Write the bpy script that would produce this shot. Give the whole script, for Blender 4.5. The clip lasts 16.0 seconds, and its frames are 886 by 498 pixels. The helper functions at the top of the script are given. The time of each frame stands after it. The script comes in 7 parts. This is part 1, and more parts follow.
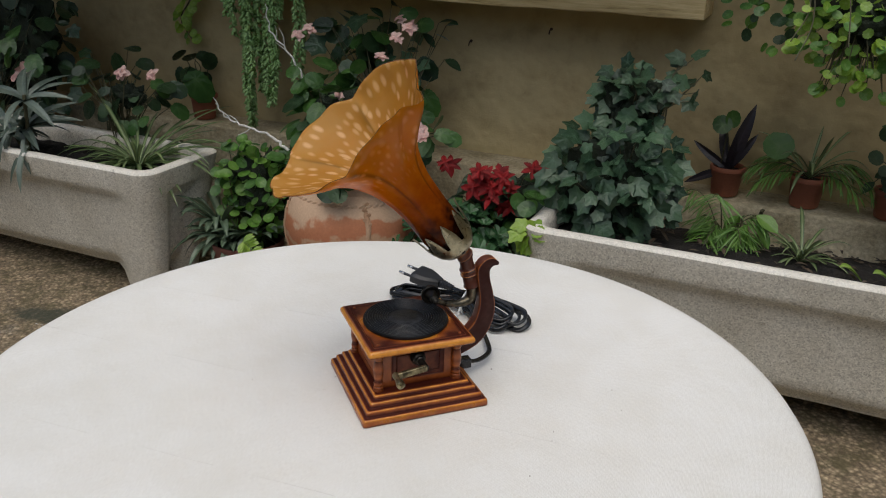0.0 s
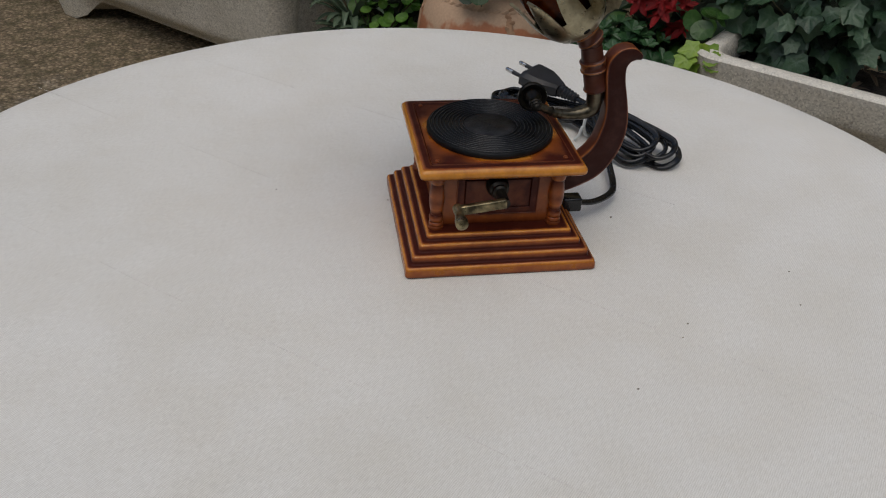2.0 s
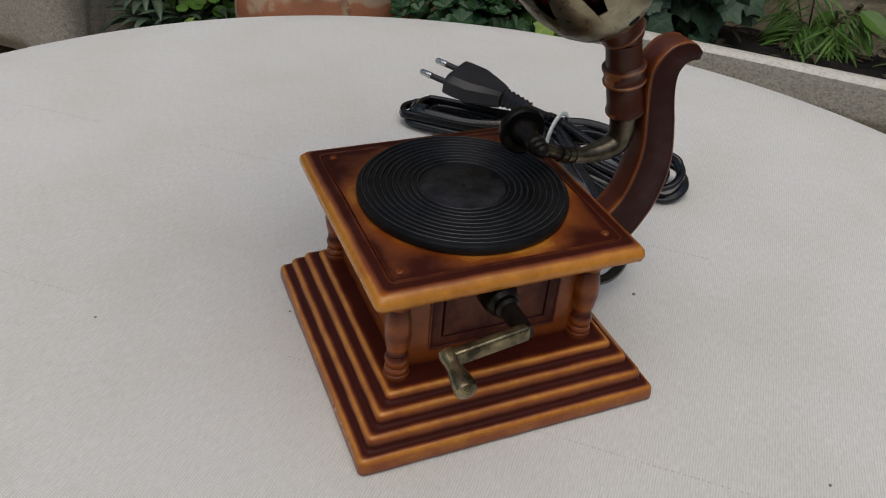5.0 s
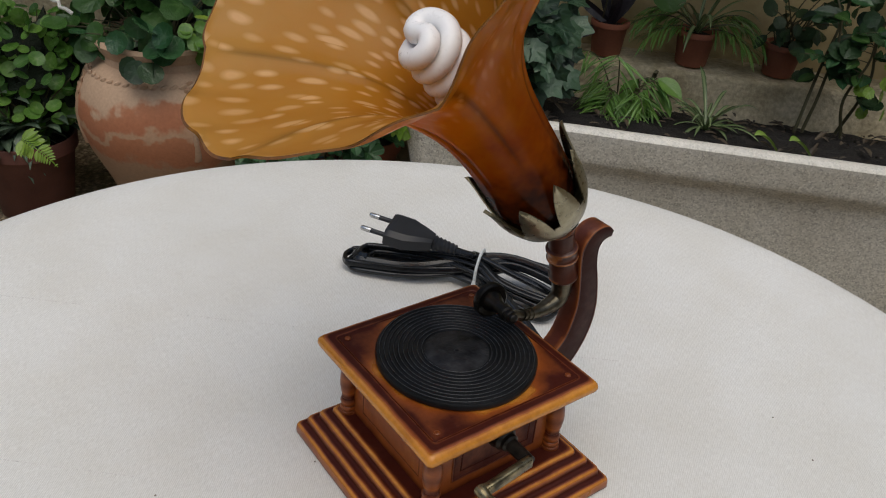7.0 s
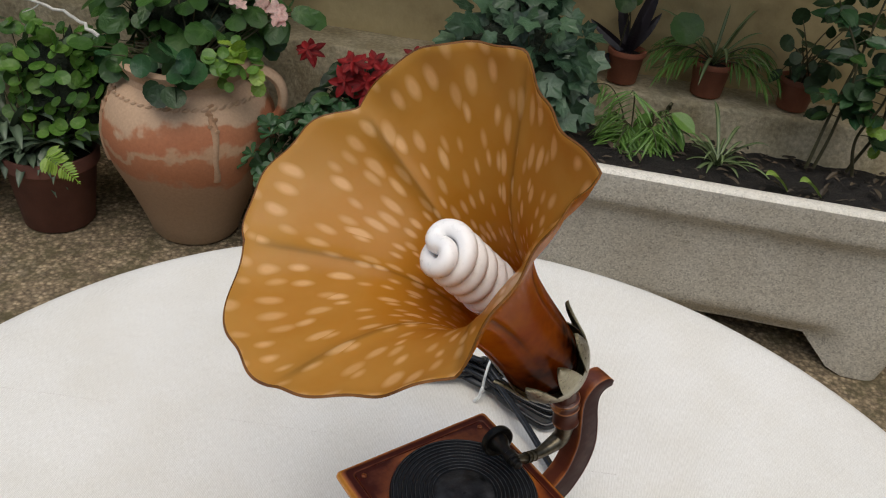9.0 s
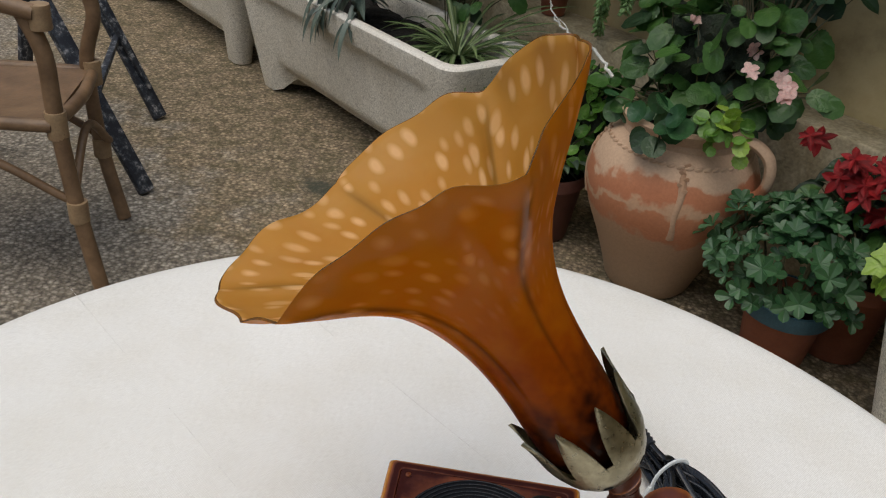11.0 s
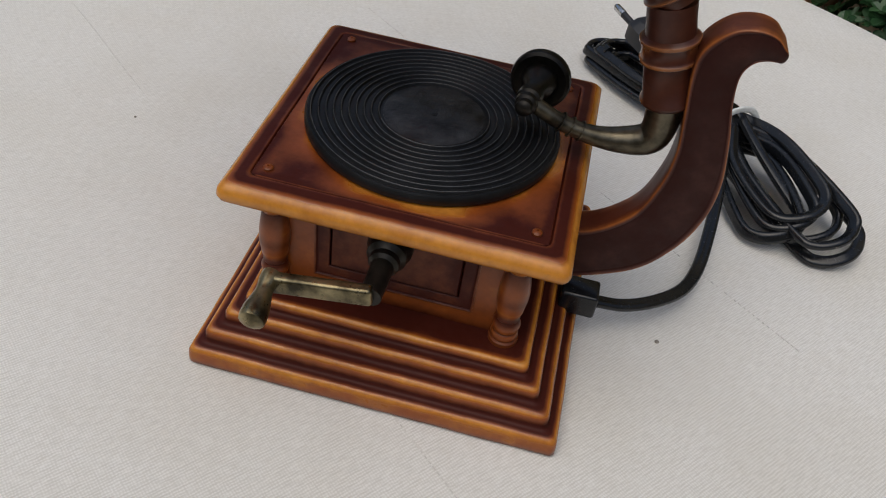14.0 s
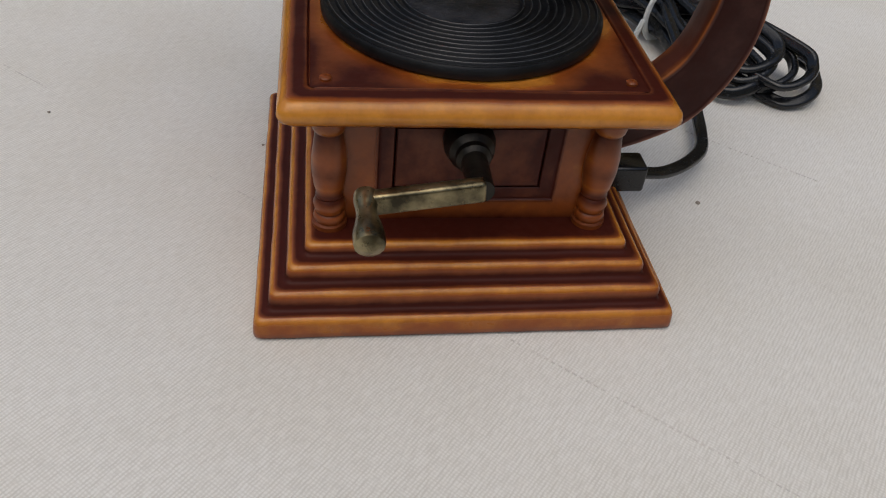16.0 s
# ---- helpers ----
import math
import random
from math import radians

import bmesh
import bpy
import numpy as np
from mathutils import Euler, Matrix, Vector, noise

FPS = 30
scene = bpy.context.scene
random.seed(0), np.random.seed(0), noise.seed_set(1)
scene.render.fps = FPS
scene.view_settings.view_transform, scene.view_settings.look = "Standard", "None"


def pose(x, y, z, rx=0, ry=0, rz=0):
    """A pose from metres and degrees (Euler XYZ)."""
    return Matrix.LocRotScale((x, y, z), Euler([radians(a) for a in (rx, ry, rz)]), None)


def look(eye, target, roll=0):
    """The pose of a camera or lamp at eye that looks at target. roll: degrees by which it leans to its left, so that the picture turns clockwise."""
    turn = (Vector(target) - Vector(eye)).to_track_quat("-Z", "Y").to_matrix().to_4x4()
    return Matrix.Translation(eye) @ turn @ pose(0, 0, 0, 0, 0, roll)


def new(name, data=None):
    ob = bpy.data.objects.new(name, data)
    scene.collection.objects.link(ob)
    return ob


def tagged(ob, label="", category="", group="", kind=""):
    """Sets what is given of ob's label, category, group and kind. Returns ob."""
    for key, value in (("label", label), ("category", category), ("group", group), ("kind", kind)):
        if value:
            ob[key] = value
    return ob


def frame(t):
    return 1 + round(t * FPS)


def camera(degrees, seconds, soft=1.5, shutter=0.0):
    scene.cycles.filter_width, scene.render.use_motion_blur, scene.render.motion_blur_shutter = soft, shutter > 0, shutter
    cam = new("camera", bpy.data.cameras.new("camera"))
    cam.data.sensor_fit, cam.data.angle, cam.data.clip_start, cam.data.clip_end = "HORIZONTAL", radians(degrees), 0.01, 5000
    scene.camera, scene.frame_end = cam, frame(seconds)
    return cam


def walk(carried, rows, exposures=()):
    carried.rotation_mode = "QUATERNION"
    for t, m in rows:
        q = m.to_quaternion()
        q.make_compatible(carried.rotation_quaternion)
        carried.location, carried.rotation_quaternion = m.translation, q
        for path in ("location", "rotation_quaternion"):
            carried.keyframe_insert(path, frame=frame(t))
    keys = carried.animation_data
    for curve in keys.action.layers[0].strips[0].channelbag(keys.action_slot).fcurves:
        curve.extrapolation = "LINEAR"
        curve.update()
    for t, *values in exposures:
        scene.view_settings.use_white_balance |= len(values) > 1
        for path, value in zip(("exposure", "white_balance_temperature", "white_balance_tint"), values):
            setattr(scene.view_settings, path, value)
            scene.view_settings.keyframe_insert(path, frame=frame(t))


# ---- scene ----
cam = camera(56.5, 16.0, 1.1)
PATH = [
    (0, (-0.236, -0.681, 1.179), (0.419, 0.954, 0.466), 1.9),
    (0.3, (-0.207, -0.667, 1.156), (0.344, 1.002, 0.435), 2.3),
    (0.5, (-0.187, -0.629, 1.132), (0.309, 1.057, 0.409), 1.9),
    (1, (-0.161, -0.580, 1.103), (0.282, 1.060, 0.252), 2.6),
    (1.5, (-0.133, -0.522, 1.073), (0.224, 1.061, 0.086), 3.0),
    (2, (-0.117, -0.481, 1.050), (0.174, 1.065, -0.017), 3.3),
    (2.5, (-0.098, -0.460, 1.027), (0.170, 1.085, -0.047), 3.3),
    (3, (-0.064, -0.411, 1.000), (0.162, 1.143, -0.069), 4.0),
    (3.2, (-0.053, -0.391, 0.994), (0.101, 1.174, -0.073), 3.6),
    (5.3, (-0.141, -0.241, 0.980), (0.608, 1.097, -0.141), 4.1),
    (5.5, (-0.154, -0.240, 0.994), (0.646, 1.051, -0.147), 3.5),
    (6, (-0.179, -0.244, 1.015), (0.688, 0.985, -0.146), 4.1),
    (6.5, (-0.199, -0.246, 1.044), (0.758, 1.006, -0.016), 4.7),
    (7, (-0.216, -0.256, 1.075), (0.791, 1.026, 0.099), 5.2),
    (7.5, (-0.221, -0.268, 1.101), (0.788, 1.028, 0.146), 4.7),
    (7.6, (-0.223, -0.269, 1.108), (0.787, 1.023, 0.147), 4.4),
    (8, (-0.227, -0.254, 1.137), (0.782, 1.024, 0.159), 6.0),
    (8.2, (-0.225, -0.237, 1.146), (0.787, 1.033, 0.160), 6.4),
    (10.3, (-0.102, -0.235, 1.178), (0.449, 1.343, 0.079), 6.1),
    (10.5, (-0.065, -0.25, 1.17), (0.244, 1.405, 0.09), 5.7),
    (11, (-0.011, -0.276, 1.143), (-0.139, 1.438, 0.12), 6.0),
    (11.5, (0.021, -0.273, 1.101), (-0.143, 1.4, 0.016), 7.0),
    (12, (0.036, -0.250, 1.068), (-0.104, 1.233, -0.111), 9.0),
    (12.5, (0.043, -0.244, 1.042), (-0.099, 1.196, -0.190), 10.2),
    (13, (0.045, -0.232, 1.015), (-0.104, 1.188, -0.238), 10.2),
    (13.5, (0.046, -0.223, 0.991), (-0.105, 1.163, -0.300), 10.4),
    (14, (0.035, -0.221, 0.966), (-0.122, 1.159, -0.331), 9.4),
    (14.5, (0.022, -0.225, 0.947), (-0.135, 1.168, -0.335), 7.6),
    (15, (0.012, -0.233, 0.939), (-0.037, 1.197, -0.312), 7.3),
    (15.5, (0.002, -0.236, 0.937), (0.038, 1.211, -0.293), 5.3),
    (16, (-0.042, -0.227, 0.918), (0.235, 1.182, -0.327), 6.6),
]
walk(cam, [(t, look(eye, target, roll)) for t, eye, target, roll in PATH],
     [(0.0, 0.42, 6700, 7), (1.0, 0.22, 6700, 7), (2.0, -0.09, 6700, 8), (3.0, -0.18, 6700, 8), (5.3, -0.05, 6700, 8), (6.0, 0.0, 6700, 8), (7.0, 0.19, 6700, 7), (8.0, 0.45, 6900, 7), (11.0, 0.51, 6800, 7),
      (12.0, 0.30, 6700, 7), (13.5, 0.15, 6750, 8), (16.0, 0.03, 6800, 9)])
SKY, SUN, SHADE_SLAB_V, SHADE_SLAB_Z = 0.10, 1.1, 1.27, 1.45

# ---- world, sun and large lights ----
world = bpy.data.worlds.new("sky")
scene.world = world
world.use_nodes = True
wn, wl = world.node_tree.nodes, world.node_tree.links
sky = wn.new("ShaderNodeTexSky")
sky.sky_type, sky.sun_disc = "NISHITA", False
sky.sun_elevation, sky.sun_rotation = radians(70), radians(216)
sky.air_density, sky.dust_density, sky.ozone_density = 1.0, 3.0, 1.0
wn["Background"].inputs["Strength"].default_value = SKY
wl.new(sky.outputs["Color"], wn["Background"].inputs["Color"])
sun = new("sun", bpy.data.lights.new("sun", "SUN"))
sun.data.energy, sun.data.angle, sun.data.color = SUN, radians(70), (1.0, 0.98, 0.95)
sun.matrix_world = look((-0.76, -1.06, 4.28), (0, 0, 0.7))


# ---- materials ----
def nodes_of(name, rough=0.6, metal=0.0):
    m = bpy.data.materials.new(name)
    m.use_nodes = True
    n, l = m.node_tree.nodes, m.node_tree.links
    b = n["Principled BSDF"]
    b.inputs["Roughness"].default_value, b.inputs["Metallic"].default_value = rough, metal
    return m, n, l, b


def noise_node(n, l, scale, detail=4.0, coord=None, rough=0.55):
    t = n.new("ShaderNodeTexNoise")
    t.inputs["Scale"].default_value, t.inputs["Detail"].default_value, t.inputs["Roughness"].default_value = scale, detail, rough
    if coord is not None:
        l.new(coord, t.inputs["Vector"])
    return t


def ramp_node(n, l, fac, stops):
    r = n.new("ShaderNodeValToRGB")
    r.color_ramp.elements[0].position, r.color_ramp.elements[1].position = stops[0][0], stops[-1][0]
    for p, c in stops[1:-1]:
        r.color_ramp.elements.new(p)
    for e, (p, c) in zip(r.color_ramp.elements, stops):
        e.position, e.color = p, (*c, 1)
    l.new(fac, r.inputs["Fac"])
    return r


def mix_node(n, l, fac, a, b, kind="MIX"):
    x = n.new("ShaderNodeMix")
    x.data_type, x.blend_type = "RGBA", kind
    for s, v in ((x.inputs["Factor"], fac), (x.inputs[6], a), (x.inputs[7], b)):
        if isinstance(v, (int, float)):
            s.default_value = v
        elif isinstance(v, tuple):
            s.default_value = (*v, 1)
        else:
            l.new(v, s)
    return x.outputs[2]


def bump_node(n, l, height, strength, dist, before=None):
    b = n.new("ShaderNodeBump")
    b.inputs["Strength"].default_value, b.inputs["Distance"].default_value = strength, dist
    l.new(height, b.inputs["Height"])
    if before is not None:
        l.new(before, b.inputs["Normal"])
    return b.outputs["Normal"]


def surface(name, c1, c2, rough=0.6, metal=0.0, large=8.0, fine=120.0, bump=0.3, dist=0.002, fine_mix=0.35, vary=0.0, coat=0.0):
    """Colour varied at two scales, with fine relief."""
    m, n, l, b = nodes_of(name, rough, metal)
    co = n.new("ShaderNodeTexCoord").outputs["Object"]
    big, small = noise_node(n, l, large, 5, co), noise_node(n, l, fine, 6, co)
    col = ramp_node(n, l, big.outputs["Fac"], [(0.32, c1), (0.68, c2)]).outputs["Color"]
    g = ramp_node(n, l, small.outputs["Fac"], [(0.3, (0.55, 0.55, 0.55)), (0.7, (1.15, 1.15, 1.15))]).outputs["Color"]
    col = mix_node(n, l, fine_mix, col, g, "MULTIPLY")
    if vary:
        rnd = n.new("ShaderNodeObjectInfo").outputs["Random"]
        v = ramp_node(n, l, rnd, [(0.0, (1 - vary,) * 3), (1.0, (1 + vary, 1 + vary, 1.0))]).outputs["Color"]
        col = mix_node(n, l, 1.0, col, v, "MULTIPLY")
    l.new(col, b.inputs["Base Color"])
    rr = n.new("ShaderNodeMapRange")
    rr.inputs["To Min"].default_value, rr.inputs["To Max"].default_value = max(rough - 0.12, 0.03), min(rough + 0.12, 1)
    l.new(small.outputs["Fac"], rr.inputs["Value"])
    l.new(rr.outputs["Result"], b.inputs["Roughness"])
    l.new(bump_node(n, l, small.outputs["Fac"], bump, dist), b.inputs["Normal"])
    b.inputs["Coat Weight"].default_value = coat
    return m


def leaf_material(name, c1, c2, rough=0.36, vein=None, through_light=0.25, vary=0.35):
    m, n, l, b = nodes_of(name, rough)
    tc = n.new("ShaderNodeTexCoord")
    nz = noise_node(n, l, 3.0, 3, tc.outputs["Object"])
    rnd = n.new("ShaderNodeObjectInfo").outputs["Random"]
    isl = n.new("ShaderNodeNewGeometry").outputs["Random Per Island"]
    add = n.new("ShaderNodeMath")
    add.operation = "ADD"
    l.new(rnd, add.inputs[0]), l.new(isl, add.inputs[1])
    fr = n.new("ShaderNodeMath")
    fr.operation = "FRACT"
    l.new(add.outputs[0], fr.inputs[0])
    col = ramp_node(n, l, fr.outputs[0], [(0.0, c1), (1.0, c2)]).outputs["Color"]
    g = ramp_node(n, l, nz.outputs["Fac"], [(0.3, (0.7, 0.75, 0.7)), (0.7, (1.2, 1.15, 1.1))]).outputs["Color"]
    col = mix_node(n, l, 0.7, col, g, "MULTIPLY")
    if vein:
        at = n.new("ShaderNodeAttribute")
        at.attribute_name = "mid"
        col = mix_node(n, l, at.outputs["Fac"], col, vein)
    l.new(col, b.inputs["Base Color"])
    tr = n.new("ShaderNodeBsdfTranslucent")
    l.new(col, tr.inputs["Color"])
    mx = n.new("ShaderNodeMixShader")
    mx.inputs[0].default_value = through_light
    l.new(b.outputs[0], mx.inputs[1]), l.new(tr.outputs[0], mx.inputs[2])
    l.new(mx.outputs[0], n["Material Output"].inputs["Surface"])
    nb = noise_node(n, l, 9.0, 3, tc.outputs["Object"])
    l.new(bump_node(n, l, nb.outputs["Fac"], 0.16, 0.04), b.inputs["Normal"])
    return m


def wood_material(name, light, mid, dark, smoothest=0.20, roughest=0.40):
    """Hand-stained cast wood: the stain attribute runs from pale edges (0) to dark recesses (1)."""
    m, n, l, b = nodes_of(name, 0.36)
    co = n.new("ShaderNodeTexCoord").outputs["Object"]
    at = n.new("ShaderNodeAttribute")
    at.attribute_name = "stain"
    nz, fine = noise_node(n, l, 75, 6, co, 0.62), noise_node(n, l, 420, 4, co)
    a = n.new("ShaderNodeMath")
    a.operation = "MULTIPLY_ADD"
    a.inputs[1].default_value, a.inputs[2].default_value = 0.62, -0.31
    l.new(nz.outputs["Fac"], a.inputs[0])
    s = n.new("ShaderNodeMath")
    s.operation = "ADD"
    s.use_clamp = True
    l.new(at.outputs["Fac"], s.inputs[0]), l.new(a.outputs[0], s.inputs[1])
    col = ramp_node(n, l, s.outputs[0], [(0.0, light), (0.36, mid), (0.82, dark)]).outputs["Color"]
    g = ramp_node(n, l, fine.outputs["Fac"], [(0.3, (0.8, 0.8, 0.8)), (0.7, (1.1, 1.1, 1.1))]).outputs["Color"]
    col = mix_node(n, l, 0.5, col, g, "MULTIPLY")
    l.new(col, b.inputs["Base Color"])
    r = n.new("ShaderNodeMapRange")
    r.inputs["To Min"].default_value, r.inputs["To Max"].default_value = smoothest, roughest
    l.new(s.outputs[0], r.inputs["Value"]), l.new(r.outputs["Result"], b.inputs["Roughness"])
    sp = n.new("ShaderNodeMapRange")
    sp.inputs["From Min"].default_value, sp.inputs["From Max"].default_value = 0.45, 0.90
    sp.inputs["To Min"].default_value, sp.inputs["To Max"].default_value = 0.46, 0.16
    l.new(s.outputs[0], sp.inputs["Value"]), l.new(sp.outputs["Result"], b.inputs["Specular IOR Level"])
    l.new(bump_node(n, l, nz.outputs["Fac"], 0.20, 0.0012), b.inputs["Normal"])
    return m


COLUMN_WOOD = wood_material("stained_column_wood", (0.40, 0.15, 0.05), (0.105, 0.028, 0.011), (0.038, 0.011, 0.009), 0.24, 0.42)
LAMP_WOOD = wood_material("stained_lamp_wood", (0.63, 0.258, 0.038), (0.275, 0.066, 0.0105), (0.056, 0.0098, 0.0055), 0.20, 0.48)
BRACKET_WOOD = wood_material("stained_bracket_wood", (0.40, 0.125, 0.024), (0.105, 0.023, 0.009), (0.036, 0.0090, 0.0065), 0.34, 0.54)
BRONZE = surface("aged_bronze", (0.045, 0.038, 0.024), (0.40, 0.335, 0.19), 0.30, 0.9, 110, 500, 0.25, 0.0006)
ARM_BRONZE = surface("dull_dark_bronze", (0.030, 0.026, 0.019), (0.19, 0.165, 0.115), 0.34, 0.85, 120, 500, 0.25, 0.0006)
DARK_BRONZE = surface("blackened_bronze", (0.010, 0.009, 0.008), (0.040, 0.035, 0.028), 0.36, 0.7, 120, 600, 0.25, 0.0005)
SEPAL_METAL = surface("aged_brass_sheet", (0.19, 0.165, 0.098), (0.44, 0.395, 0.27), 0.30, 0.9, 55, 300, 0.25, 0.001, 0.5)
RECORD = surface("black_record_resin", (0.006, 0.0065, 0.007), (0.016, 0.017, 0.019), 0.40, 0, 60, 260, 0.30, 0.0005)
# paler grey that carries the highlight of the groove ridges
RIDGE_GLINT = surface("record_ridge_glint", (0.040, 0.042, 0.045), (0.10, 0.104, 0.11), 0.30, 0, 200, 700, 0.2, 0.0003)
RECORD_LABEL = surface("scuffed_record_label", (0.004, 0.004, 0.0045), (0.040, 0.041, 0.044), 0.36, 0, 130, 500, 0.5, 0.0008, 0.6)
for dull in (RECORD, RECORD_LABEL):
    dull.node_tree.nodes["Principled BSDF"].inputs["Specular IOR Level"].default_value = 0.28
# black standing in for the shade inside the calyx vent holes
HOLE_SHADE = surface("vent_hole_shade", (0.003, 0.003, 0.003), (0.006, 0.005, 0.004), 0.95, 0, 80, 600, 0.1, 0.0003)
RUBBER = surface("black_cable_rubber", (0.005, 0.006, 0.008), (0.012, 0.014, 0.017), 0.24, 0, 80, 600, 0.08, 0.0003)
PLUG = surface("black_plug_plastic", (0.010, 0.011, 0.014), (0.018, 0.02, 0.025), 0.45, 0, 90, 700, 0.1, 0.0003)
CHROME = surface("plated_steel", (0.55, 0.55, 0.54), (0.68, 0.68, 0.66), 0.25, 1.0, 80, 500, 0.05, 0.0002)
WHITE_TIE = surface("clear_white_nylon", (0.70, 0.74, 0.73), (0.80, 0.82, 0.80), 0.35, 0, 80, 500, 0.05, 0.0002)
BULB = surface("white_bulb_glass", (0.86, 0.87, 0.88), (0.92, 0.92, 0.93), 0.30, 0, 60, 400, 0.02, 0.0002, 0.05)


def cast_stone_material():
    """Grainy cast stone: small light and dark grit in a pale binder, with a few pits and stains."""
    m, n, l, b = nodes_of("cast_stone", 0.88)
    co = n.new("ShaderNodeTexCoord").outputs["Object"]
    big, mid = noise_node(n, l, 4, 5, co), noise_node(n, l, 60, 5, co, 0.7)
    vor = n.new("ShaderNodeTexVoronoi")
    vor.inputs["Scale"].default_value = 290
    l.new(co, vor.inputs["Vector"])
    grit = ramp_node(n, l, vor.outputs["Color"], [(0.12, (0.44, 0.425, 0.385)), (0.4, (0.60, 0.583, 0.53)), (0.7, (0.69, 0.672, 0.62)), (0.95, (0.80, 0.782, 0.73))]).outputs["Color"]
    tint = ramp_node(n, l, big.outputs["Fac"], [(0.3, (0.84, 0.80, 0.72)), (0.7, (1.10, 1.08, 1.03))]).outputs["Color"]
    col = mix_node(n, l, 1.0, grit, tint, "MULTIPLY")
    pits = ramp_node(n, l, mid.outputs["Fac"], [(0.30, (0.55, 0.53, 0.50)), (0.42, (1.0, 1.0, 1.0))]).outputs["Color"]
    col = mix_node(n, l, 0.8, col, pits, "MULTIPLY")
    # top 2 cm paler: a cleaner rim and its top light, put into colour
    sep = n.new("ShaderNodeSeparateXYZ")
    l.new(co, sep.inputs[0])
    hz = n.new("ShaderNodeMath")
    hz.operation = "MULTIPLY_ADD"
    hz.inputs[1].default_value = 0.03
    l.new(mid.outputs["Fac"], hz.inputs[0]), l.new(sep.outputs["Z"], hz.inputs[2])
    wear_or_light = ramp_node(n, l, hz.outputs[0], [(0.440, (0, 0, 0)), (0.462, (0.5, 0.5, 0.5))]).outputs["Color"]
    col = mix_node(n, l, wear_or_light, col, (0.76, 0.745, 0.705))
    l.new(col, b.inputs["Base Color"])
    first = bump_node(n, l, mid.outputs["Fac"], 0.6, 0.005)
    l.new(bump_node(n, l, vor.outputs["Color"], 0.5, 0.002, first), b.inputs["Normal"])
    return m


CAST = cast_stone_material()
RUST = surface("rusty_iron", (0.03, 0.018, 0.012), (0.08, 0.04, 0.022), 0.8, 0.3, 90, 300, 0.4, 0.001)
CRUMB = surface("dry_soil_crumb", (0.18, 0.155, 0.13), (0.34, 0.30, 0.25), 0.95, 0, 300, 900, 0.4, 0.0005)
SOIL = surface("dark_soil", (0.005, 0.004, 0.0035), (0.014, 0.011, 0.008), 0.95, 0, 30, 140, 1.0, 0.01)
TERRACOTTA = surface("terracotta", (0.24, 0.075, 0.040), (0.33, 0.115, 0.062), 0.75, 0, 12, 160, 0.3, 0.001)
BROWN_POT = surface("dark_brown_clay", (0.10, 0.036, 0.026), (0.16, 0.062, 0.045), 0.7, 0, 12, 160, 0.3, 0.001)
BLUE_GLAZE = surface("blue_painted_rim", (0.035, 0.10, 0.14), (0.06, 0.15, 0.20), 0.5, 0, 25, 200, 0.2, 0.001)
BLACK_POT = surface("black_plastic_pot", (0.010, 0.010, 0.010), (0.02, 0.02, 0.02), 0.5, 0, 25, 200, 0.1, 0.001)
BARK = surface("green_brown_stem", (0.05, 0.05, 0.02), (0.09, 0.08, 0.04), 0.7, 0, 30, 200, 0.4, 0.002)
TWIG = surface("bleached_twig", (0.50, 0.50, 0.47), (0.66, 0.66, 0.62), 0.8, 0, 60, 300, 0.4, 0.001)
RATTAN = surface("rattan_cane", (0.12, 0.070, 0.036), (0.24, 0.148, 0.080), 0.5, 0, 14, 120, 0.3, 0.002)
BINDING = surface("cane_binding", (0.24, 0.155, 0.085), (0.36, 0.25, 0.14), 0.55, 0, 30, 200, 0.4, 0.001)
PEDESTAL = surface("dark_iron", (0.03, 0.03, 0.03), (0.05, 0.05, 0.05), 0.5, 0.5, 20, 200, 0.2, 0.001)
IVY = leaf_material("ivy_leaf", (0.011, 0.036, 0.018), (0.080, 0.155, 0.084), 0.34, (0.10, 0.17, 0.11), 0.15)
GREEN = leaf_material("mid_green_leaf", (0.028, 0.085, 0.018), (0.065, 0.16, 0.035), 0.34, (0.10, 0.19, 0.06))
BRIGHT = leaf_material("fresh_green_leaf", (0.06, 0.17, 0.022), (0.14, 0.28, 0.05), 0.34, (0.18, 0.30, 0.09))
LIME = leaf_material("lime_green_leaf", (0.16, 0.30, 0.03), (0.28, 0.42, 0.06), 0.34, (0.3, 0.42, 0.12))
DEEP = leaf_material("deep_green_leaf", (0.012, 0.035, 0.014), (0.035, 0.075, 0.03), 0.36, (0.04, 0.09, 0.04))
JADE = leaf_material("grey_green_leaf", (0.018, 0.072, 0.026), (0.062, 0.155, 0.062), 0.24, (0.07, 0.14, 0.07))
GREYLEAF = leaf_material("silvery_strap_leaf", (0.06, 0.09, 0.075), (0.14, 0.18, 0.155), 0.34, (0.15, 0.19, 0.16), 0.12)
DULL_STRAP = leaf_material("dull_green_strap_leaf", (0.030, 0.060, 0.034), (0.085, 0.130, 0.082), 0.36, (0.13, 0.18, 0.12), 0.12)
STRIPED = leaf_material("striped_strap_leaf", (0.026, 0.075, 0.020), (0.058, 0.125, 0.034), 0.34, (0.25, 0.31, 0.15))
PURPLE = leaf_material("dark_purple_leaf", (0.012, 0.010, 0.014), (0.03, 0.024, 0.032), 0.4, (0.04, 0.03, 0.04), 0.08)
RED = leaf_material("red_bract", (0.11, 0.001, 0.002), (0.30, 0.002, 0.005), 0.7, (0.30, 0.004, 0.006), 0.15)
PINK = leaf_material("pink_petal", (0.68, 0.36, 0.34), (0.80, 0.58, 0.55), 0.5, (0.8, 0.6, 0.55), 0.35)
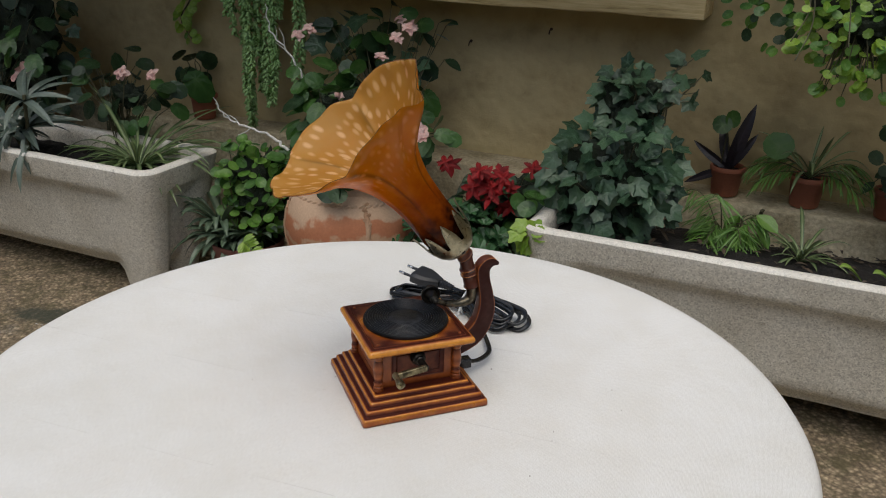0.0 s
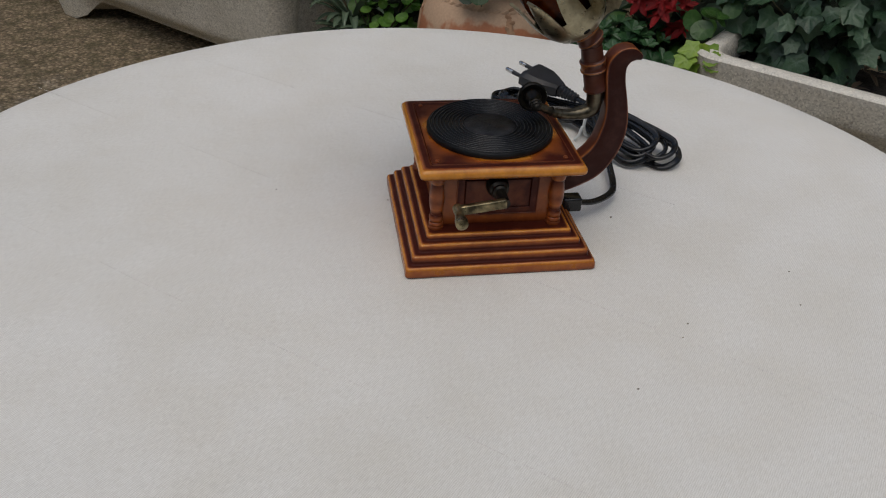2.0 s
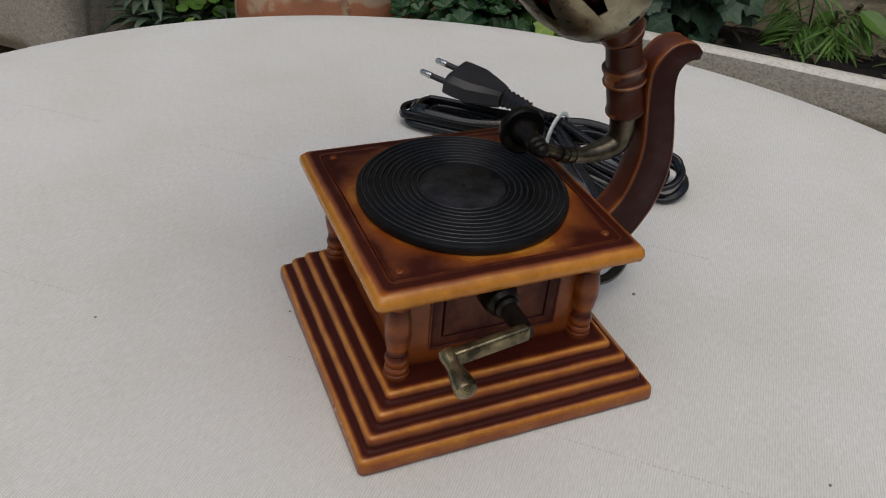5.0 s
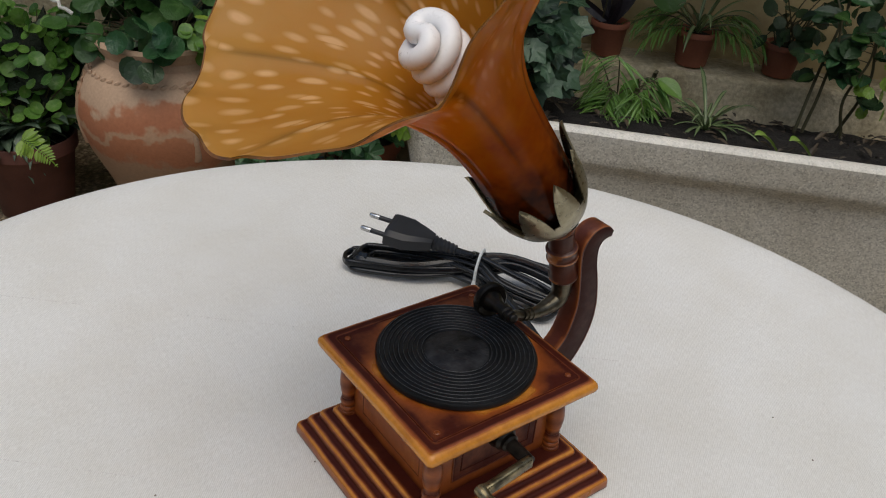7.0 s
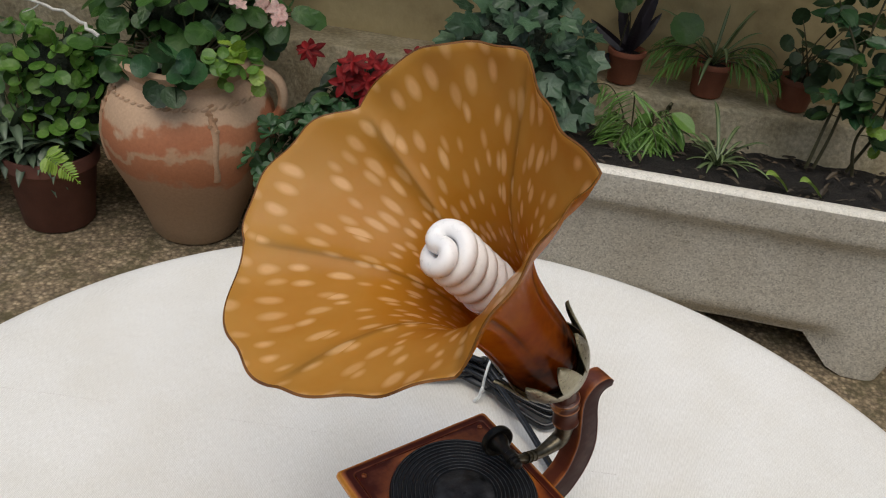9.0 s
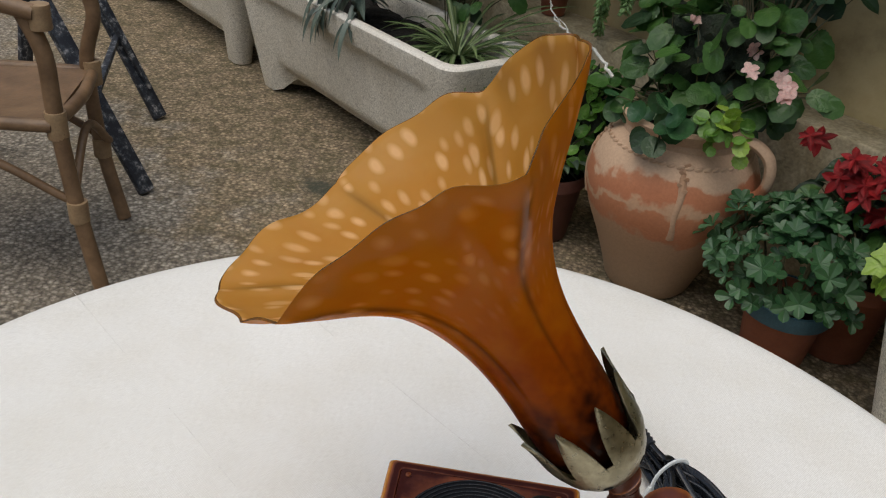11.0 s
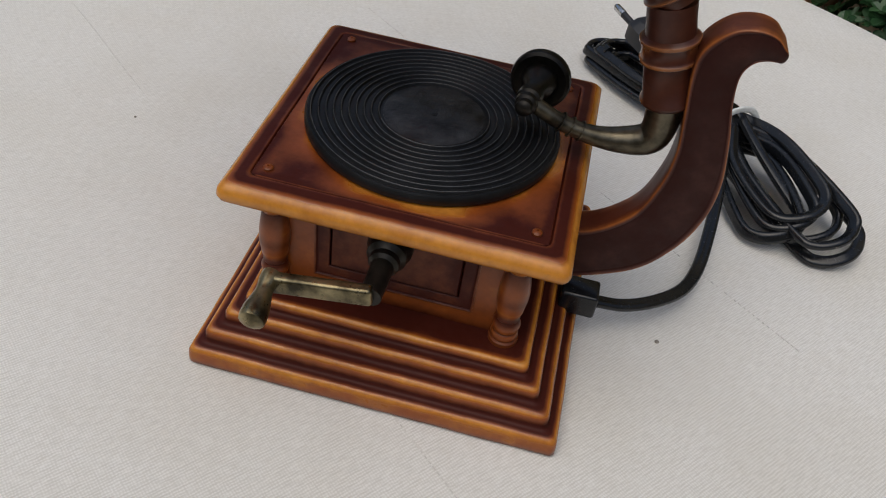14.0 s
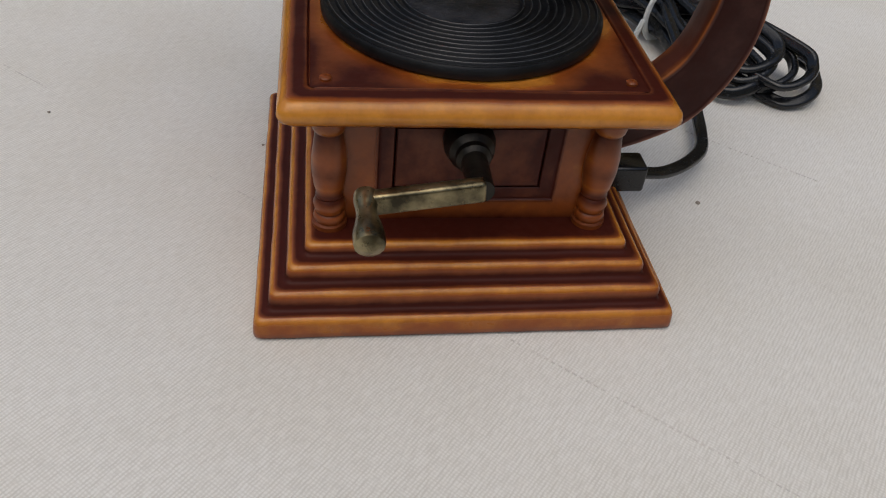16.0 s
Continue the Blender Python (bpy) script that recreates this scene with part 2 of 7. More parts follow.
# dark colour standing in for the shade deep between leaves
GAP_SHADE = surface("leaf_gap_shade", (0.006, 0.012, 0.005), (0.016, 0.030, 0.012), 0.8, 0, 40, 160, 1.0, 0.01)
LITTER = leaf_material("dead_leaf", (0.014, 0.010, 0.008), (0.085, 0.062, 0.04), 0.6, None, 0.05)
SEDUM = leaf_material("trailing_succulent", (0.24, 0.44, 0.14), (0.40, 0.60, 0.26), 0.4, None, 0.15)


def cloth_material():
    m, n, l, b = nodes_of("white_tablecloth", 0.9)
    co = n.new("ShaderNodeTexCoord").outputs["Object"]
    big, mid = noise_node(n, l, 3.5, 4, co), noise_node(n, l, 16, 5, co)
    col = ramp_node(n, l, big.outputs["Fac"], [(0.3, (0.70, 0.693, 0.655)), (0.7, (0.765, 0.757, 0.725))]).outputs["Color"]
    spot = ramp_node(n, l, mid.outputs["Fac"], [(0.35, (0.95, 0.94, 0.92)), (0.6, (1.0, 1.0, 1.0))]).outputs["Color"]
    col = mix_node(n, l, 1.0, col, spot, "MULTIPLY")
    waves = []
    for turn, sc, slub in ((0.72, 305, 1500), (0.72 + math.pi / 2, 345, 1800)):
        mp = n.new("ShaderNodeMapping")
        mp.inputs["Rotation"].default_value = (0, 0, turn)
        l.new(co, mp.inputs["Vector"])
        row = n.new("ShaderNodeTexWave")
        row.wave_profile = "SIN"
        row.inputs["Scale"].default_value, row.inputs["Distortion"].default_value, row.inputs["Detail"].default_value, row.inputs["Detail Scale"].default_value = sc, 2.4, 2.0, 1.6
        l.new(mp.outputs[0], row.inputs["Vector"])
        st = n.new("ShaderNodeMapping")
        st.inputs["Scale"].default_value = (1, 0.14, 1)
        l.new(mp.outputs[0], st.inputs["Vector"])
        w = noise_node(n, l, slub, 1.5, st.outputs[0], 0.5)
        sharp = n.new("ShaderNodeMapRange")
        sharp.inputs["From Min"].default_value, sharp.inputs["From Max"].default_value = 0.30, 0.70
        l.new(w.outputs["Fac"], sharp.inputs["Value"])
        both = n.new("ShaderNodeMix")
        both.inputs[0].default_value = 0.50
        l.new(row.outputs["Fac"], both.inputs[2]), l.new(sharp.outputs["Result"], both.inputs[3])
        waves.append(both.outputs[0])
    mul = n.new("ShaderNodeMath")
    mul.operation = "MULTIPLY"
    lift = n.new("ShaderNodeMapRange")
    lift.inputs["To Min"].default_value = 0.34
    l.new(waves[1], lift.inputs["Value"])
    l.new(waves[0], mul.inputs[0]), l.new(lift.outputs["Result"], mul.inputs[1])
    # weave gaps darkened and warmed: thread shadows put into the colour
    thread = ramp_node(n, l, mul.outputs[0], [(0.06, (0.52, 0.485, 0.42)), (0.60, (1.25, 1.25, 1.26))]).outputs["Color"]
    col = mix_node(n, l, 0.31, col, thread, "MULTIPLY")
    l.new(col, b.inputs["Base Color"])
    b.inputs["Sheen Weight"].default_value = 0.15
    first = bump_node(n, l, mul.outputs[0], 0.30, 0.0003)
    l.new(bump_node(n, l, mid.outputs["Fac"], 0.12, 0.003, first), b.inputs["Normal"])
    return m


CLOTH = cloth_material()
STITCH = surface("pulled_thread", (0.63, 0.61, 0.57), (0.72, 0.70, 0.66), 0.9, 0, 60, 500, 0.3, 0.0004)


def beam_material():
    """Weathered pale timber with grain drawn out along the beam."""
    m, n, l, b = nodes_of("rough_pale_timber", 0.8)
    mp = n.new("ShaderNodeMapping")
    mp.inputs["Scale"].default_value = (1.6, 26, 26)
    l.new(n.new("ShaderNodeTexCoord").outputs["Object"], mp.inputs["Vector"])
    grain, patch = noise_node(n, l, 3.2, 7, mp.outputs[0], 0.68), noise_node(n, l, 0.9, 4, mp.outputs[0])
    col = ramp_node(n, l, grain.outputs["Fac"], [(0.30, (0.24, 0.165, 0.07)), (0.44, (0.60, 0.47, 0.24)), (0.68, (0.80, 0.67, 0.41))]).outputs["Color"]
    wear_or_light = ramp_node(n, l, patch.outputs["Fac"], [(0.35, (0.78, 0.74, 0.66)), (0.65, (1.05, 1.04, 1.0))]).outputs["Color"]
    col = mix_node(n, l, 1.0, col, wear_or_light, "MULTIPLY")
    l.new(col, b.inputs["Base Color"])
    l.new(bump_node(n, l, grain.outputs["Fac"], 0.7, 0.006), b.inputs["Normal"])
    return m


BEAM = beam_material()


def plaster_material():
    m, n, l, b = nodes_of("cream_plaster", 0.9)
    co = n.new("ShaderNodeTexCoord").outputs["Object"]
    big, mid, fine = noise_node(n, l, 1.4, 5, co), noise_node(n, l, 9, 6, co, 0.65), noise_node(n, l, 120, 5, co)
    col = ramp_node(n, l, big.outputs["Fac"], [(0.3, (0.385, 0.30, 0.155)), (0.7, (0.53, 0.43, 0.23))]).outputs["Color"]
    st = ramp_node(n, l, mid.outputs["Fac"], [(0.28, (0.66, 0.63, 0.58)), (0.45, (0.90, 0.89, 0.87)), (0.62, (1.0, 1.0, 1.0))]).outputs["Color"]
    col = mix_node(n, l, 0.9, col, st, "MULTIPLY")
    l.new(col, b.inputs["Base Color"])
    broad = noise_node(n, l, 4.5, 3, co, 0.5)
    first = bump_node(n, l, broad.outputs["Fac"], 0.7, 0.05)
    second = bump_node(n, l, mid.outputs["Fac"], 0.35, 0.02, first)
    l.new(bump_node(n, l, fine.outputs["Fac"], 0.18, 0.002, second), b.inputs["Normal"])
    return m


PLASTER = plaster_material()
LEDGE = surface("grimy_rendered_ledge", (0.34, 0.28, 0.165), (0.60, 0.52, 0.36), 0.95, 0, 9, 90, 0.8, 0.006, 0.8)


def ground_material():
    m, n, l, b = nodes_of("pebbled_concrete", 0.9)
    co = n.new("ShaderNodeTexCoord").outputs["Object"]
    big, moss = noise_node(n, l, 1.3, 5, co), noise_node(n, l, 2.6, 6, co, 0.7)
    vor = n.new("ShaderNodeTexVoronoi")
    vor.inputs["Scale"].default_value = 88
    l.new(co, vor.inputs["Vector"])
    peb = ramp_node(n, l, vor.outputs["Color"], [(0.1, (0.11, 0.10, 0.088)), (0.5, (0.25, 0.235, 0.213)), (0.9, (0.50, 0.48, 0.44))]).outputs["Color"]
    grain = noise_node(n, l, 55, 9, co, 0.82)
    soft = ramp_node(n, l, grain.outputs["Fac"], [(0.37, (0.055, 0.05, 0.042)), (0.5, (0.22, 0.206, 0.183)), (0.63, (0.60, 0.57, 0.52))]).outputs["Color"]
    peb = mix_node(n, l, 0.5, peb, soft)
    joint = ramp_node(n, l, vor.outputs["Distance"], [(0.25, (1.12, 1.1, 1.06)), (0.62, (0.42, 0.39, 0.34))]).outputs["Color"]
    peb = mix_node(n, l, 0.75, peb, joint, "MULTIPLY")
    tint = ramp_node(n, l, big.outputs["Fac"], [(0.35, (0.90, 0.84, 0.75)), (0.65, (1.28, 1.27, 1.24))]).outputs["Color"]
    col = mix_node(n, l, 1.0, peb, tint, "MULTIPLY")
    sx = n.new("ShaderNodeSeparateXYZ")
    l.new(co, sx.inputs[0])
    vv = n.new("ShaderNodeMath")
    vv.operation = "ADD"
    l.new(sx.outputs["X"], vv.inputs[0]), l.new(sx.outputs["Y"], vv.inputs[1])
    by_wall = n.new("ShaderNodeMapRange")
    by_wall.inputs["From Min"].default_value, by_wall.inputs["From Max"].default_value = 0.45, 1.25
    by_wall.inputs["To Min"].default_value, by_wall.inputs["To Max"].default_value = -0.06, 0.20
    l.new(vv.outputs[0], by_wall.inputs["Value"])
    ms = n.new("ShaderNodeMath")
    ms.operation = "ADD"
    l.new(moss.outputs["Fac"], ms.inputs[0]), l.new(by_wall.outputs["Result"], ms.inputs[1])
    mf = ramp_node(n, l, ms.outputs[0], [(0.49, (0, 0, 0)), (0.62, (0.9, 0.9, 0.9))]).outputs["Color"]
    dirt = mix_node(n, l, 1.0, peb, (1.12, 0.93, 0.68), "MULTIPLY")
    col = mix_node(n, l, mf, col, dirt)
    grime = noise_node(n, l, 13, 8, co, 0.78)
    gf = ramp_node(n, l, grime.outputs["Fac"], [(0.47, (0, 0, 0)), (0.60, (0.85, 0.85, 0.85))]).outputs["Color"]
    gm = mix_node(n, l, 1.0, gf, mf, "MULTIPLY")
    col = mix_node(n, l, gm, col, (0.075, 0.066, 0.028))
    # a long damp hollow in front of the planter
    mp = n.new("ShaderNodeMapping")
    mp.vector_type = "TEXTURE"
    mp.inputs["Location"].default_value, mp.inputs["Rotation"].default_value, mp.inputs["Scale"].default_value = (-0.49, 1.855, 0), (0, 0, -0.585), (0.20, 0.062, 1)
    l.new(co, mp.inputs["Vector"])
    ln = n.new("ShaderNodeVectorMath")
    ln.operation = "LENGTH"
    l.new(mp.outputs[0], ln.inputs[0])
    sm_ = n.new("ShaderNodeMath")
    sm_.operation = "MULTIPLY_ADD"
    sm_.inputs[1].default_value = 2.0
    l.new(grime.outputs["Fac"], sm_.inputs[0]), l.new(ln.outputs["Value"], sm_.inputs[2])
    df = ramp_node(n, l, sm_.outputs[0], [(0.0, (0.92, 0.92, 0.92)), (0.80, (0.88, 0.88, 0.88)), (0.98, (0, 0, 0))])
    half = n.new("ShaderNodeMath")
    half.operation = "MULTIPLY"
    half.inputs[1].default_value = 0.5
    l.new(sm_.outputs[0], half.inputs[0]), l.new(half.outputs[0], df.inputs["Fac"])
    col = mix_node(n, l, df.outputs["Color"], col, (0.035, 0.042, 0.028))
    l.new(col, b.inputs["Base Color"])
    knob = bump_node(n, l, joint, 0.5, 0.005)
    l.new(bump_node(n, l, grain.outputs["Fac"], 0.6, 0.006, knob), b.inputs["Normal"])
    return m


GROUND = ground_material()


def amphora_material():
    m, n, l, b = nodes_of("weathered_terracotta", 0.8)
    tc = n.new("ShaderNodeTexCoord")
    co = tc.outputs["Object"]
    sep = n.new("ShaderNodeSeparateXYZ")
    l.new(co, sep.inputs[0])
    nz, fine = noise_node(n, l, 8, 4, co, 0.55), noise_node(n, l, 150, 5, co)
    a = n.new("ShaderNodeMath")
    a.operation = "MULTIPLY_ADD"
    a.inputs[1].default_value = 0.20
    l.new(nz.outputs["Fac"], a.inputs[0]), l.new(sep.outputs["Z"], a.inputs[2])
    band = ramp_node(n, l, a.outputs[0], [(0.10, (0.34, 0.235, 0.15)), (0.316, (0.37, 0.225, 0.135)), (0.330, (0.40, 0.155, 0.072)),
                                          (0.375, (0.41, 0.165, 0.08)), (0.384, (0.46, 0.29, 0.18)), (0.396, (0.45, 0.27, 0.16)), (0.404, (0.40, 0.15, 0.072)), (0.448, (0.41, 0.165, 0.082)),
                                          (0.459, (0.51, 0.35, 0.235)), (0.6, (0.49, 0.335, 0.225))]).outputs["Color"]
    g = ramp_node(n, l, fine.outputs["Fac"], [(0.3, (0.75, 0.75, 0.75)), (0.7, (1.1, 1.1, 1.1))]).outputs["Color"]
    col = mix_node(n, l, 0.5, band, g, "MULTIPLY")
    l.new(col, b.inputs["Base Color"])
    l.new(bump_node(n, l, nz.outputs["Fac"], 0.25, 0.01), b.inputs["Normal"])
    return m


AMPHORA = amphora_material()
CLAY_SLIP = surface("pale_clay_slip", (0.35, 0.205, 0.12), (0.47, 0.31, 0.20), 0.85, 0, 14, 160, 0.4, 0.002)


def horn_material(name, inside):
    """Amber art glass: dark at the throat, honey at the rim, with pale flecks drawn out along the flow."""
    m, n, l, b = nodes_of(name, 0.20)
    b.inputs["Specular IOR Level"].default_value = 0.28 if inside else 0.26
    uv = n.new("ShaderNodeUVMap")
    uv.uv_map = "flow"
    co = n.new("ShaderNodeTexCoord").outputs["Object"]
    sep = n.new("ShaderNodeSeparateXYZ")
    l.new(uv.outputs[0], sep.inputs[0])
    nz = noise_node(n, l, 38, 4, co)
    a = n.new("ShaderNodeMath")
    a.operation = "MULTIPLY_ADD"
    a.inputs[1].default_value = 0.36
    l.new(nz.outputs["Fac"], a.inputs[0]), l.new(sep.outputs["Y"], a.inputs[2])
    if inside:
        stops = [(0.15, (0.14, 0.045, 0.004)), (0.55, (0.51, 0.212, 0.012)), (0.90, (0.55, 0.262, 0.032)), (1.15, (0.61, 0.34, 0.075))]
    else:
        stops = [(0.15, (0.012, 0.005, 0.003)), (0.35, (0.040, 0.010, 0.004)), (0.45, (0.26, 0.050, 0.005)), (0.59, (0.52, 0.118, 0.004)), (0.85, (0.70, 0.235, 0.006)), (1.15, (0.72, 0.30, 0.018))]
    stops = [(p / 1.15, c) for p, c in stops]
    fine = noise_node(n, l, 85, 2, co)
    a2 = n.new("ShaderNodeMath")
    a2.operation = "MULTIPLY_ADD"
    a2.inputs[1].default_value = 0.10 if inside else 0.34
    sub = n.new("ShaderNodeMath")
    sub.operation = "SUBTRACT"
    sub.inputs[1].default_value = 0.5
    l.new(fine.outputs["Fac"], sub.inputs[0])
    l.new(sub.outputs[0], a2.inputs[0]), l.new(a.outputs[0], a2.inputs[2])
    d = n.new("ShaderNodeMath")
    d.operation = "DIVIDE"
    d.inputs[1].default_value = 1.15
    l.new(a2.outputs[0], d.inputs[0])
    col = ramp_node(n, l, d.outputs[0], stops).outputs["Color"]
    rg = n.new("ShaderNodeAttribute")
    rg.attribute_name = "ridge"
    rgm = n.new("ShaderNodeMath")
    rgm.operation = "MULTIPLY"
    rgm.inputs[1].default_value = 0.38 if inside else 0.55
    l.new(rg.outputs["Fac"], rgm.inputs[0])
    col = mix_node(n, l, rgm.outputs[0], col, (0.09, 0.026, 0.006))
    mp = n.new("ShaderNodeMapping")
    mp.inputs["Scale"].default_value = (46, 14, 1)
    l.new(uv.outputs[0], mp.inputs["Vector"])
    wob = noise_node(n, l, 30, 2, co)
    wv = n.new("ShaderNodeMixRGB")
    wv.blend_type = "ADD"
    wv.inputs[0].default_value = 0.5
    l.new(mp.outputs[0], wv.inputs[1]), l.new(wob.outputs["Color"], wv.inputs[2])
    vor = n.new("ShaderNodeTexVoronoi")
    vor.inputs["Scale"].default_value, vor.inputs["Randomness"].default_value = 1.0, 0.82
    vor.voronoi_dimensions = "2D"
    l.new(wv.outputs[0], vor.inputs["Vector"])
    cell = n.new("ShaderNodeSeparateColor")
    l.new(vor.outputs["Color"], cell.inputs[0])
    thr = n.new("ShaderNodeMath")
    thr.operation = "MULTIPLY_ADD"
    thr.inputs[1].default_value, thr.inputs[2].default_value = 0.17, 0.17
    l.new(cell.outputs[0], thr.inputs[0])
    mr = n.new("ShaderNodeMath")
    mr.operation = "SUBTRACT"
    l.new(thr.outputs[0], mr.inputs[0]), l.new(vor.outputs["Distance"], mr.inputs[1])
    edge = n.new("ShaderNodeMapRange")
    edge.inputs["From Min"].default_value, edge.inputs["From Max"].default_value = -0.07, 0.13 if inside else 0.18
    l.new(mr.outputs[0], edge.inputs["Value"])
    grow = n.new("ShaderNodeMapRange")
    grow.inputs["From Min"].default_value, grow.inputs["From Max"].default_value = (0.42, 0.62) if inside else (0.58, 0.80)
    grow.inputs["To Max"].default_value = 0.85 if inside else 0.8
    l.new(sep.outputs["Y"], grow.inputs["Value"])
    sp = n.new("ShaderNodeMath")
    sp.operation = "MULTIPLY"
    each = n.new("ShaderNodeMapRange")
    each.inputs["To Min"].default_value = 0.5
    l.new(cell.outputs[1], each.inputs["Value"])
    some = n.new("ShaderNodeMath")
    some.operation = "MULTIPLY"
    l.new(grow.outputs["Result"], some.inputs[0]), l.new(each.outputs["Result"], some.inputs[1])
    l.new(edge.outputs["Result"], sp.inputs[0]), l.new(some.outputs[0], sp.inputs[1])
    col = mix_node(n, l, sp.outputs[0], col, (0.92, 0.66, 0.33) if inside else (0.88, 0.46, 0.11))
    l.new(col, b.inputs["Base Color"])
    tr = n.new("ShaderNodeBsdfTranslucent")
    l.new(col, tr.inputs["Color"])
    mx = n.new("ShaderNodeMixShader")
    mx.inputs[0].default_value = 0.5 if inside else 0.66
    l.new(b.outputs[0], mx.inputs[1]), l.new(tr.outputs[0], mx.inputs[2])
    l.new(mx.outputs[0], n["Material Output"].inputs["Surface"])
    l.new(bump_node(n, l, nz.outputs["Fac"], 0.15, 0.003), b.inputs["Normal"])
    return m


HORN_RIM = surface("dark_amber_rim", (0.10, 0.036, 0.006), (0.24, 0.095, 0.014), 0.22, 0, 60, 300, 0.1, 0.0004)
HORN_OUT, HORN_IN = horn_material("amber_glass_outside", False), horn_material("amber_glass_inside", True)


def splatter_material():
    m, n, l, b = nodes_of("dark_paint_with_white_splashes", 0.6)
    co = n.new("ShaderNodeTexCoord").outputs["Object"]
    nz = noise_node(n, l, 38, 5, co, 0.7)
    col = ramp_node(n, l, nz.outputs["Fac"], [(0.46, (0.014, 0.018, 0.028)), (0.55, (0.05, 0.06, 0.075)), (0.66, (0.36, 0.36, 0.37))]).outputs["Color"]
    l.new(col, b.inputs["Base Color"])
    l.new(bump_node(n, l, nz.outputs["Fac"], 0.4, 0.003), b.inputs["Normal"])
    return m


SPLATTER = splatter_material()


# ---- building helpers ----
def smooth01(a, b, x):
    t = min(max((x - a) / (b - a), 0.0), 1.0)
    return t * t * (3 - 2 * t)


def table(x, stops):
    """Smooth value between the stops (x, value)."""
    if x <= stops[0][0]:
        return stops[0][1]
    for (x0, v0), (x1, v1) in zip(stops, stops[1:]):
        if x <= x1:
            return v0 + (v1 - v0) * (x - x0) / (x1 - x0)
    return stops[-1][1]


def plan(u, v, z=0.0):
    """A place from its way along the planted wall (u) and towards it (v)."""
    return Vector(((u + v) * math.sqrt(0.5), (v - u) * math.sqrt(0.5), z))


ALONG, INTO = plan(1, 0), plan(0, 1)


def mesh_of(name, bm, mats, smooth=True, angle=40):
    me = bpy.data.meshes.new(name)
    bmesh.ops.recalc_face_normals(bm, faces=bm.faces)
    bm.to_mesh(me)
    bm.free()
    for m in mats if isinstance(mats, (list, tuple)) else [mats]:
        me.materials.append(m)
    if smooth:
        me.polygons.foreach_set("use_smooth", [True] * len(me.polygons))
        me.set_sharp_from_angle(angle=radians(angle))
    return me


def part(name, bm, material, parent, label="", smooth=True, angle=40):
    ob = new(name, mesh_of(name, bm, material, smooth, angle))
    ob.parent = parent
    if label:
        ob["label"] = label
    return ob


def thing(name, place, label, category, group="", kind=""):
    ob = new(name)
    ob.empty_display_size = 0.05
    ob.location = place
    return tagged(ob, label, category, group, kind)


def single(name, bm, material, label, category, kind="", place=(0, 0, 0), smooth=True, angle=40):
    ob = new(name, mesh_of(name, bm, material, smooth, angle))
    ob.location = place
    return tagged(ob, label, category, "", kind)


def box(bm, lo, hi, m=None, bevel=0.0, seg=2):
    c, s = (Vector(lo) + Vector(hi)) / 2, Vector(hi) - Vector(lo)
    made = bmesh.ops.create_cube(bm, size=1.0, matrix=Matrix.Translation(c) @ Matrix.Diagonal((*s, 1)))
    vs = made["verts"]
    if bevel:
        es = list({e for v in vs for e in v.link_edges})
        r = bmesh.ops.bevel(bm, geom=es, offset=bevel, segments=seg, affect="EDGES", profile=0.5)
        vs = list({v for f in r["faces"] for v in f.verts} | {v for v in vs if v.is_valid})
    if m is not None:
        bmesh.ops.transform(bm, matrix=m, verts=vs)
    return vs


def lathe(bm, profile, n=32, m=None, wave=None):
    """Turn (radius, z) stops round the z axis; ends at radius 0 are closed."""
    rings = []
    for i, (r, z) in enumerate(profile):
        if r < 1e-6:
            rings.append([bm.verts.new((0, 0, z))])
        else:
            ring = []
            for k in range(n):
                a = 2 * math.pi * k / n
                q = r if wave is None else wave(r, z, a)
                ring.append(bm.verts.new((q * math.cos(a), q * math.sin(a), z)))
            rings.append(ring)
    for a, b in zip(rings, rings[1:]):
        if len(a) == 1 and len(b) == 1:
            continue
        for k in range(n):
            if len(a) == 1:
                bm.faces.new((a[0], b[k], b[(k + 1) % n]))
            elif len(b) == 1:
                bm.faces.new((a[k], a[(k + 1) % n], b[0]))
            else:
                bm.faces.new((a[k], a[(k + 1) % n], b[(k + 1) % n], b[k]))
    vs = [v for r in rings for v in r]
    if m is not None:
        bmesh.ops.transform(bm, matrix=m, verts=vs)
    return vs


def sweep(bm, points, radii, n=10, flat=1.0, caps=True, groove=0.0):
    """A tube through the points; flat squeezes it across its second axis."""
    pts = [Vector(p) for p in points]
    if not isinstance(radii, (list, tuple)):
        radii = [radii] * len(pts)
    t = (pts[1] - pts[0]).normalized()
    side = t.orthogonal().normalized() if abs(t.z) > 0.9 else t.cross(Vector((0, 0, 1))).normalized()
    rings = []
    for i, p in enumerate(pts):
        d = (pts[min(i + 1, len(pts) - 1)] - pts[max(i - 1, 0)]).normalized()
        side = (side - d * side.dot(d)).normalized()
        up = d.cross(side)
        rings.append([bm.verts.new(p + radii[i] * (math.cos(2 * math.pi * k / n) * side + flat * (1 - groove * abs(math.sin(2 * math.pi * k / n)) ** 12) * math.sin(2 * math.pi * k / n) * up)) for k in range(n)])
    for a, b in zip(rings, rings[1:]):
        for k in range(n):
            bm.faces.new((a[k], a[(k + 1) % n], b[(k + 1) % n], b[k]))
    if caps:
        bm.faces.new(rings[0][::-1]), bm.faces.new(rings[-1])
    return rings


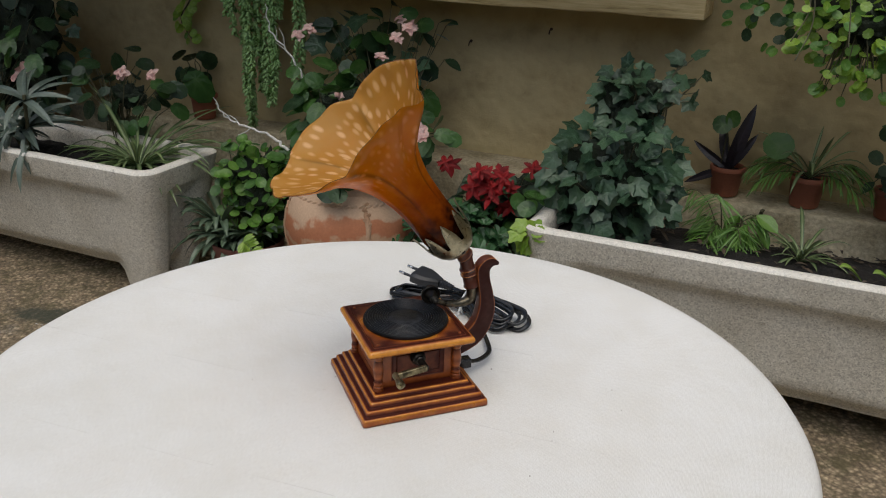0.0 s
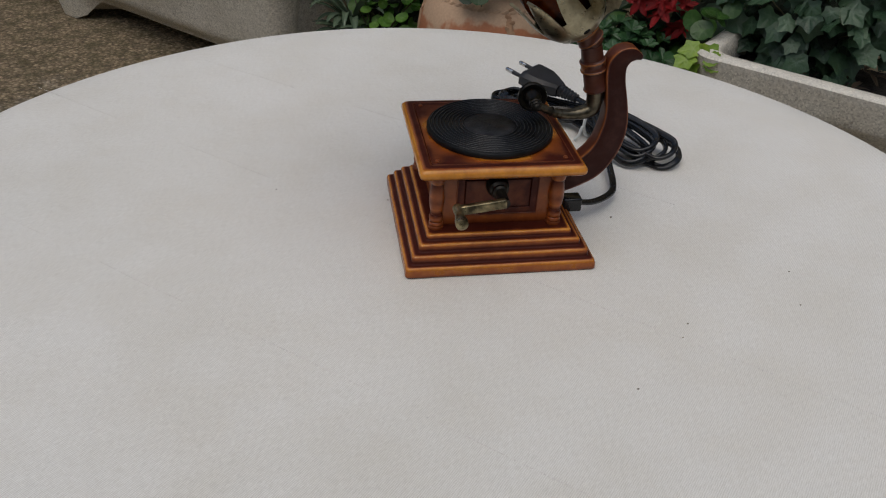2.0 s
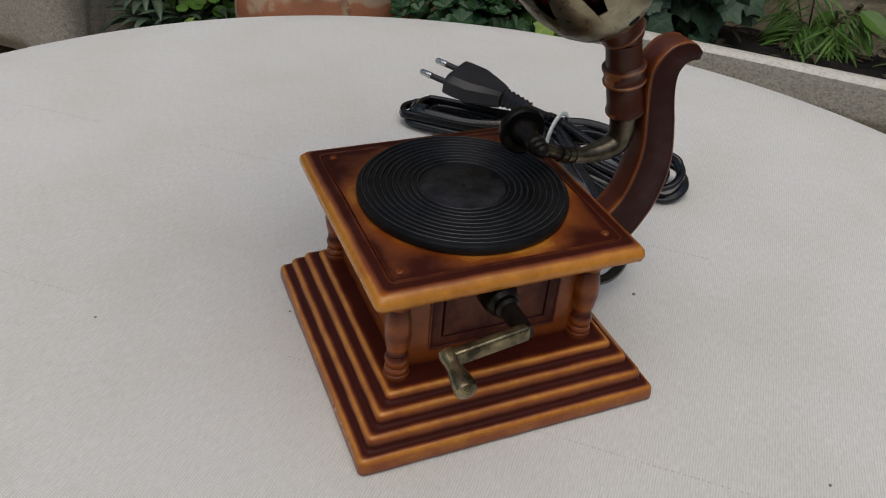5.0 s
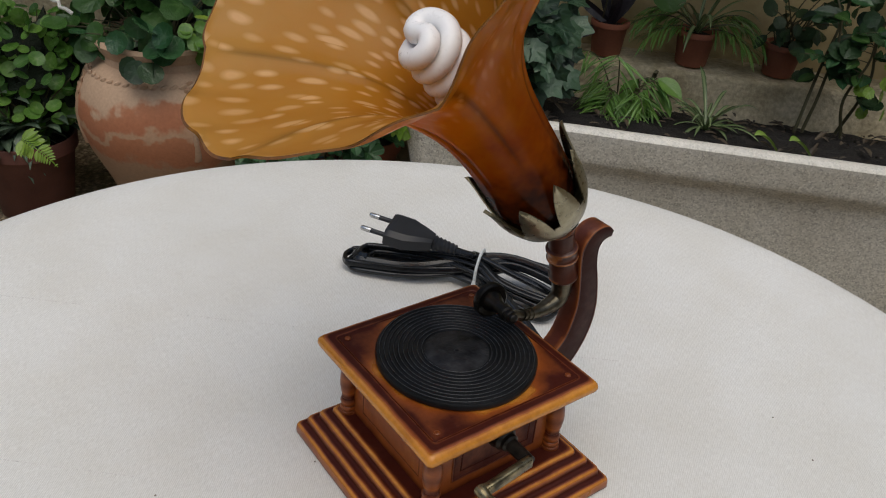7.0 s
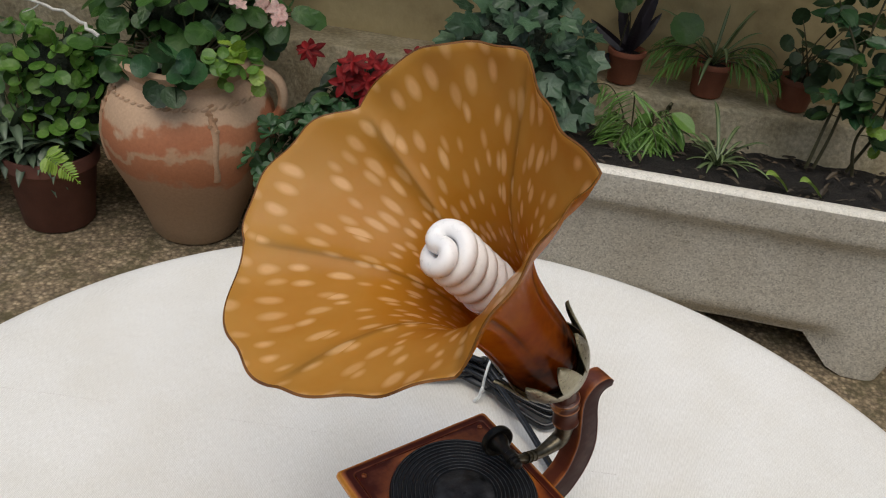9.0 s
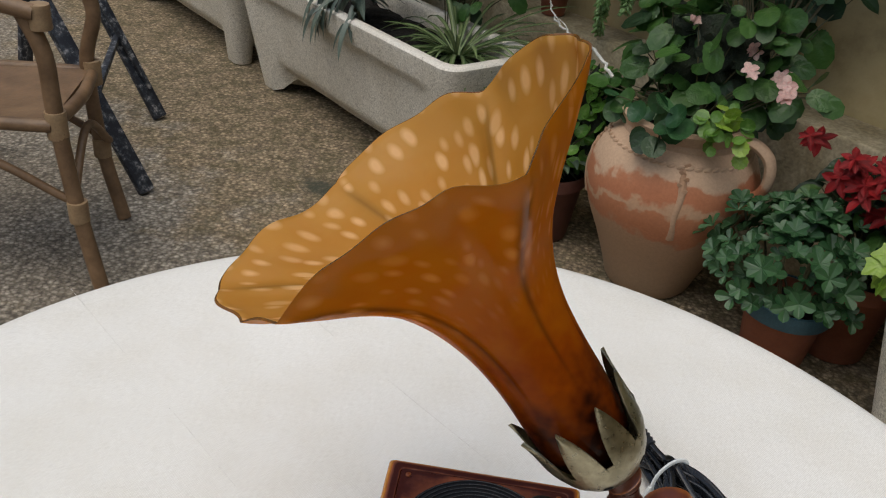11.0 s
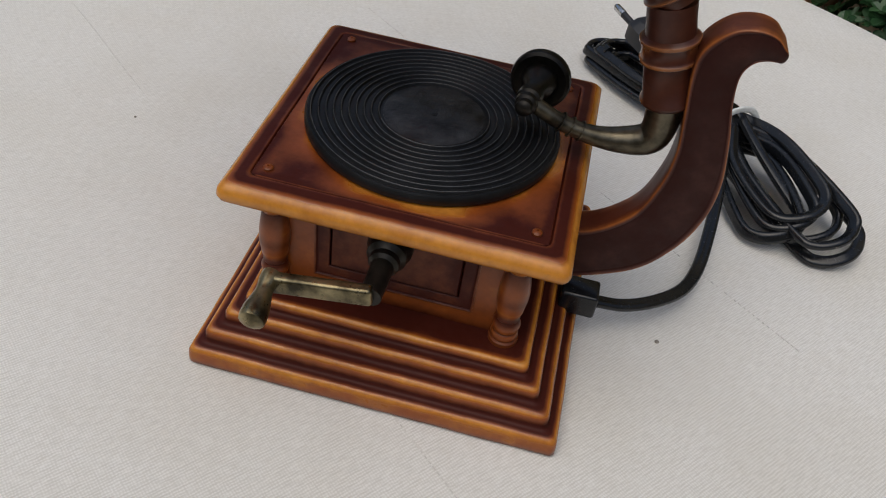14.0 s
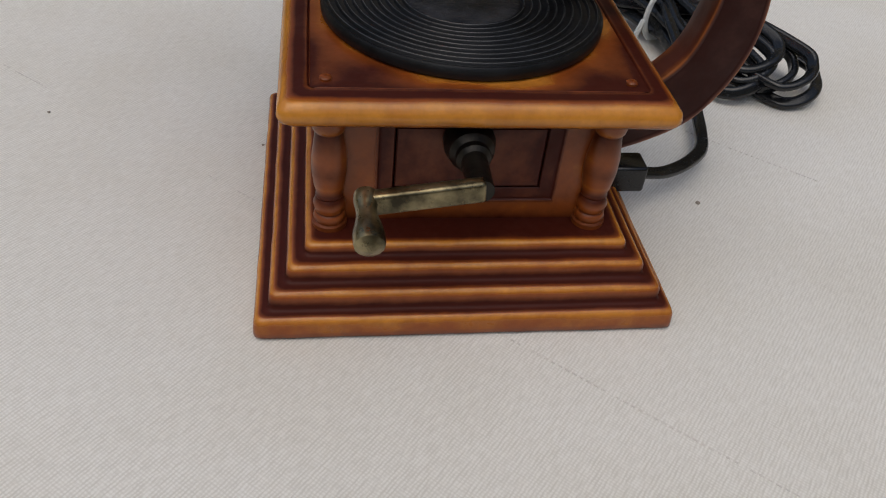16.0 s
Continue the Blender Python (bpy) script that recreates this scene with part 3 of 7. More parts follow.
def glide(points, steps=8):
    """A smooth line through the points (Catmull-Rom)."""
    p = [Vector(q) for q in points]
    p = [2 * p[0] - p[1]] + p + [2 * p[-1] - p[-2]]
    out = []
    for i in range(1, len(p) - 2):
        for k in range(steps):
            t = k / steps
            out.append(0.5 * (2 * p[i] + (p[i + 1] - p[i - 1]) * t + (2 * p[i - 1] - 5 * p[i] + 4 * p[i + 1] - p[i + 2]) * t * t
                              + (3 * p[i] - p[i - 1] - 3 * p[i + 1] + p[i + 2]) * t ** 3))
    return out + [p[-2]]


def square_rings(bm, profile, corner=0.003, seg=4, shift=(0, 0)):
    """Stack rounded squares: stops of (half width, z, stain)."""
    lay = bm.verts.layers.float.get("stain") or bm.verts.layers.float.new("stain")
    rings = []
    for h, z, s in profile:
        c = min(corner, h * 0.9)
        ring = []
        for q in range(4):
            cx, cy = ((1, 1), (-1, 1), (-1, -1), (1, -1))[q]
            for k in range(seg + 1):
                a = q * math.pi / 2 + k / seg * math.pi / 2
                v = bm.verts.new((shift[0] + cx * (h - c) + c * math.cos(a), shift[1] + cy * (h - c) + c * math.sin(a), z))
                v[lay] = s
                ring.append(v)
        rings.append(ring)
    n = len(rings[0])
    for a, b in zip(rings, rings[1:]):
        for k in range(n):
            bm.faces.new((a[k], a[(k + 1) % n], b[(k + 1) % n], b[k]))
    return rings


def roughen(bm, amount, scale, longest=0.006):
    """Cut long edges and push the points about a little, as in a hand-finished casting."""
    for _ in range(5):
        es = [e for e in bm.edges if e.calc_length() > longest]
        if not es:
            break
        bmesh.ops.subdivide_edges(bm, edges=es, cuts=1, use_grid_fill=True)
    for v in bm.verts:
        v.co += amount * Vector((noise.noise(v.co * scale), noise.noise(v.co * scale + Vector((5, 3, 0))), 0.6 * noise.noise(v.co * scale + Vector((0, 9, 4)))))


def stain_all(bm, value):
    lay = bm.verts.layers.float.get("stain") or bm.verts.layers.float.new("stain")
    for v in bm.verts:
        v[lay] = value(v.co) if callable(value) else value


# ---- ground, walls, unseen shade slab ----
bm = bmesh.new()
bmesh.ops.create_grid(bm, x_segments=80, y_segments=80, size=30)
for v in bm.verts:
    if v.co.length < 8:
        v.co.z = 0.006 * noise.noise(v.co * 1.3) - 0.003
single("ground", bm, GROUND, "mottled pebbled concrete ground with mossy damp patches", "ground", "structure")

WALL_V, LEDGE_V, LEDGE_Z = 1.99, 1.825, 0.415
R45 = Matrix.Rotation(radians(-45), 4, "Z")


def wall(name, lo, hi, material, label, category="wall"):
    """A slab laid out in (u, v, z)."""
    b = bmesh.new()
    box(b, lo, hi)
    return single_turned(name, b, material, label, category)


def single_turned(name, b, material, label, category, kind="structure"):
    ob = single(name, b, material, label, category, kind)
    ob.matrix_basis = R45
    return ob


bm = bmesh.new()
vs = [[bm.verts.new((-6 + 0.06 * i, WALL_V + 0.006 * noise.noise(Vector((i * 0.11, k * 0.11, 3))) + 0.012 * noise.noise(Vector((i * 0.03, k * 0.03, 9))), 0.06 * k - 0.02)) for k in range(45)] for i in range(170)]
for i in range(169):
    for k in range(44):
        bm.faces.new((vs[i][k], vs[i + 1][k], vs[i + 1][k + 1], vs[i][k + 1]))
box(bm, (-6, WALL_V + 0.02, -0.02), (4.14, WALL_V + 0.25, 2.62))
single_turned("wall_planted", bm, PLASTER, "uneven cream plastered garden wall with trowel marks", "wall")
bm = bmesh.new()
box(bm, (-6, LEDGE_V, -0.02), (4.1, WALL_V + 0.005, LEDGE_Z), None, 0.012, 3)
bmesh.ops.subdivide_edges(bm, edges=[e for e in bm.edges if e.calc_length() > 4], cuts=120)
for v in bm.verts:
    v.co += 0.006 * Vector((0, noise.noise(v.co * 4), noise.noise(v.co * 5 + Vector((7, 0, 0)))))
single_turned("wall_ledge", bm, LEDGE, "low plastered masonry ledge along the garden wall", "ledge")
wall("wall_behind", (-6, -4.4, -0.02), (4.1, -4.2, 2.6), PLASTER, "plain cream plastered courtyard wall")
wall("wall_side_a", (-6.2, -4.4, -0.02), (-6.0, 2.24, 2.6), PLASTER, "plain cream plastered courtyard side wall")
wall("wall_side_b", (4.14, -4.4, -0.02), (4.34, 2.24, 2.6), PLASTER, "plain cream plastered courtyard side wall")
# unseen slab, stepped along the wall to darken plaster and plants
bm = bmesh.new()
box(bm, (-6, SHADE_SLAB_V - 0.24, SHADE_SLAB_Z), (-1.60, WALL_V - 0.03, SHADE_SLAB_Z + 0.08))
box(bm, (-1.598, SHADE_SLAB_V + 0.01, SHADE_SLAB_Z), (-0.95, WALL_V - 0.03, SHADE_SLAB_Z + 0.08))
box(bm, (-0.948, SHADE_SLAB_V + 0.07, SHADE_SLAB_Z), (0.06, WALL_V - 0.03, SHADE_SLAB_Z + 0.08))
box(bm, (0.062, SHADE_SLAB_V + 0.32, SHADE_SLAB_Z), (4.1, WALL_V - 0.03, SHADE_SLAB_Z + 0.08))
single_turned("shade_slab", bm, PLASTER, "unseen slab added to shade the planted wall", "roof")

# timber shelf on the wall
bm = bmesh.new()
box(bm, (-1.7, 1.80, 0.929), (0.03, WALL_V - 0.004, 1.05), None, 0.006, 2)
bmesh.ops.subdivide_edges(bm, edges=[e for e in bm.edges if e.calc_length() > 0.8], cuts=60)
for v in bm.verts:
    v.co += Vector((0, 0.5, 1)) * 0.006 * noise.noise(Vector((v.co.x * 6, v.co.y * 3, v.co.z * 3)))
single_turned("timber_beam", bm, BEAM, "rough pale timber beam fixed along the plastered wall", "beam", "thing")


# rusty nails left in the plaster
for u, z in ((-0.734, 0.790), (-0.459, 0.850)):
    nail = thing("wall_nail", plan(u, WALL_V, z), "rusty bent iron nail stuck in the plaster", "nail", "nails in the wall")
    bm = bmesh.new()
    sweep(bm, glide([INTO * 0.01, -INTO * 0.012, -INTO * 0.022 + Vector((0, 0, -0.004)), -INTO * 0.028 + Vector((0, 0, -0.014))], 4), 0.0022, 8)
    lathe(bm, [(0, 0), (0.005, 0.0005), (0.005, 0.0020), (0, 0.0025)], 10, Matrix.Translation(-INTO * 0.004) @ (-INTO).to_track_quat("Z", "Y").to_matrix().to_4x4())
    part("shank", bm, RUST, nail)


# ---- cast stone troughs ----
def trough_mesh(length=1.2, depth=0.42, height=0.44, low_back=False):
    b = bmesh.new()
    L, D, c = length / 2, depth / 2, 0.05
    outline = []

    def run(p, q, n):
        return [(p[0] + (q[0] - p[0]) * k / n, p[1] + (q[1] - p[1]) * k / n) for k in range(n)]

    for k, (cx, cy) in enumerate(((L - c, -D + c), (L - c, D - c), (-L + c, D - c), (-L + c, -D + c))):
        a0 = -math.pi / 2 + k * math.pi / 2
        outline += [(cx + c * math.cos(a0 + j / 5 * math.pi / 2), cy + c * math.sin(a0 + j / 5 * math.pi / 2)) for j in range(5)]
        end = (cx + c * math.cos(a0 + math.pi / 2), cy + c * math.sin(a0 + math.pi / 2))
        nxt = ((L, D - c), (-L + c, D), (-L, -D + c), (L - c, -D))[k]
        outline += run(end, nxt, 44 if k % 2 else 14)
    rings = []
    levels = [0, .03, .07, .11, .16, .22, .3, .38, .46, .54, .62, .7, .76, .80, .83, .86, .89, .93, .97, 1.0]
    for lv in levels:
        ring = []
        for x, y in outline:
            wx, wy = smooth01(L - 0.11, L - 0.18, abs(x)), smooth01(D - 0.10, D - 0.15, abs(y))
            open_at = max(wx, wy)
            zb = 0.072 * open_at
            z = zb + (height - zb) * lv
            inward = 0.075 * (1 - z / height)
            r1 = smooth01(L - 0.09, L - 0.15, abs(x)) if abs(y) > D - c * 0.4 else smooth01(D - 0.09, D - 0.13, abs(y))
            mask = r1 * smooth01(height - 0.065, height - 0.10, z)
            inward += 0.022 * mask + 0.04 * open_at * smooth01(0.13, 0.072, z)
            sx, sy = (L - inward) / L, (D - inward) / D
            ring.append(b.verts.new((x * sx, y * sy, z + 0.002 * noise.noise(Vector((x * 5, y * 5, z * 5))))))
        rings.append(ring)
    for dz, off in ((0.006, 0.006), (0.008, 0.016), (0.006, 0.034), (-0.002, 0.042), (-0.03, 0.046), (-0.09, 0.05)):
        rings.append([b.verts.new((x * (L - off) / L, y * (D - off) / D, height + dz)) for x, y in outline])
    n = len(outline)
    for p, q in zip(rings, rings[1:]):
        for k in range(n):
            b.faces.new((p[k], p[(k + 1) % n], q[(k + 1) % n], q[k]))
    b.faces.new(rings[0][::-1])
    if low_back:
        for v in b.verts:
            v.co.z *= 1 - 0.40 * smooth01(D - 0.12, D - 0.05, v.co.y)
    return b


def soil_level(v):
    """Height of the soil in the ivy planter, falling away towards the wall."""
    return 0.385 - 0.062 * smooth01(1.48, 1.80, v)


def soil_mesh(length, depth, v0=0.0):
    b = bmesh.new()
    bmesh.ops.create_grid(b, x_segments=60, y_segments=20, size=1)
    for v in b.verts:
        v.co = Vector((v.co.x * (length / 2 - 0.047), v.co.y * (depth / 2 - 0.047), 0))
        v.co.z = soil_level(v0 + v.co.y) + 0.012 * noise.noise(v.co * 18) + 0.006 * noise.noise(v.co * 50)
    return b


def trough(u, v, label, depth=0.36, length=1.29, low_back=False):
    t = thing("stone_planter", plan(u, v), label, "planter", "stone planters along the wall")
    t.rotation_euler = (0, 0, radians(-45))
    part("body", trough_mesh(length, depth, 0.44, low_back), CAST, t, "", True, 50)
    part("soil", soil_mesh(length, depth, v if low_back else 0.0), SOIL, t, "dark crumbly soil")
    return t


trough(-1.395 - 0.645, 1.12 + 0.18, "grey cast stone trough planter with recessed side and feet")
trough(-1.395 - 1.99, 1.12 + 0.18, "grey cast stone trough planter at the end of the row")
trough(-0.284 + 0.6, 1.245 + 0.285, "grey cast stone trough planter planted with ivy and ferns", 0.57, 1.2, True)

# ---- round table and cloth ----
TOP = 0.74
tb = thing("round_table", (-0.025, 0.004, 0), "round pedestal table hidden under a white cloth", "table")
bm = bmesh.new()
lathe(bm, [(0, TOP - 0.03), (0.392, TOP - 0.03), (0.397, TOP - 0.02), (0.397, TOP - 0.014), (0.388, TOP - 0.007), (0, TOP - 0.006)], 64)
part("tabletop", bm, BEAM, tb)
bm = bmesh.new()
lathe(bm, [(0, 0), (0.22, 0), (0.22, 0.02), (0.05, 0.05), (0.04, 0.08), (0.04, TOP - 0.06), (0.12, TOP - 0.03), (0, TOP - 0.03)], 32)
part("pedestal", bm, PEDESTAL, tb)
bm = bmesh.new()


def drape(r, z, a):
    drop = TOP - z
    k = smooth01(0.01, 0.2, drop)
    return r + k * (0.016 * math.sin(9 * a + 0.6) + 0.010 * math.sin(17 * a + 2.0)) + (0.0020 * math.sin(5 * a) + 0.0065 * math.exp(-((((a + 0.35 + math.pi) % (2 * math.pi)) - math.pi) / 0.5) ** 2)) * smooth01(0.38, 0.4, r)


prof = [(0, TOP)] + [(0.02 * i, TOP) for i in range(1, 19)] + [(0.375, TOP), (0.396, TOP - 0.0008), (0.404, TOP - 0.004), (0.4085, TOP - 0.010),
        (0.4095, TOP - 0.03), (0.410, TOP - 0.07), (0.413, TOP - 0.12), (0.417, TOP - 0.18), (0.420, TOP - 0.24), (0.422, TOP - 0.27)]
lathe(bm, prof, 160, None, drape)
cloth = single("tablecloth", bm, CLOTH, "off-white woven cotton tablecloth draped over the round table", "tablecloth", "thing", (-0.025, 0.004, 0), True, 60)

# pulled threads across the weave, in three broken lines
stitch_rnd = random.Random(3)
for p, q in (((-0.352, 0.250), (0.215, -0.242)), ((-0.348, 0.052), (0.090, -0.312)), ((-0.215, 0.312), (0.300, -0.112))):
    bm = bmesh.new()
    p, q = Vector((p[0] + 0.025, p[1] - 0.004, 0)), Vector((q[0] + 0.025, q[1] - 0.004, 0))
    n = int((q - p).length / 0.0023)
    way = (q - p).normalized()
    side = Vector((-way.y, way.x, 0))
    for i in range(n):
        c = p.lerp(q, i / n) + side * 0.0010 * noise.noise(Vector((i * 0.035, p.x * 9, 0)))
        if noise.noise(Vector((i * 0.025, p.y * 7, 5))) < -0.12 or stitch_rnd.random() < 0.15:
            continue
        h, w = stitch_rnd.uniform(0.0004, 0.0009), stitch_rnd.uniform(0.00014, 0.00026)
        lo, hi = TOP - 0.0002, TOP + 0.00025
        vs = [bm.verts.new(c + way * a_ * h + side * b_ * w + Vector((0, 0, z))) for z in (lo, hi) for a_, b_ in ((-1, -1), (1, -1), (1, 1), (-1, 1))]
        bm.faces.new(vs[4:])
        for k in range(4):
            bm.faces.new((vs[k], vs[(k + 1) % 4], vs[4 + (k + 1) % 4], vs[4 + k]))
    part("thread_line", bm, STITCH, cloth, "broken line of pulled threads", False)["kind"] = "stuff"

# crumbs of soil fallen on the cloth
for x, y, r in ((0.095, -0.002, 0.0011), (-0.143, 0.055, 0.0008), (0.103, -0.124, 0.0009), (-0.063, 0.034, 0.0007), (0.194, -0.078, 0.0008), (0.183, -0.113, 0.0008), (0.095, -0.136, 0.0007), (0.053, -0.175, 0.0009)):
    bm = bmesh.new()
    bmesh.ops.create_icosphere(bm, subdivisions=2, radius=r * 0.75)
    for v in bm.verts:
        v.co *= 1 + 0.35 * noise.noise(v.co * 900 + Vector((x * 90, y * 90, 0)))
        v.co.z *= 0.6
    single("crumb", bm, CRUMB, "tiny dark crumb of soil lying on the tablecloth", "crumb", "thing", (x, y, TOP + r * 0.35))["group"] = "crumbs on the cloth"

# ---- gramophone lamp ----
lamp = thing("gramophone_lamp", (0, 0, TOP), "small wooden gramophone-shaped table lamp with amber glass horn", "lamp")
bm = bmesh.new()
# step corners and bottom edge darker, upper edges paler
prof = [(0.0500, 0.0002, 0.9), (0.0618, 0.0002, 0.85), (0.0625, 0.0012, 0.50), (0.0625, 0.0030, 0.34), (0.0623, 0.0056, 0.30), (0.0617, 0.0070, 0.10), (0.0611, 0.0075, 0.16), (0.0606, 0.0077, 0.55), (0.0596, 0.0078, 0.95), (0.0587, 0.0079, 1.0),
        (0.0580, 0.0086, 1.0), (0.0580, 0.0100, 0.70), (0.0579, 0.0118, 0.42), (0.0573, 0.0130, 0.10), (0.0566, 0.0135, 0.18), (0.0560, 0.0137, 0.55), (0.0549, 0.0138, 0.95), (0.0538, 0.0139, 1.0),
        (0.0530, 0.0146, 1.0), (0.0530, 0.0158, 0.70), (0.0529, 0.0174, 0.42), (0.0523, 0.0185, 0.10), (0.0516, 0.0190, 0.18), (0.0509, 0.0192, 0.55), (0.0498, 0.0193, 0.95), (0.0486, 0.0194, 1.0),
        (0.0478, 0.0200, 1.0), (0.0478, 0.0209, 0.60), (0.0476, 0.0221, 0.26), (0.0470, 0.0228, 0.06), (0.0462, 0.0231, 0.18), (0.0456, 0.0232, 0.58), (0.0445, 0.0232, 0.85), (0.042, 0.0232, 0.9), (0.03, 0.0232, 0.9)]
rings = square_rings(bm, prof, 0.0022, 4, (0.001, -0.0018))
bm.faces.new(rings[-1]), bm.faces.new(rings[0][::-1])
roughen(bm, 0.00026, 85, 0.008)
for v in bm.verts:
    v.co.z = max(v.co.z, 0.0002)
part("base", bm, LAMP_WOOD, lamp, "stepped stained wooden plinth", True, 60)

bm = bmesh.new()
# darker at its foot and below the plate
rings = square_rings(bm, [(0.0378, 0.022, 0.95), (0.0378, 0.0245, 0.6), (0.0378, 0.027, 0.42), (0.0378, 0.040, 0.38), (0.0378, 0.056, 0.46), (0.0378, 0.0632, 0.9)], 0.001, 1, (-0.0005, 0))
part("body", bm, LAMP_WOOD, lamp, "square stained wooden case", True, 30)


def panel_mesh():
    """A framed sunk panel, facing -y, its back on y = 0."""
    b = bmesh.new()
    lay = b.verts.layers.float.new("stain")
    rows = []
    for w, h, y, s in ((0.0268, 0.0152, 0.0, 0.60), (0.0268, 0.0152, -0.0005, 0.55), (0.0262, 0.0146, -0.0006, 0.70), (0.0257, 0.0141, -0.0001, 1.0), (0.0250, 0.0134, -0.0002, 0.80), (0.0219, 0.0105, -0.0002, 0.78),
                       (0.0216, 0.0102, 0.0001, 1.0), (0.0212, 0.0098, 0.0001, 1.0), (0.0208, 0.0094, -0.0003, 0.80), (0.0150, 0.0060, -0.0003, 0.70)):
        ring = []
        for x, z in ((-w, -h), (w, -h), (w, h), (-w, h)):
            v = b.verts.new((x, y, z))
            v[lay] = s
            ring.append(v)
        rows.append(ring)
    for p, q in zip(rows, rows[1:]):
        for k in range(4):
            b.faces.new((p[k], p[(k + 1) % 4], q[(k + 1) % 4], q[k]))
    b.faces.new(rows[-1])
    return b


pm = mesh_of("panel", panel_mesh(), LAMP_WOOD, False)
for k in range(4):
    ob = new("panel", pm)
    ob.parent = lamp
    ob.matrix_basis = Matrix.Rotation(k * math.pi / 2, 4, "Z") @ Matrix.Translation((0, -0.0379, 0.0452)) @ Matrix.Diagonal((1.0, 1, 1.02, 1))

bm = bmesh.new()
cp = [(0, 0.0232), (0.0050, 0.0232), (0.0050, 0.0246), (0.0042, 0.0250), (0.0047, 0.0262), (0.0043, 0.0276), (0.0038, 0.0280), (0.0043, 0.0292), (0.0047, 0.0310), (0.0040, 0.0326), (0.0036, 0.0332),
      (0.0040, 0.0340), (0.0037, 0.0348), (0.0044, 0.0375), (0.0050, 0.0425), (0.0049, 0.0470), (0.0042, 0.0520), (0.0038, 0.0550), (0.0045, 0.0560), (0.0048, 0.0575), (0.0048, 0.0632), (0, 0.0632)]
lathe(bm, cp, 20)
stain_all(bm, lambda c: 0.75 if math.hypot(c.x, c.y) < 0.0041 else (0.30 + 0.30 * (0.5 - 0.5 * math.sin(c.z * 700))))
cm = mesh_of("column", bm, LAMP_WOOD)
for sx in (-1, 1):
    for sy in (-1, 1):
        ob = new("column", cm)
        ob.parent = lamp
        ob.location = (sx * 0.0390 - 0.0006, sy * 0.0392, 0)

# top plate with a sunk border line and darkened corners
bm = bmesh.new()
square_rings(bm, [(0.030, 0.0630, 0.9), (0.0485, 0.0630, 0.7), (0.0508, 0.0635, 0.40), (0.0522, 0.0648, 0.18), (0.0527, 0.0664, 0.05), (0.0524, 0.0684, 0.02), (0.0510, 0.0700, 0.03), (0.0496, 0.0708, 0.40),
                  (0.0482, 0.0710, 0.92), (0.0464, 0.0711, 0.90), (0.0453, 0.0711, 0.62), (0.0448, 0.0704, 1.0), (0.0444, 0.0711, 0.55)], 0.0026)
lay = bm.verts.layers.float["stain"]
N = 28
grid = [[bm.verts.new((-0.0444 + 0.0888 * i / N, -0.0444 + 0.0888 * k / N, 0.0711)) for k in range(N + 1)] for i in range(N + 1)]
for col in grid:
    for v in col:
        x, y = v.co.x, v.co.y
        q = abs(math.sin(2 * math.atan2(y, x)))
        r = math.hypot(x, y)
        edge = max(abs(x), abs(y))
        lump = noise.noise(Vector((x * 60, y * 60, 4)))
        v[lay] = min(1, max(0.10, 0.12 + 0.66 * smooth01(0.38, 0.95, q) * smooth01(0.034, 0.052, r) + 0.34 * lump + 0.26 * smooth01(0.0425, 0.0444, edge)))
for i in range(N):
    for k in range(N):
        bm.faces.new((grid[i][k], grid[i + 1][k], grid[i + 1][k + 1], grid[i][k + 1]))
roughen(bm, 0.00016, 75, 0.012)
part("top_plate", bm, LAMP_WOOD, lamp, "sunburst-stained wooden turntable top", True, 50)
bm = bmesh.new()
lathe(bm, [(0.0016, 0), (0.0016, 0.0006), (0.0012, 0.0010), (0.0004, 0.0011), (0.0003, 0.0008), (0, 0.0008)], 12)
stain_all(bm, 0.52)
sm = mesh_of("screw", bm, LAMP_WOOD)
for sx in (-1, 1):
    for sy in (-1, 1):
        ob = new("screw", sm)
        ob.parent = lamp
        ob.location = (sx * 0.0405, sy * 0.0405, 0.0711)

bm = bmesh.new()
rp = [(0, 0.0711), (0.0405, 0.0711), (0.0415, 0.0720), (0.0415, 0.0742), (0.0408, 0.0752)]
r = 0.0400
while r > 0.0180:
    rp += [(r, 0.0751), (r - 0.00018, 0.0754), (r - 0.00032, 0.0759), (r - 0.00046, 0.0760), (r - 0.00060, 0.0759), (r - 0.00074, 0.0754), (r - 0.00092, 0.0751)]
    r -= 0.00240
rp += [(0.0172, 0.0752), (0.0011, 0.0752), (0.0010, 0.0757), (0.0005, 0.0759), (0, 0.0759)]
lathe(bm, rp, 96)
# crest faces take the paler grey: their glint is put into the colour
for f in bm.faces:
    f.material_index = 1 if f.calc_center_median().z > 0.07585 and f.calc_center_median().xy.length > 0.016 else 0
record = part("record", bm, [RECORD, RIDGE_GLINT], lamp, "black grooved gramophone record", True, 50)
bm = bmesh.new()
lathe(bm, [(0, 0.0750), (0.0166, 0.0750), (0.0166, 0.07530), (0.0163, 0.07545), (0.0012, 0.07545), (0, 0.07545)], 64)
part("label", bm, RECORD_LABEL, record, "scuffed dark record label")

# crank
crank = part("crank", (lambda b: (lathe(b, [(0, 0), (0.0072, 0), (0.0072, 0.0035), (0.0062, 0.005), (0.0063, 0.0070), (0.0048, 0.0085), (0.0048, 0.0105), (0.0036, 0.0115), (0.0034, 0.0245), (0, 0.0245)], 20,
             Matrix.Translation((-0.0015, -0.0388, 0.0525)) @ Matrix.Rotation(radians(90), 4, "X")), b)[1])(bmesh.new()), DARK_BRONZE, lamp, "blackened bronze crank shaft")
bm = bmesh.new()
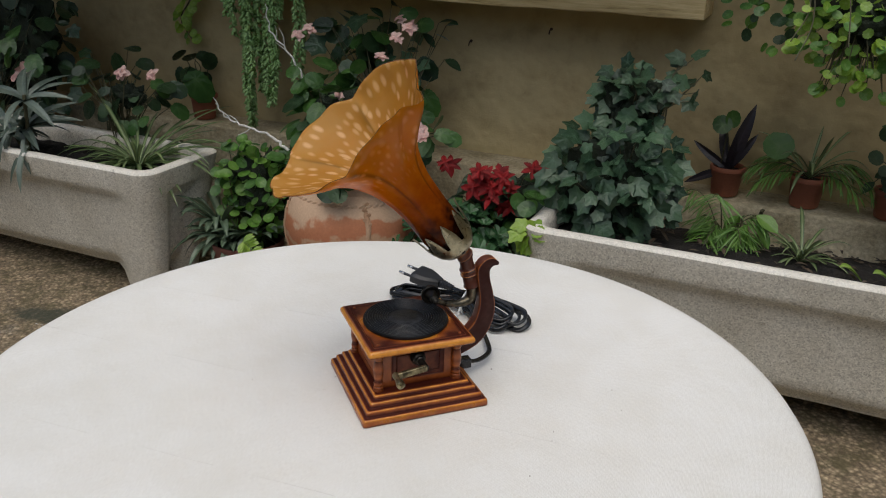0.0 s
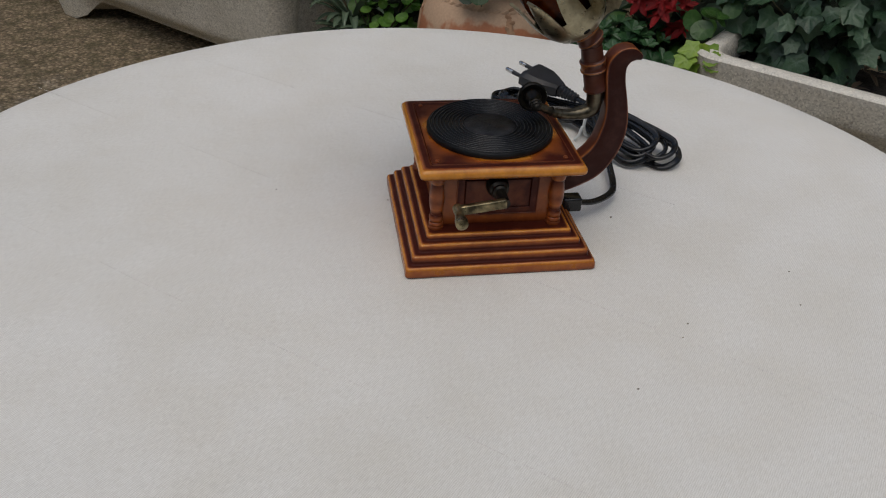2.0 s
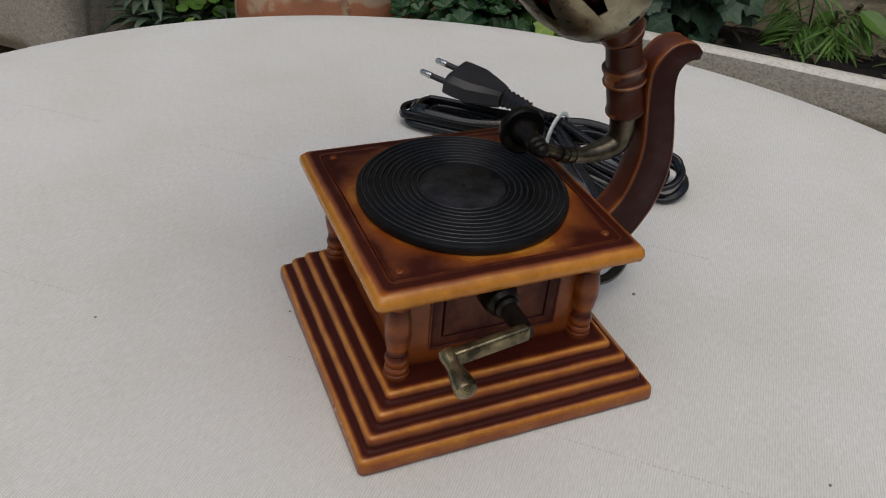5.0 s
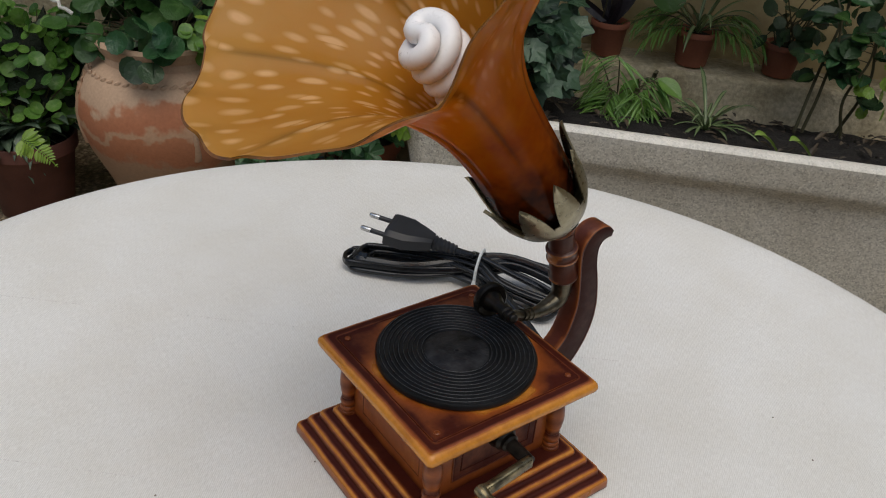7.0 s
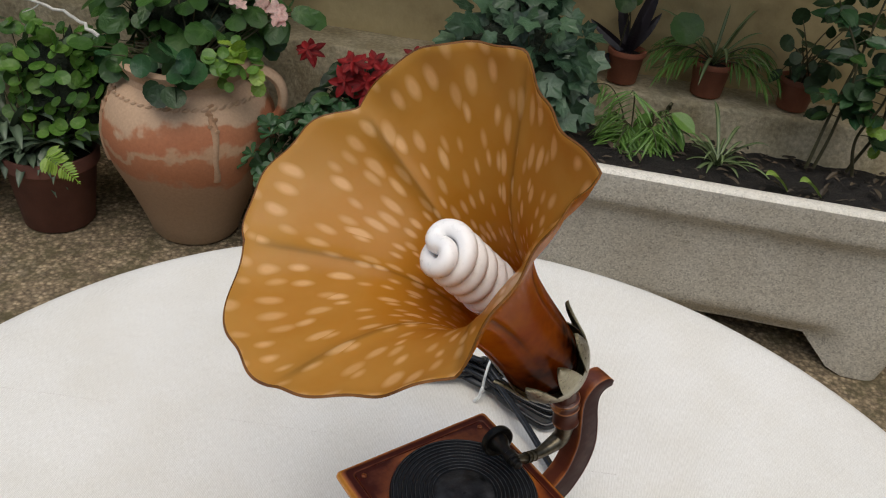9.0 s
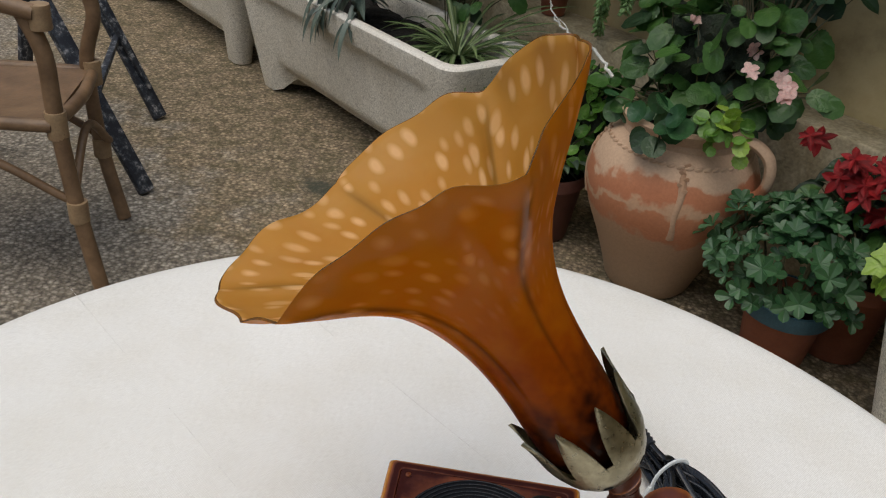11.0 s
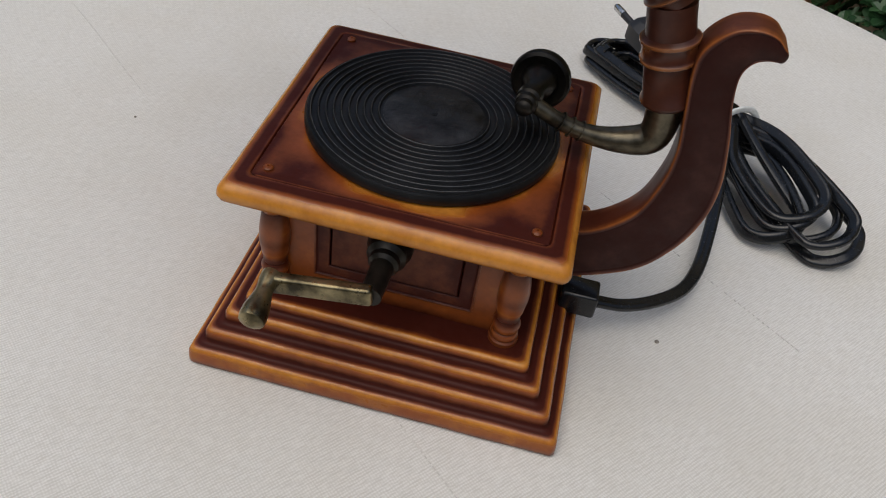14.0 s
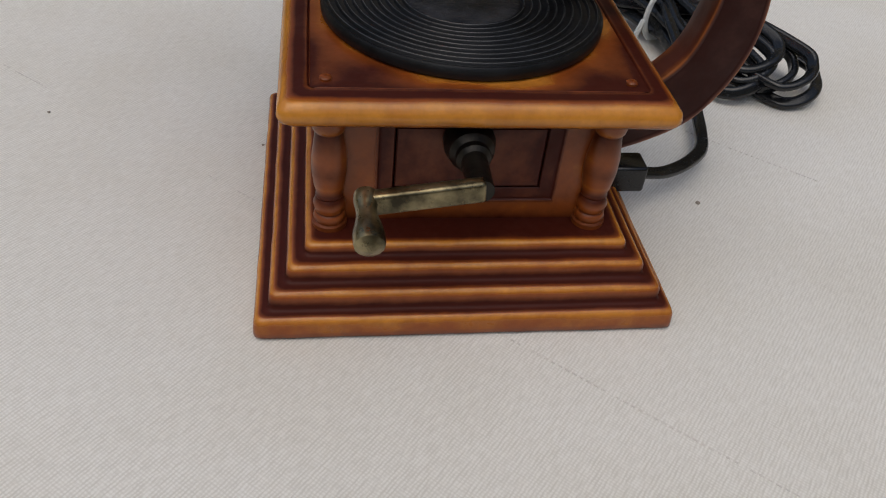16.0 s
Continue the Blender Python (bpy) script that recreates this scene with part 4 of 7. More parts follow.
box(bm, (-0.0150, -0.0020, -0.0032), (0.0165, 0.0020, 0.0032), Matrix.Translation((-0.0170, -0.0642, 0.0517)) @ Matrix.Rotation(radians(3), 4, "Z") @ Matrix.Rotation(radians(-6), 4, "Y"), 0.0012, 3)
part("crank_arm", bm, BRONZE, crank, "aged bronze crank arm")
bm = bmesh.new()
sweep(bm, glide([(-0.0308, -0.0630, 0.0512), (-0.0310, -0.0660, 0.0510), (-0.0310, -0.0690, 0.0506), (-0.0308, -0.0735, 0.0500), (-0.0307, -0.0780, 0.0494), (-0.0307, -0.0815, 0.0490)], 4),
      [0.0032 - 0.0006 * smooth01(2, 8, i) + 0.0014 * smooth01(8, 15, i) - 0.0030 * smooth01(17, 20, i) ** 2 for i in range(21)], 14)
part("crank_knob", bm, BRONZE, crank, "aged bronze crank knob")

# carved S-shaped bracket, standing in the plane through the record's middle
outer = glide([(a, 0, b) for a, b in ((0.040, 0.0245), (0.057, 0.0275), (0.0765, 0.0370), (0.0868, 0.0500), (0.0918, 0.0640), (0.0926, 0.0780), (0.0898, 0.0930), (0.0862, 0.1060), (0.0850, 0.1150), (0.0868, 0.1196), (0.0900, 0.1213), (0.0925, 0.1216))], 6)
inner = glide([(a, 0, b) for a, b in ((0.040, 0.0480), (0.057, 0.0490), (0.070, 0.0600), (0.0750, 0.0740), (0.0760, 0.0870), (0.0740, 0.1010), (0.0722, 0.1130), (0.0730, 0.1210), (0.0785, 0.1275), (0.0850, 0.1294), (0.0902, 0.1284), (0.0934, 0.1256))], 6)
end_o, end_i, tip_way = outer[-1].copy(), inner[-1].copy(), (outer[-1] - outer[-4] + inner[-1] - inner[-4]).normalized()
for u in (0.4, 0.7, 0.9, 0.99):
    mid, k = (end_o + end_i) / 2 + tip_way * 0.0022 * u, math.sqrt(1 - u * u)
    outer.append(mid + (end_o - end_i) / 2 * k), inner.append(mid + (end_i - end_o) / 2 * k)
bm = bmesh.new()
lay = bm.verts.layers.float.new("stain")
rows = []
for i, (p, q) in enumerate(zip(outer, inner)):
    c, slim = (p + q) / 2, 1 - 0.22 * smooth01(len(outer) - 6, len(outer) - 0.5, i)
    ring = []
    for off, yy, s in ((1.0, 0.35, 0.55), (1.0, 0.88, 0.35), (0.97, 0.97, 0.10), (0.92, 1.0, 0.30), (0.84, 1.0, 0.75), (0.80, 0.965, 1.0), (0.76, 0.985, 0.85), (0.0, 0.985, 0.82), (-0.76, 0.985, 0.85), (-0.80, 0.965, 1.0), (-0.84, 1.0, 0.7), (-0.92, 1.0, 0.28), (-0.97, 0.97, 0.08), (-1.0, 0.88, 0.25), (-1.0, 0.35, 0.42)):
        ring.append((off, yy, s))
    full = [(o, -y, s) for o, y, s in ring] + [(o, y, s) for o, y, s in ring[::-1]]
    vs = []
    for o, y, s in full:
        v = bm.verts.new((c.x + (p.x - c.x) * o - 0.0008, y * 0.0058 * slim - 0.0022, c.z + (p.z - c.z) * o))
        # inner face paler towards the tip
        v[lay] = s * (1 - 0.55 * smooth01(len(outer) - 14, len(outer) - 4, i)) if o < -0.9 else s
        vs.append(v)
    rows.append(vs)
for a, b in zip(rows, rows[1:]):
    for k in range(len(a)):
        bm.faces.new((a[k], a[(k + 1) % len(a)], b[(k + 1) % len(a)], b[k]))
bm.faces.new(rows[0]), bm.faces.new(rows[-1][::-1])
part("bracket", bm, BRACKET_WOOD, lamp, "carved dark wooden S-shaped bracket", True, 50)

# collared column
bm = bmesh.new()
lathe(bm, [(0, -0.002), (0.0055, -0.002), (0.0072, -0.0016), (0.0080, -0.0006), (0.0080, 0.0004), (0.0073, 0.0010), (0.0072, 0.0120), (0.0076, 0.0123), (0.0085, 0.0128), (0.0086, 0.0136), (0.0080, 0.0142), (0.0081, 0.0182),
           (0.0086, 0.0187), (0.0086, 0.0195), (0.0078, 0.0201), (0.0071, 0.0205), (0.0069, 0.0250), (0.0069, 0.0300), (0, 0.0300)], 32,
      Matrix.Translation((0.0682, -0.0004, 0.1003)) @ Matrix.Rotation(radians(-14.3), 4, "Y"))
stain_all(bm, lambda c: 0.12 if math.hypot(c.x - 0.0682 + (c.z - 0.1003) * 0.255, c.y + 0.0004) > 0.0082 else 0.62)
part("collared_column", bm, COLUMN_WOOD, lamp, "turned stained wooden column with collars", True, 50)

# tone arm with its sound box
bm = bmesh.new()
line = glide([(0.0680, 0, 0.1010), (0.0691, 0, 0.0912), (0.0672, 0, 0.0848), (0.0592, -0.0005, 0.0822), (0.0500, -0.0015, 0.0822), (0.0400, -0.0025, 0.0848), (0.0300, -0.0030, 0.0895)], 6)
sweep(bm, line, [0.0058 - 0.0006 * smooth01(0, 10, i) - 0.0026 * smooth01(10, 30, i) for i in range(37)], 16)
tone = part("tone_arm", bm, ARM_BRONZE, lamp, "aged bronze bent tone arm")
for k in (26, 28, 30):
    bm = bmesh.new()
    sweep(bm, [line[k], line[k] + (line[k + 1] - line[k]).normalized() * 0.0005], 0.0034, 16)
    part("arm_ring", bm, ARM_BRONZE, tone)
JOINT = Matrix.Translation((0.0282, -0.0060, 0.0905)) @ Vector((0.12, 1.0, -0.10)).to_track_quat("Z", "Y").to_matrix().to_4x4()
bm = bmesh.new()
lathe(bm, [(0, -0.0045), (0.0018, -0.0042), (0.0026, -0.0034), (0.0026, -0.0012), (0.0034, -0.0006), (0.0036, 0.0012), (0.0030, 0.0020), (0.0040, 0.0028), (0.0041, 0.0062), (0.0032, 0.0070), (0.0034, 0.0120), (0.0048, 0.0140), (0.0060, 0.0178), (0, 0.0178)], 20, JOINT)
part("arm_joint", bm, DARK_BRONZE, tone, "blackened bronze joint")
bm = bmesh.new()
lathe(bm, [(0, 0.0178), (0.0078, 0.0178), (0.0086, 0.0174), (0.0096, 0.0180), (0.0099, 0.0194), (0.0096, 0.0212), (0.0080, 0.0220), (0, 0.0220)], 36, JOINT)
part("sound_box", bm, DARK_BRONZE, tone, "round blackened bronze sound box")

# ---- horn ----
RIDGES = [radians(a) for a in (2, 70.5, 133, 199, 252, 312)]
REACH = [0.0900, 0.0800, 0.0860, 0.0905, 0.0950, 0.0948]
AHEAD = [-0.009, -0.008, 0.0024, 0.0164, 0.0077, -0.0087]
BULGE = [0.014, 0.014, 0.009, 0.001, 0.001, -0.009]
LIP = [0.0, 0.0, 0.0, 0.0, 0.010, 0.0]
R_STOPS = [(-0.06, 0.002), (0.0, 0.009), (0.04, 0.0150), (0.08, 0.0182), (0.13, 0.0203), (0.25, 0.0207), (0.4, 0.0207), (0.55, 0.0232), (0.7, 0.0320), (0.8, 0.0446), (0.9, 0.0644), (1.0, 0.0855)]
P0, P1, P2 = Vector((0.0482, 0, 0.1405)), Vector((0.0087, 0, 0.2046)), Vector((-0.0518, 0, 0.2603))


def soft_table(x, stops, w=0.06):
    return sum(table(x + w * k, stops) for k in (-1, -0.5, 0, 0.5, 1)) / 5


def horn_axis(s):
    """The bent middle line of the horn, its way and its two cross directions."""
    c = P0 * (1 - s) ** 2 + P1 * 2 * s * (1 - s) + P2 * s * s + Vector((0, 0.0157 * s - 0.0214 * s * (1 - s), 0))
    d = ((P1 - P0) * (1 - s) + (P2 - P1) * s).normalized()
    e2 = Vector((0, 1, 0))
    return c, d, e2.cross(d).normalized(), e2


def rim_reach(th):
    """Reach of the rim at the angle th: ridges joined by straight or bulging lobes."""
    k = max(range(6), key=lambda j: -((th - RIDGES[j]) % (2 * math.pi)))
    a0, a1 = RIDGES[k], RIDGES[(k + 1) % 6]
    span = (a1 - a0) % (2 * math.pi)
    q = (th - a0) % (2 * math.pi)
    r0, r1 = REACH[k], REACH[(k + 1) % 6]
    chord = r0 * r1 * math.sin(span) / (r0 * math.sin(q) + r1 * math.sin(span - q))
    t = q / span
    ease = t * t * (3 - 2 * t)
    return chord + (BULGE[k] + 0.004) * math.sin(math.pi * t) ** 0.8, t, AHEAD[k] + (AHEAD[(k + 1) % 6] - AHEAD[k]) * ease + LIP[k] * math.sin(math.pi * t) + 0.007 * math.exp(-((th % (2 * math.pi) - radians(300)) / 0.11) ** 2)


def horn_at(th, s, off=0.0):
    """A place on the horn, th round the axis, s from foot (0) to rim (1)."""
    c, d, e1, e2 = horn_axis(s)
    near = min(abs((th - a + math.pi) % (2 * math.pi) - math.pi) for a in RIDGES)
    groove = math.exp(-(near / 0.085) ** 2)
    reach, t, ahead = rim_reach(th)
    k = smooth01(0.55, 1.0, s)
    r = soft_table(s, R_STOPS) * (1 + k * (reach / 0.0855 - 1))
    r *= 1 - 0.045 * groove * smooth01(0.25, 0.5, s) * smooth01(1.03, 0.9, s)
    curl = smooth01(0.88, 1.0, s)
    r += off + curl * 0.0010 * math.sin(17 * th + 1.3)
    push = ahead * smooth01(0.45, 1.0, s) + 0.002 * curl * (0.6 * math.sin(9 * th + 0.8) + 0.4 * math.sin(14 * th)) + 0.005 * curl * math.sin(math.pi * t) * smooth01(0.0, 0.01, rim_bulge(th))
    return c + d * push + e1 * (r * math.cos(th)) + e2 * (r * math.sin(th))


def rim_bulge(th):
    k = max(range(6), key=lambda j: -((th - RIDGES[j]) % (2 * math.pi)))
    return BULGE[k]


bm = bmesh.new()
uvl = bm.loops.layers.uv.new("flow")
rl = bm.verts.layers.float.new("ridge")
NT, NS = 216, 56
shells = []
for off in (0.0006, -0.0006):
    shells.append([[bm.verts.new(horn_at(2 * math.pi * k / NT, i / NS, off)) for k in range(NT)] for i in range(NS + 1)])
for sh, soft in zip(shells, (0.042, 0.024)):
    for i, row in enumerate(sh):
        for k, v in enumerate(row):
            near = min(abs((2 * math.pi * k / NT - a + math.pi) % (2 * math.pi) - math.pi) for a in RIDGES)
            v[rl] = math.exp(-(near / soft) ** 2) * smooth01(0.3, 0.5, i / NS) * smooth01(1.0, 0.93, i / NS)
for w, sh in enumerate(shells):
    for i in range(NS):
        for k in range(NT):
            f = bm.faces.new((sh[i][k], sh[i][(k + 1) % NT], sh[i + 1][(k + 1) % NT], sh[i + 1][k]))
            f.material_index = w
            for lp, (du, dv) in zip(f.loops, ((0, 0), (1, 0), (1, 1), (0, 1))):
                lp[uvl].uv = ((k + du) / NT, (i + dv) / NS)
for i in (0, NS):
    for k in range(NT):
        f = bm.faces.new((shells[0][i][k], shells[0][i][(k + 1) % NT], shells[1][i][(k + 1) % NT], shells[1][i][k]))
        f.material_index = 2
        for lp, (du, dv) in zip(f.loops, ((0, 0), (1, 0), (1, 0), (0, 0))):
            lp[uvl].uv = ((k + du) / NT, i / NS)
part("horn", bm, [HORN_OUT, HORN_IN, HORN_RIM], lamp, "ruffled amber glass flower horn with pale flecks", True, 80)

# calyx of aged brass with its sepals
c, AX, E1, E2 = horn_axis(0.0)
c = c + Vector((0.0043, 0, 0.0014))
AX = Matrix.Rotation(radians(-8), 3, "Y") @ AX
E1 = E2.cross(AX).normalized()
turn = Matrix((E1, E2, AX)).transposed().to_4x4()
at_foot = Matrix.Translation(c) @ turn
bm = bmesh.new()
lathe(bm, [(0, -0.0046), (0.006, -0.0044), (0.0118, -0.0031), (0.0168, 0.0004), (0.0205, 0.0058), (0.0225, 0.0110), (0.0236, 0.0165), (0.0230, 0.0165), (0.0218, 0.0110), (0.0198, 0.0062), (0.0162, 0.0014), (0, -0.0032)], 48, at_foot)
collar = bmesh.new()
lathe(collar, [(0, -0.0155), (0.0070, -0.0155), (0.0072, -0.0132), (0.0085, -0.0127), (0.0088, -0.0119), (0.0081, -0.0112), (0.0084, -0.0064), (0.0092, -0.0060), (0.0096, -0.0050), (0.0095, -0.0030), (0, -0.0030)], 32, at_foot)
stain_all(collar, lambda q: 0.14 if (q - c).cross(AX).length > 0.00865 else 0.55)
part("calyx_collar", collar, COLUMN_WOOD, lamp, "turned stained wooden collar under the calyx", True, 50)
calyx = part("calyx", bm, SEPAL_METAL, lamp, "aged brass calyx cup")
# black discs on the cup: each hole's inner shade as colour
for deg in (269, 330, 60):
    hole = bmesh.new()
    q = at_foot @ Matrix.Rotation(radians(deg), 4, "Z") @ Matrix.Translation((0.0188, 0, 0.0031)) @ Matrix.Rotation(radians(124), 4, "Y")
    lathe(hole, [(0, 0.00030), (0.0017, 0.00030), (0.0021, 0.0001), (0.0021, -0.001), (0, -0.001)], 18, q @ Matrix.Diagonal((0.7, 1.1, 1, 1)))
    part("vent_hole", hole, HOLE_SHADE, calyx)
for k, (deg, tall, half) in enumerate(((184, 0.0365, 20), (226, 0.038, 20), (268, 0.0415, 19.5), (310, 0.0420, 19.5), (352, 0.0415, 19.5), (38, 0.041, 21.5), (86, 0.041, 22.5), (135, 0.039, 22.5))):
    bm = bmesh.new()
    both = []
    tall += 0.0042
    for th_off in (0.0, 0.0007):
        g = []
        for i in range(11):
            t = i / 10
            a = 0.0138 + (tall - 0.0138) * t
            w = radians(half) * 0.87 * (1 - 0.30 * t - 0.70 * t ** 2.1) + 0.004
            rr = table(a, [(0.0138, 0.0228), (0.0165, 0.0234), (0.021, 0.0241), (0.03, 0.0243)]) + 0.0020 * t ** 3 + th_off
            g.append([bm.verts.new(at_foot @ Vector(((rr + 0.0012 * (1 - (q / 3) ** 2) * t) * math.cos(radians(deg) + w * q / 3), (rr + 0.0012 * (1 - (q / 3) ** 2) * t) * math.sin(radians(deg) + w * q / 3), a))) for q in range(-3, 4)])
        for i in range(10):
            for q in range(6):
                bm.faces.new((g[i][q], g[i][q + 1], g[i + 1][q + 1], g[i + 1][q]))
        both.append(g)
    rimv = [[g[0][q] for q in range(7)] + [g[i][6] for i in range(1, 11)] + [g[10][q] for q in range(5, -1, -1)] + [g[i][0] for i in range(9, 0, -1)] for g in both]
    for j in range(len(rimv[0])):
        h = (j + 1) % len(rimv[0])
        bm.faces.new((rimv[0][j], rimv[0][h], rimv[1][h], rimv[1][j]))
    part("sepal", bm, SEPAL_METAL, calyx, "", True, 50)

# spiral bulb inside the horn
tip_at, d, e1, e2 = horn_axis(0.805)
tip_at = tip_at + e1 * 0.0010
turn_b = Matrix((e1, e2, d)).transposed().to_4x4()
bm = bmesh.new()
BR, TURNS, PHASE = 0.0098, 2.05, 3.7
arm = []
for i in range(97):
    t = i / 96
    a = 2 * math.pi * TURNS * (t - 1)
    arm.append(Vector((BR * math.cos(a), BR * math.sin(a), -0.041 + 0.0385 * t)))
for i in range(1, 13):
    a = math.pi * i / 12
    arm.append(Vector((BR / 2 * (1 + math.cos(a)), BR / 2 * math.sin(a), -0.0025 + 0.0028 * math.sin(a / 2))))
spiral = arm + [Vector((-q.x, -q.y, q.z)) for q in arm[-2::-1]]
sweep(bm, [Matrix.Rotation(PHASE, 3, "Z") @ q for q in spiral], 0.0045, 12)
bmesh.ops.transform(bm, matrix=Matrix.Translation(tip_at) @ turn_b, verts=bm.verts)
bulb = part("bulb", bm, BULB, lamp, "white spiral energy-saving bulb")
bm = bmesh.new()
lathe(bm, [(0, -0.085), (0.0100, -0.085), (0.0110, -0.065), (0.0135, -0.052), (0.0145, -0.042), (0.0120, -0.039), (0, -0.039)], 28, Matrix.Translation(tip_at) @ turn_b)
part("bulb_base", bm, BULB, bulb, "white plastic bulb base")

# ---- power cable ----
bm = bmesh.new()
box(bm, (0.0550, -0.0098, 0.0110), (0.0686, 0.0006, 0.0212), None, 0.0012, 3)
part("cable_socket", bm, RUBBER, lamp, "black plastic cable grip")
MID, LONG = Vector((0.118, 0.133, 0)), Vector((0.57, -0.82, 0)).normalized()
FAR, ACROSS = Vector((-0.69, 0.72, 0)).normalized(), Vector((0.80, 0.60, 0))


def loop_line():
    """The cable wound to and fro through the tie in rounded loops."""
    ends = ((0.1720, 0.0675, 0.0140), (0.1435, 0.0680, 0.0130), (0.1610, 0.0720, 0.0135), (0.1490, 0.0720, 0.0120), (0.1655, 0.0655, 0.0125), (0.1525, 0.0755, 0.0135))
    fars = ((0.092, 0.0120), (0.083, 0.0085), (0.096, 0.0105), (0.078, 0.0075), (0.088, 0.0095), (0.085, 0.0085))
    pts = []
    for k in range(6):
        ex, ey, r = ends[k]
        lift, tie = 0.0032 + 0.0021 * k, 0.0060 + 0.0028 * k
        over = MID + ACROSS * 0.004 * (k % 3 - 1)
        e = Vector((ex, ey, 0)) - MID
        n_ = Vector((-e.y, e.x, 0)).normalized()
        c = MID + e.normalized() * (e.length - r)
        e = e.normalized()
        for p, z in ((over + n_ * 0.003, tie), (MID.lerp(c, 0.45) + n_ * r * 1.0, lift + 0.010), (c + n_ * r, lift + 0.008), (c + (e + n_) * r * 0.72, lift + 0.005), (c + e * r, lift + 0.003),
                     (c + (e - n_) * r * 0.72, lift), (c - n_ * r, lift), (MID.lerp(c, 0.5) - n_ * r * 0.85, lift + 0.003), (over - n_ * 0.003, tie + 0.002)):
            pts.append(Vector((p.x, p.y, z)))
        ln, r = fars[k]
        c = MID + FAR * (ln - r)
        n_ = Vector((-FAR.y, FAR.x, 0))
        for p, z in ((MID.lerp(c, 0.5) - n_ * r * 0.9, lift + 0.003), (c - n_ * r, lift + 0.001), (c + (FAR - n_) * r * 0.72, lift), (c + FAR * r, lift), (c + (FAR + n_) * r * 0.72, lift),
                     (c + n_ * r, lift + 0.001), (MID.lerp(c, 0.5) + n_ * r * 0.9, lift + 0.003)):
            pts.append(Vector((p.x, p.y, z)))
    return pts[:-1]


coil = loop_line()
bm = bmesh.new()
lead = [(0.0680, -0.0050, 0.0160), (0.0790, -0.0005, 0.0130), (0.0905, 0.0075, 0.0110), (0.1010, 0.0190, 0.0090), (0.1075, 0.0340, 0.0070), (0.1115, 0.0520, 0.0080), (0.1150, 0.0800, 0.0130), (0.118, 0.122, 0.020)]
sweep(bm, glide(lead, 10), 0.0027, 20, 0.72, True, 0.32)
cable = part("power_cable", bm, RUBBER, lamp, "flat black power cable led to the coil")
bm = bmesh.new()
sweep(bm, glide(coil, 6), 0.0028, 16, 0.76, True, 0.28)
part("cable_coil", bm, RUBBER, cable, "coiled black power cable")
bm = bmesh.new()
ringpts = [MID + LONG * 0.006 + ACROSS * (0.0150 * math.cos(2 * math.pi * j / 24)) + Vector((0, 0, 0.0150 + 0.0140 * math.sin(2 * math.pi * j / 24))) for j in range(25)]
sweep(bm, ringpts, 0.0016, 8, 0.6, False)
sweep(bm, [MID + LONG * 0.006 - ACROSS * 0.0165 + Vector((0, 0, 0.014)), MID + LONG * 0.005 - ACROSS * 0.019 + Vector((0, 0, 0.006)), MID + LONG * 0.002 - ACROSS * 0.020 + Vector((0, 0, 0.001))], 0.0013, 6)
part("cable_tie", bm, WHITE_TIE, cable, "pale nylon cable tie")
# plug lying on the coil
PA, PB = Vector((0.071, 0.201, 0.038)), Vector((0.056, 0.189, 0.037))
gap = (PA - PB).normalized()
back = Vector((gap.y, -gap.x, -0.12)).normalized()
nor = gap.cross(back).normalized()
pm4 = Matrix((gap, nor, back)).transposed().to_4x4()
pm4.translation = (PA + PB) / 2
bm = bmesh.new()
lay_w = [(0.0000, 0.0148, 0.0060), (0.0012, 0.0154, 0.0066), (0.005, 0.0156, 0.0068), (0.015, 0.0154, 0.0068), (0.024, 0.0112, 0.0064), (0.031, 0.0074, 0.0058), (0.034, 0.0060, 0.0052)]
rows = []
for z, w, h in lay_w:
    rows.append([bm.verts.new((x * w, y * h, 0.019 + z)) for x, y in ((-1, -0.6), (-0.72, -1), (0.72, -1), (1, -0.6), (1, 0.6), (0.72, 1), (-0.72, 1), (-1, 0.6))])
for a, b in zip(rows, rows[1:]):
    for k in range(8):
        bm.faces.new((a[k], a[(k + 1) % 8], b[(k + 1) % 8], b[k]))
bm.faces.new(rows[0][::-1]), bm.faces.new(rows[-1])
bmesh.ops.transform(bm, matrix=pm4, verts=bm.verts)
plug = part("plug", bm, PLUG, cable, "flat black two-pin plug", True, 30)
for sx in (-1, 1):
    bm = bmesh.new()
    lathe(bm, [(0, 0), (0.0012, 0.0002), (0.0019, 0.0012), (0.0020, 0.008), (0, 0.008)], 12, pm4 @ Matrix.Translation((sx * 0.0094, 0, 0)))
    part("pin", bm, CHROME, plug, "plated steel pin")
    bm = bmesh.new()
    lathe(bm, [(0, 0.008), (0.0018, 0.008), (0.0018, 0.0192), (0, 0.0192)], 12, pm4 @ Matrix.Translation((sx * 0.0094, 0, 0)))
    part("pin_sleeve", bm, PLUG, plug)
bm = bmesh.new()
lathe(bm, [(0, 0.053)] + [(0.0052 - 0.0004 * (i // 2) + (0.0008 if i % 2 else 0), 0.053 + 0.0016 * i) for i in range(12)] + [(0, 0.072)], 14, pm4)
part("strain_relief", bm, PLUG, plug)
bm = bmesh.new()
end = pm4 @ Vector((0, 0, 0.070))
sweep(bm, glide([end, end + back * 0.012, MID + LONG * 0.0 + Vector((0.004, 0, 0.024)), MID + LONG * 0.03 + Vector((0, 0, 0.018)), MID + LONG * 0.06 + Vector((0, 0, 0.010))], 6), 0.0026, 8, 0.8)
part("plug_lead", bm, RUBBER, cable)


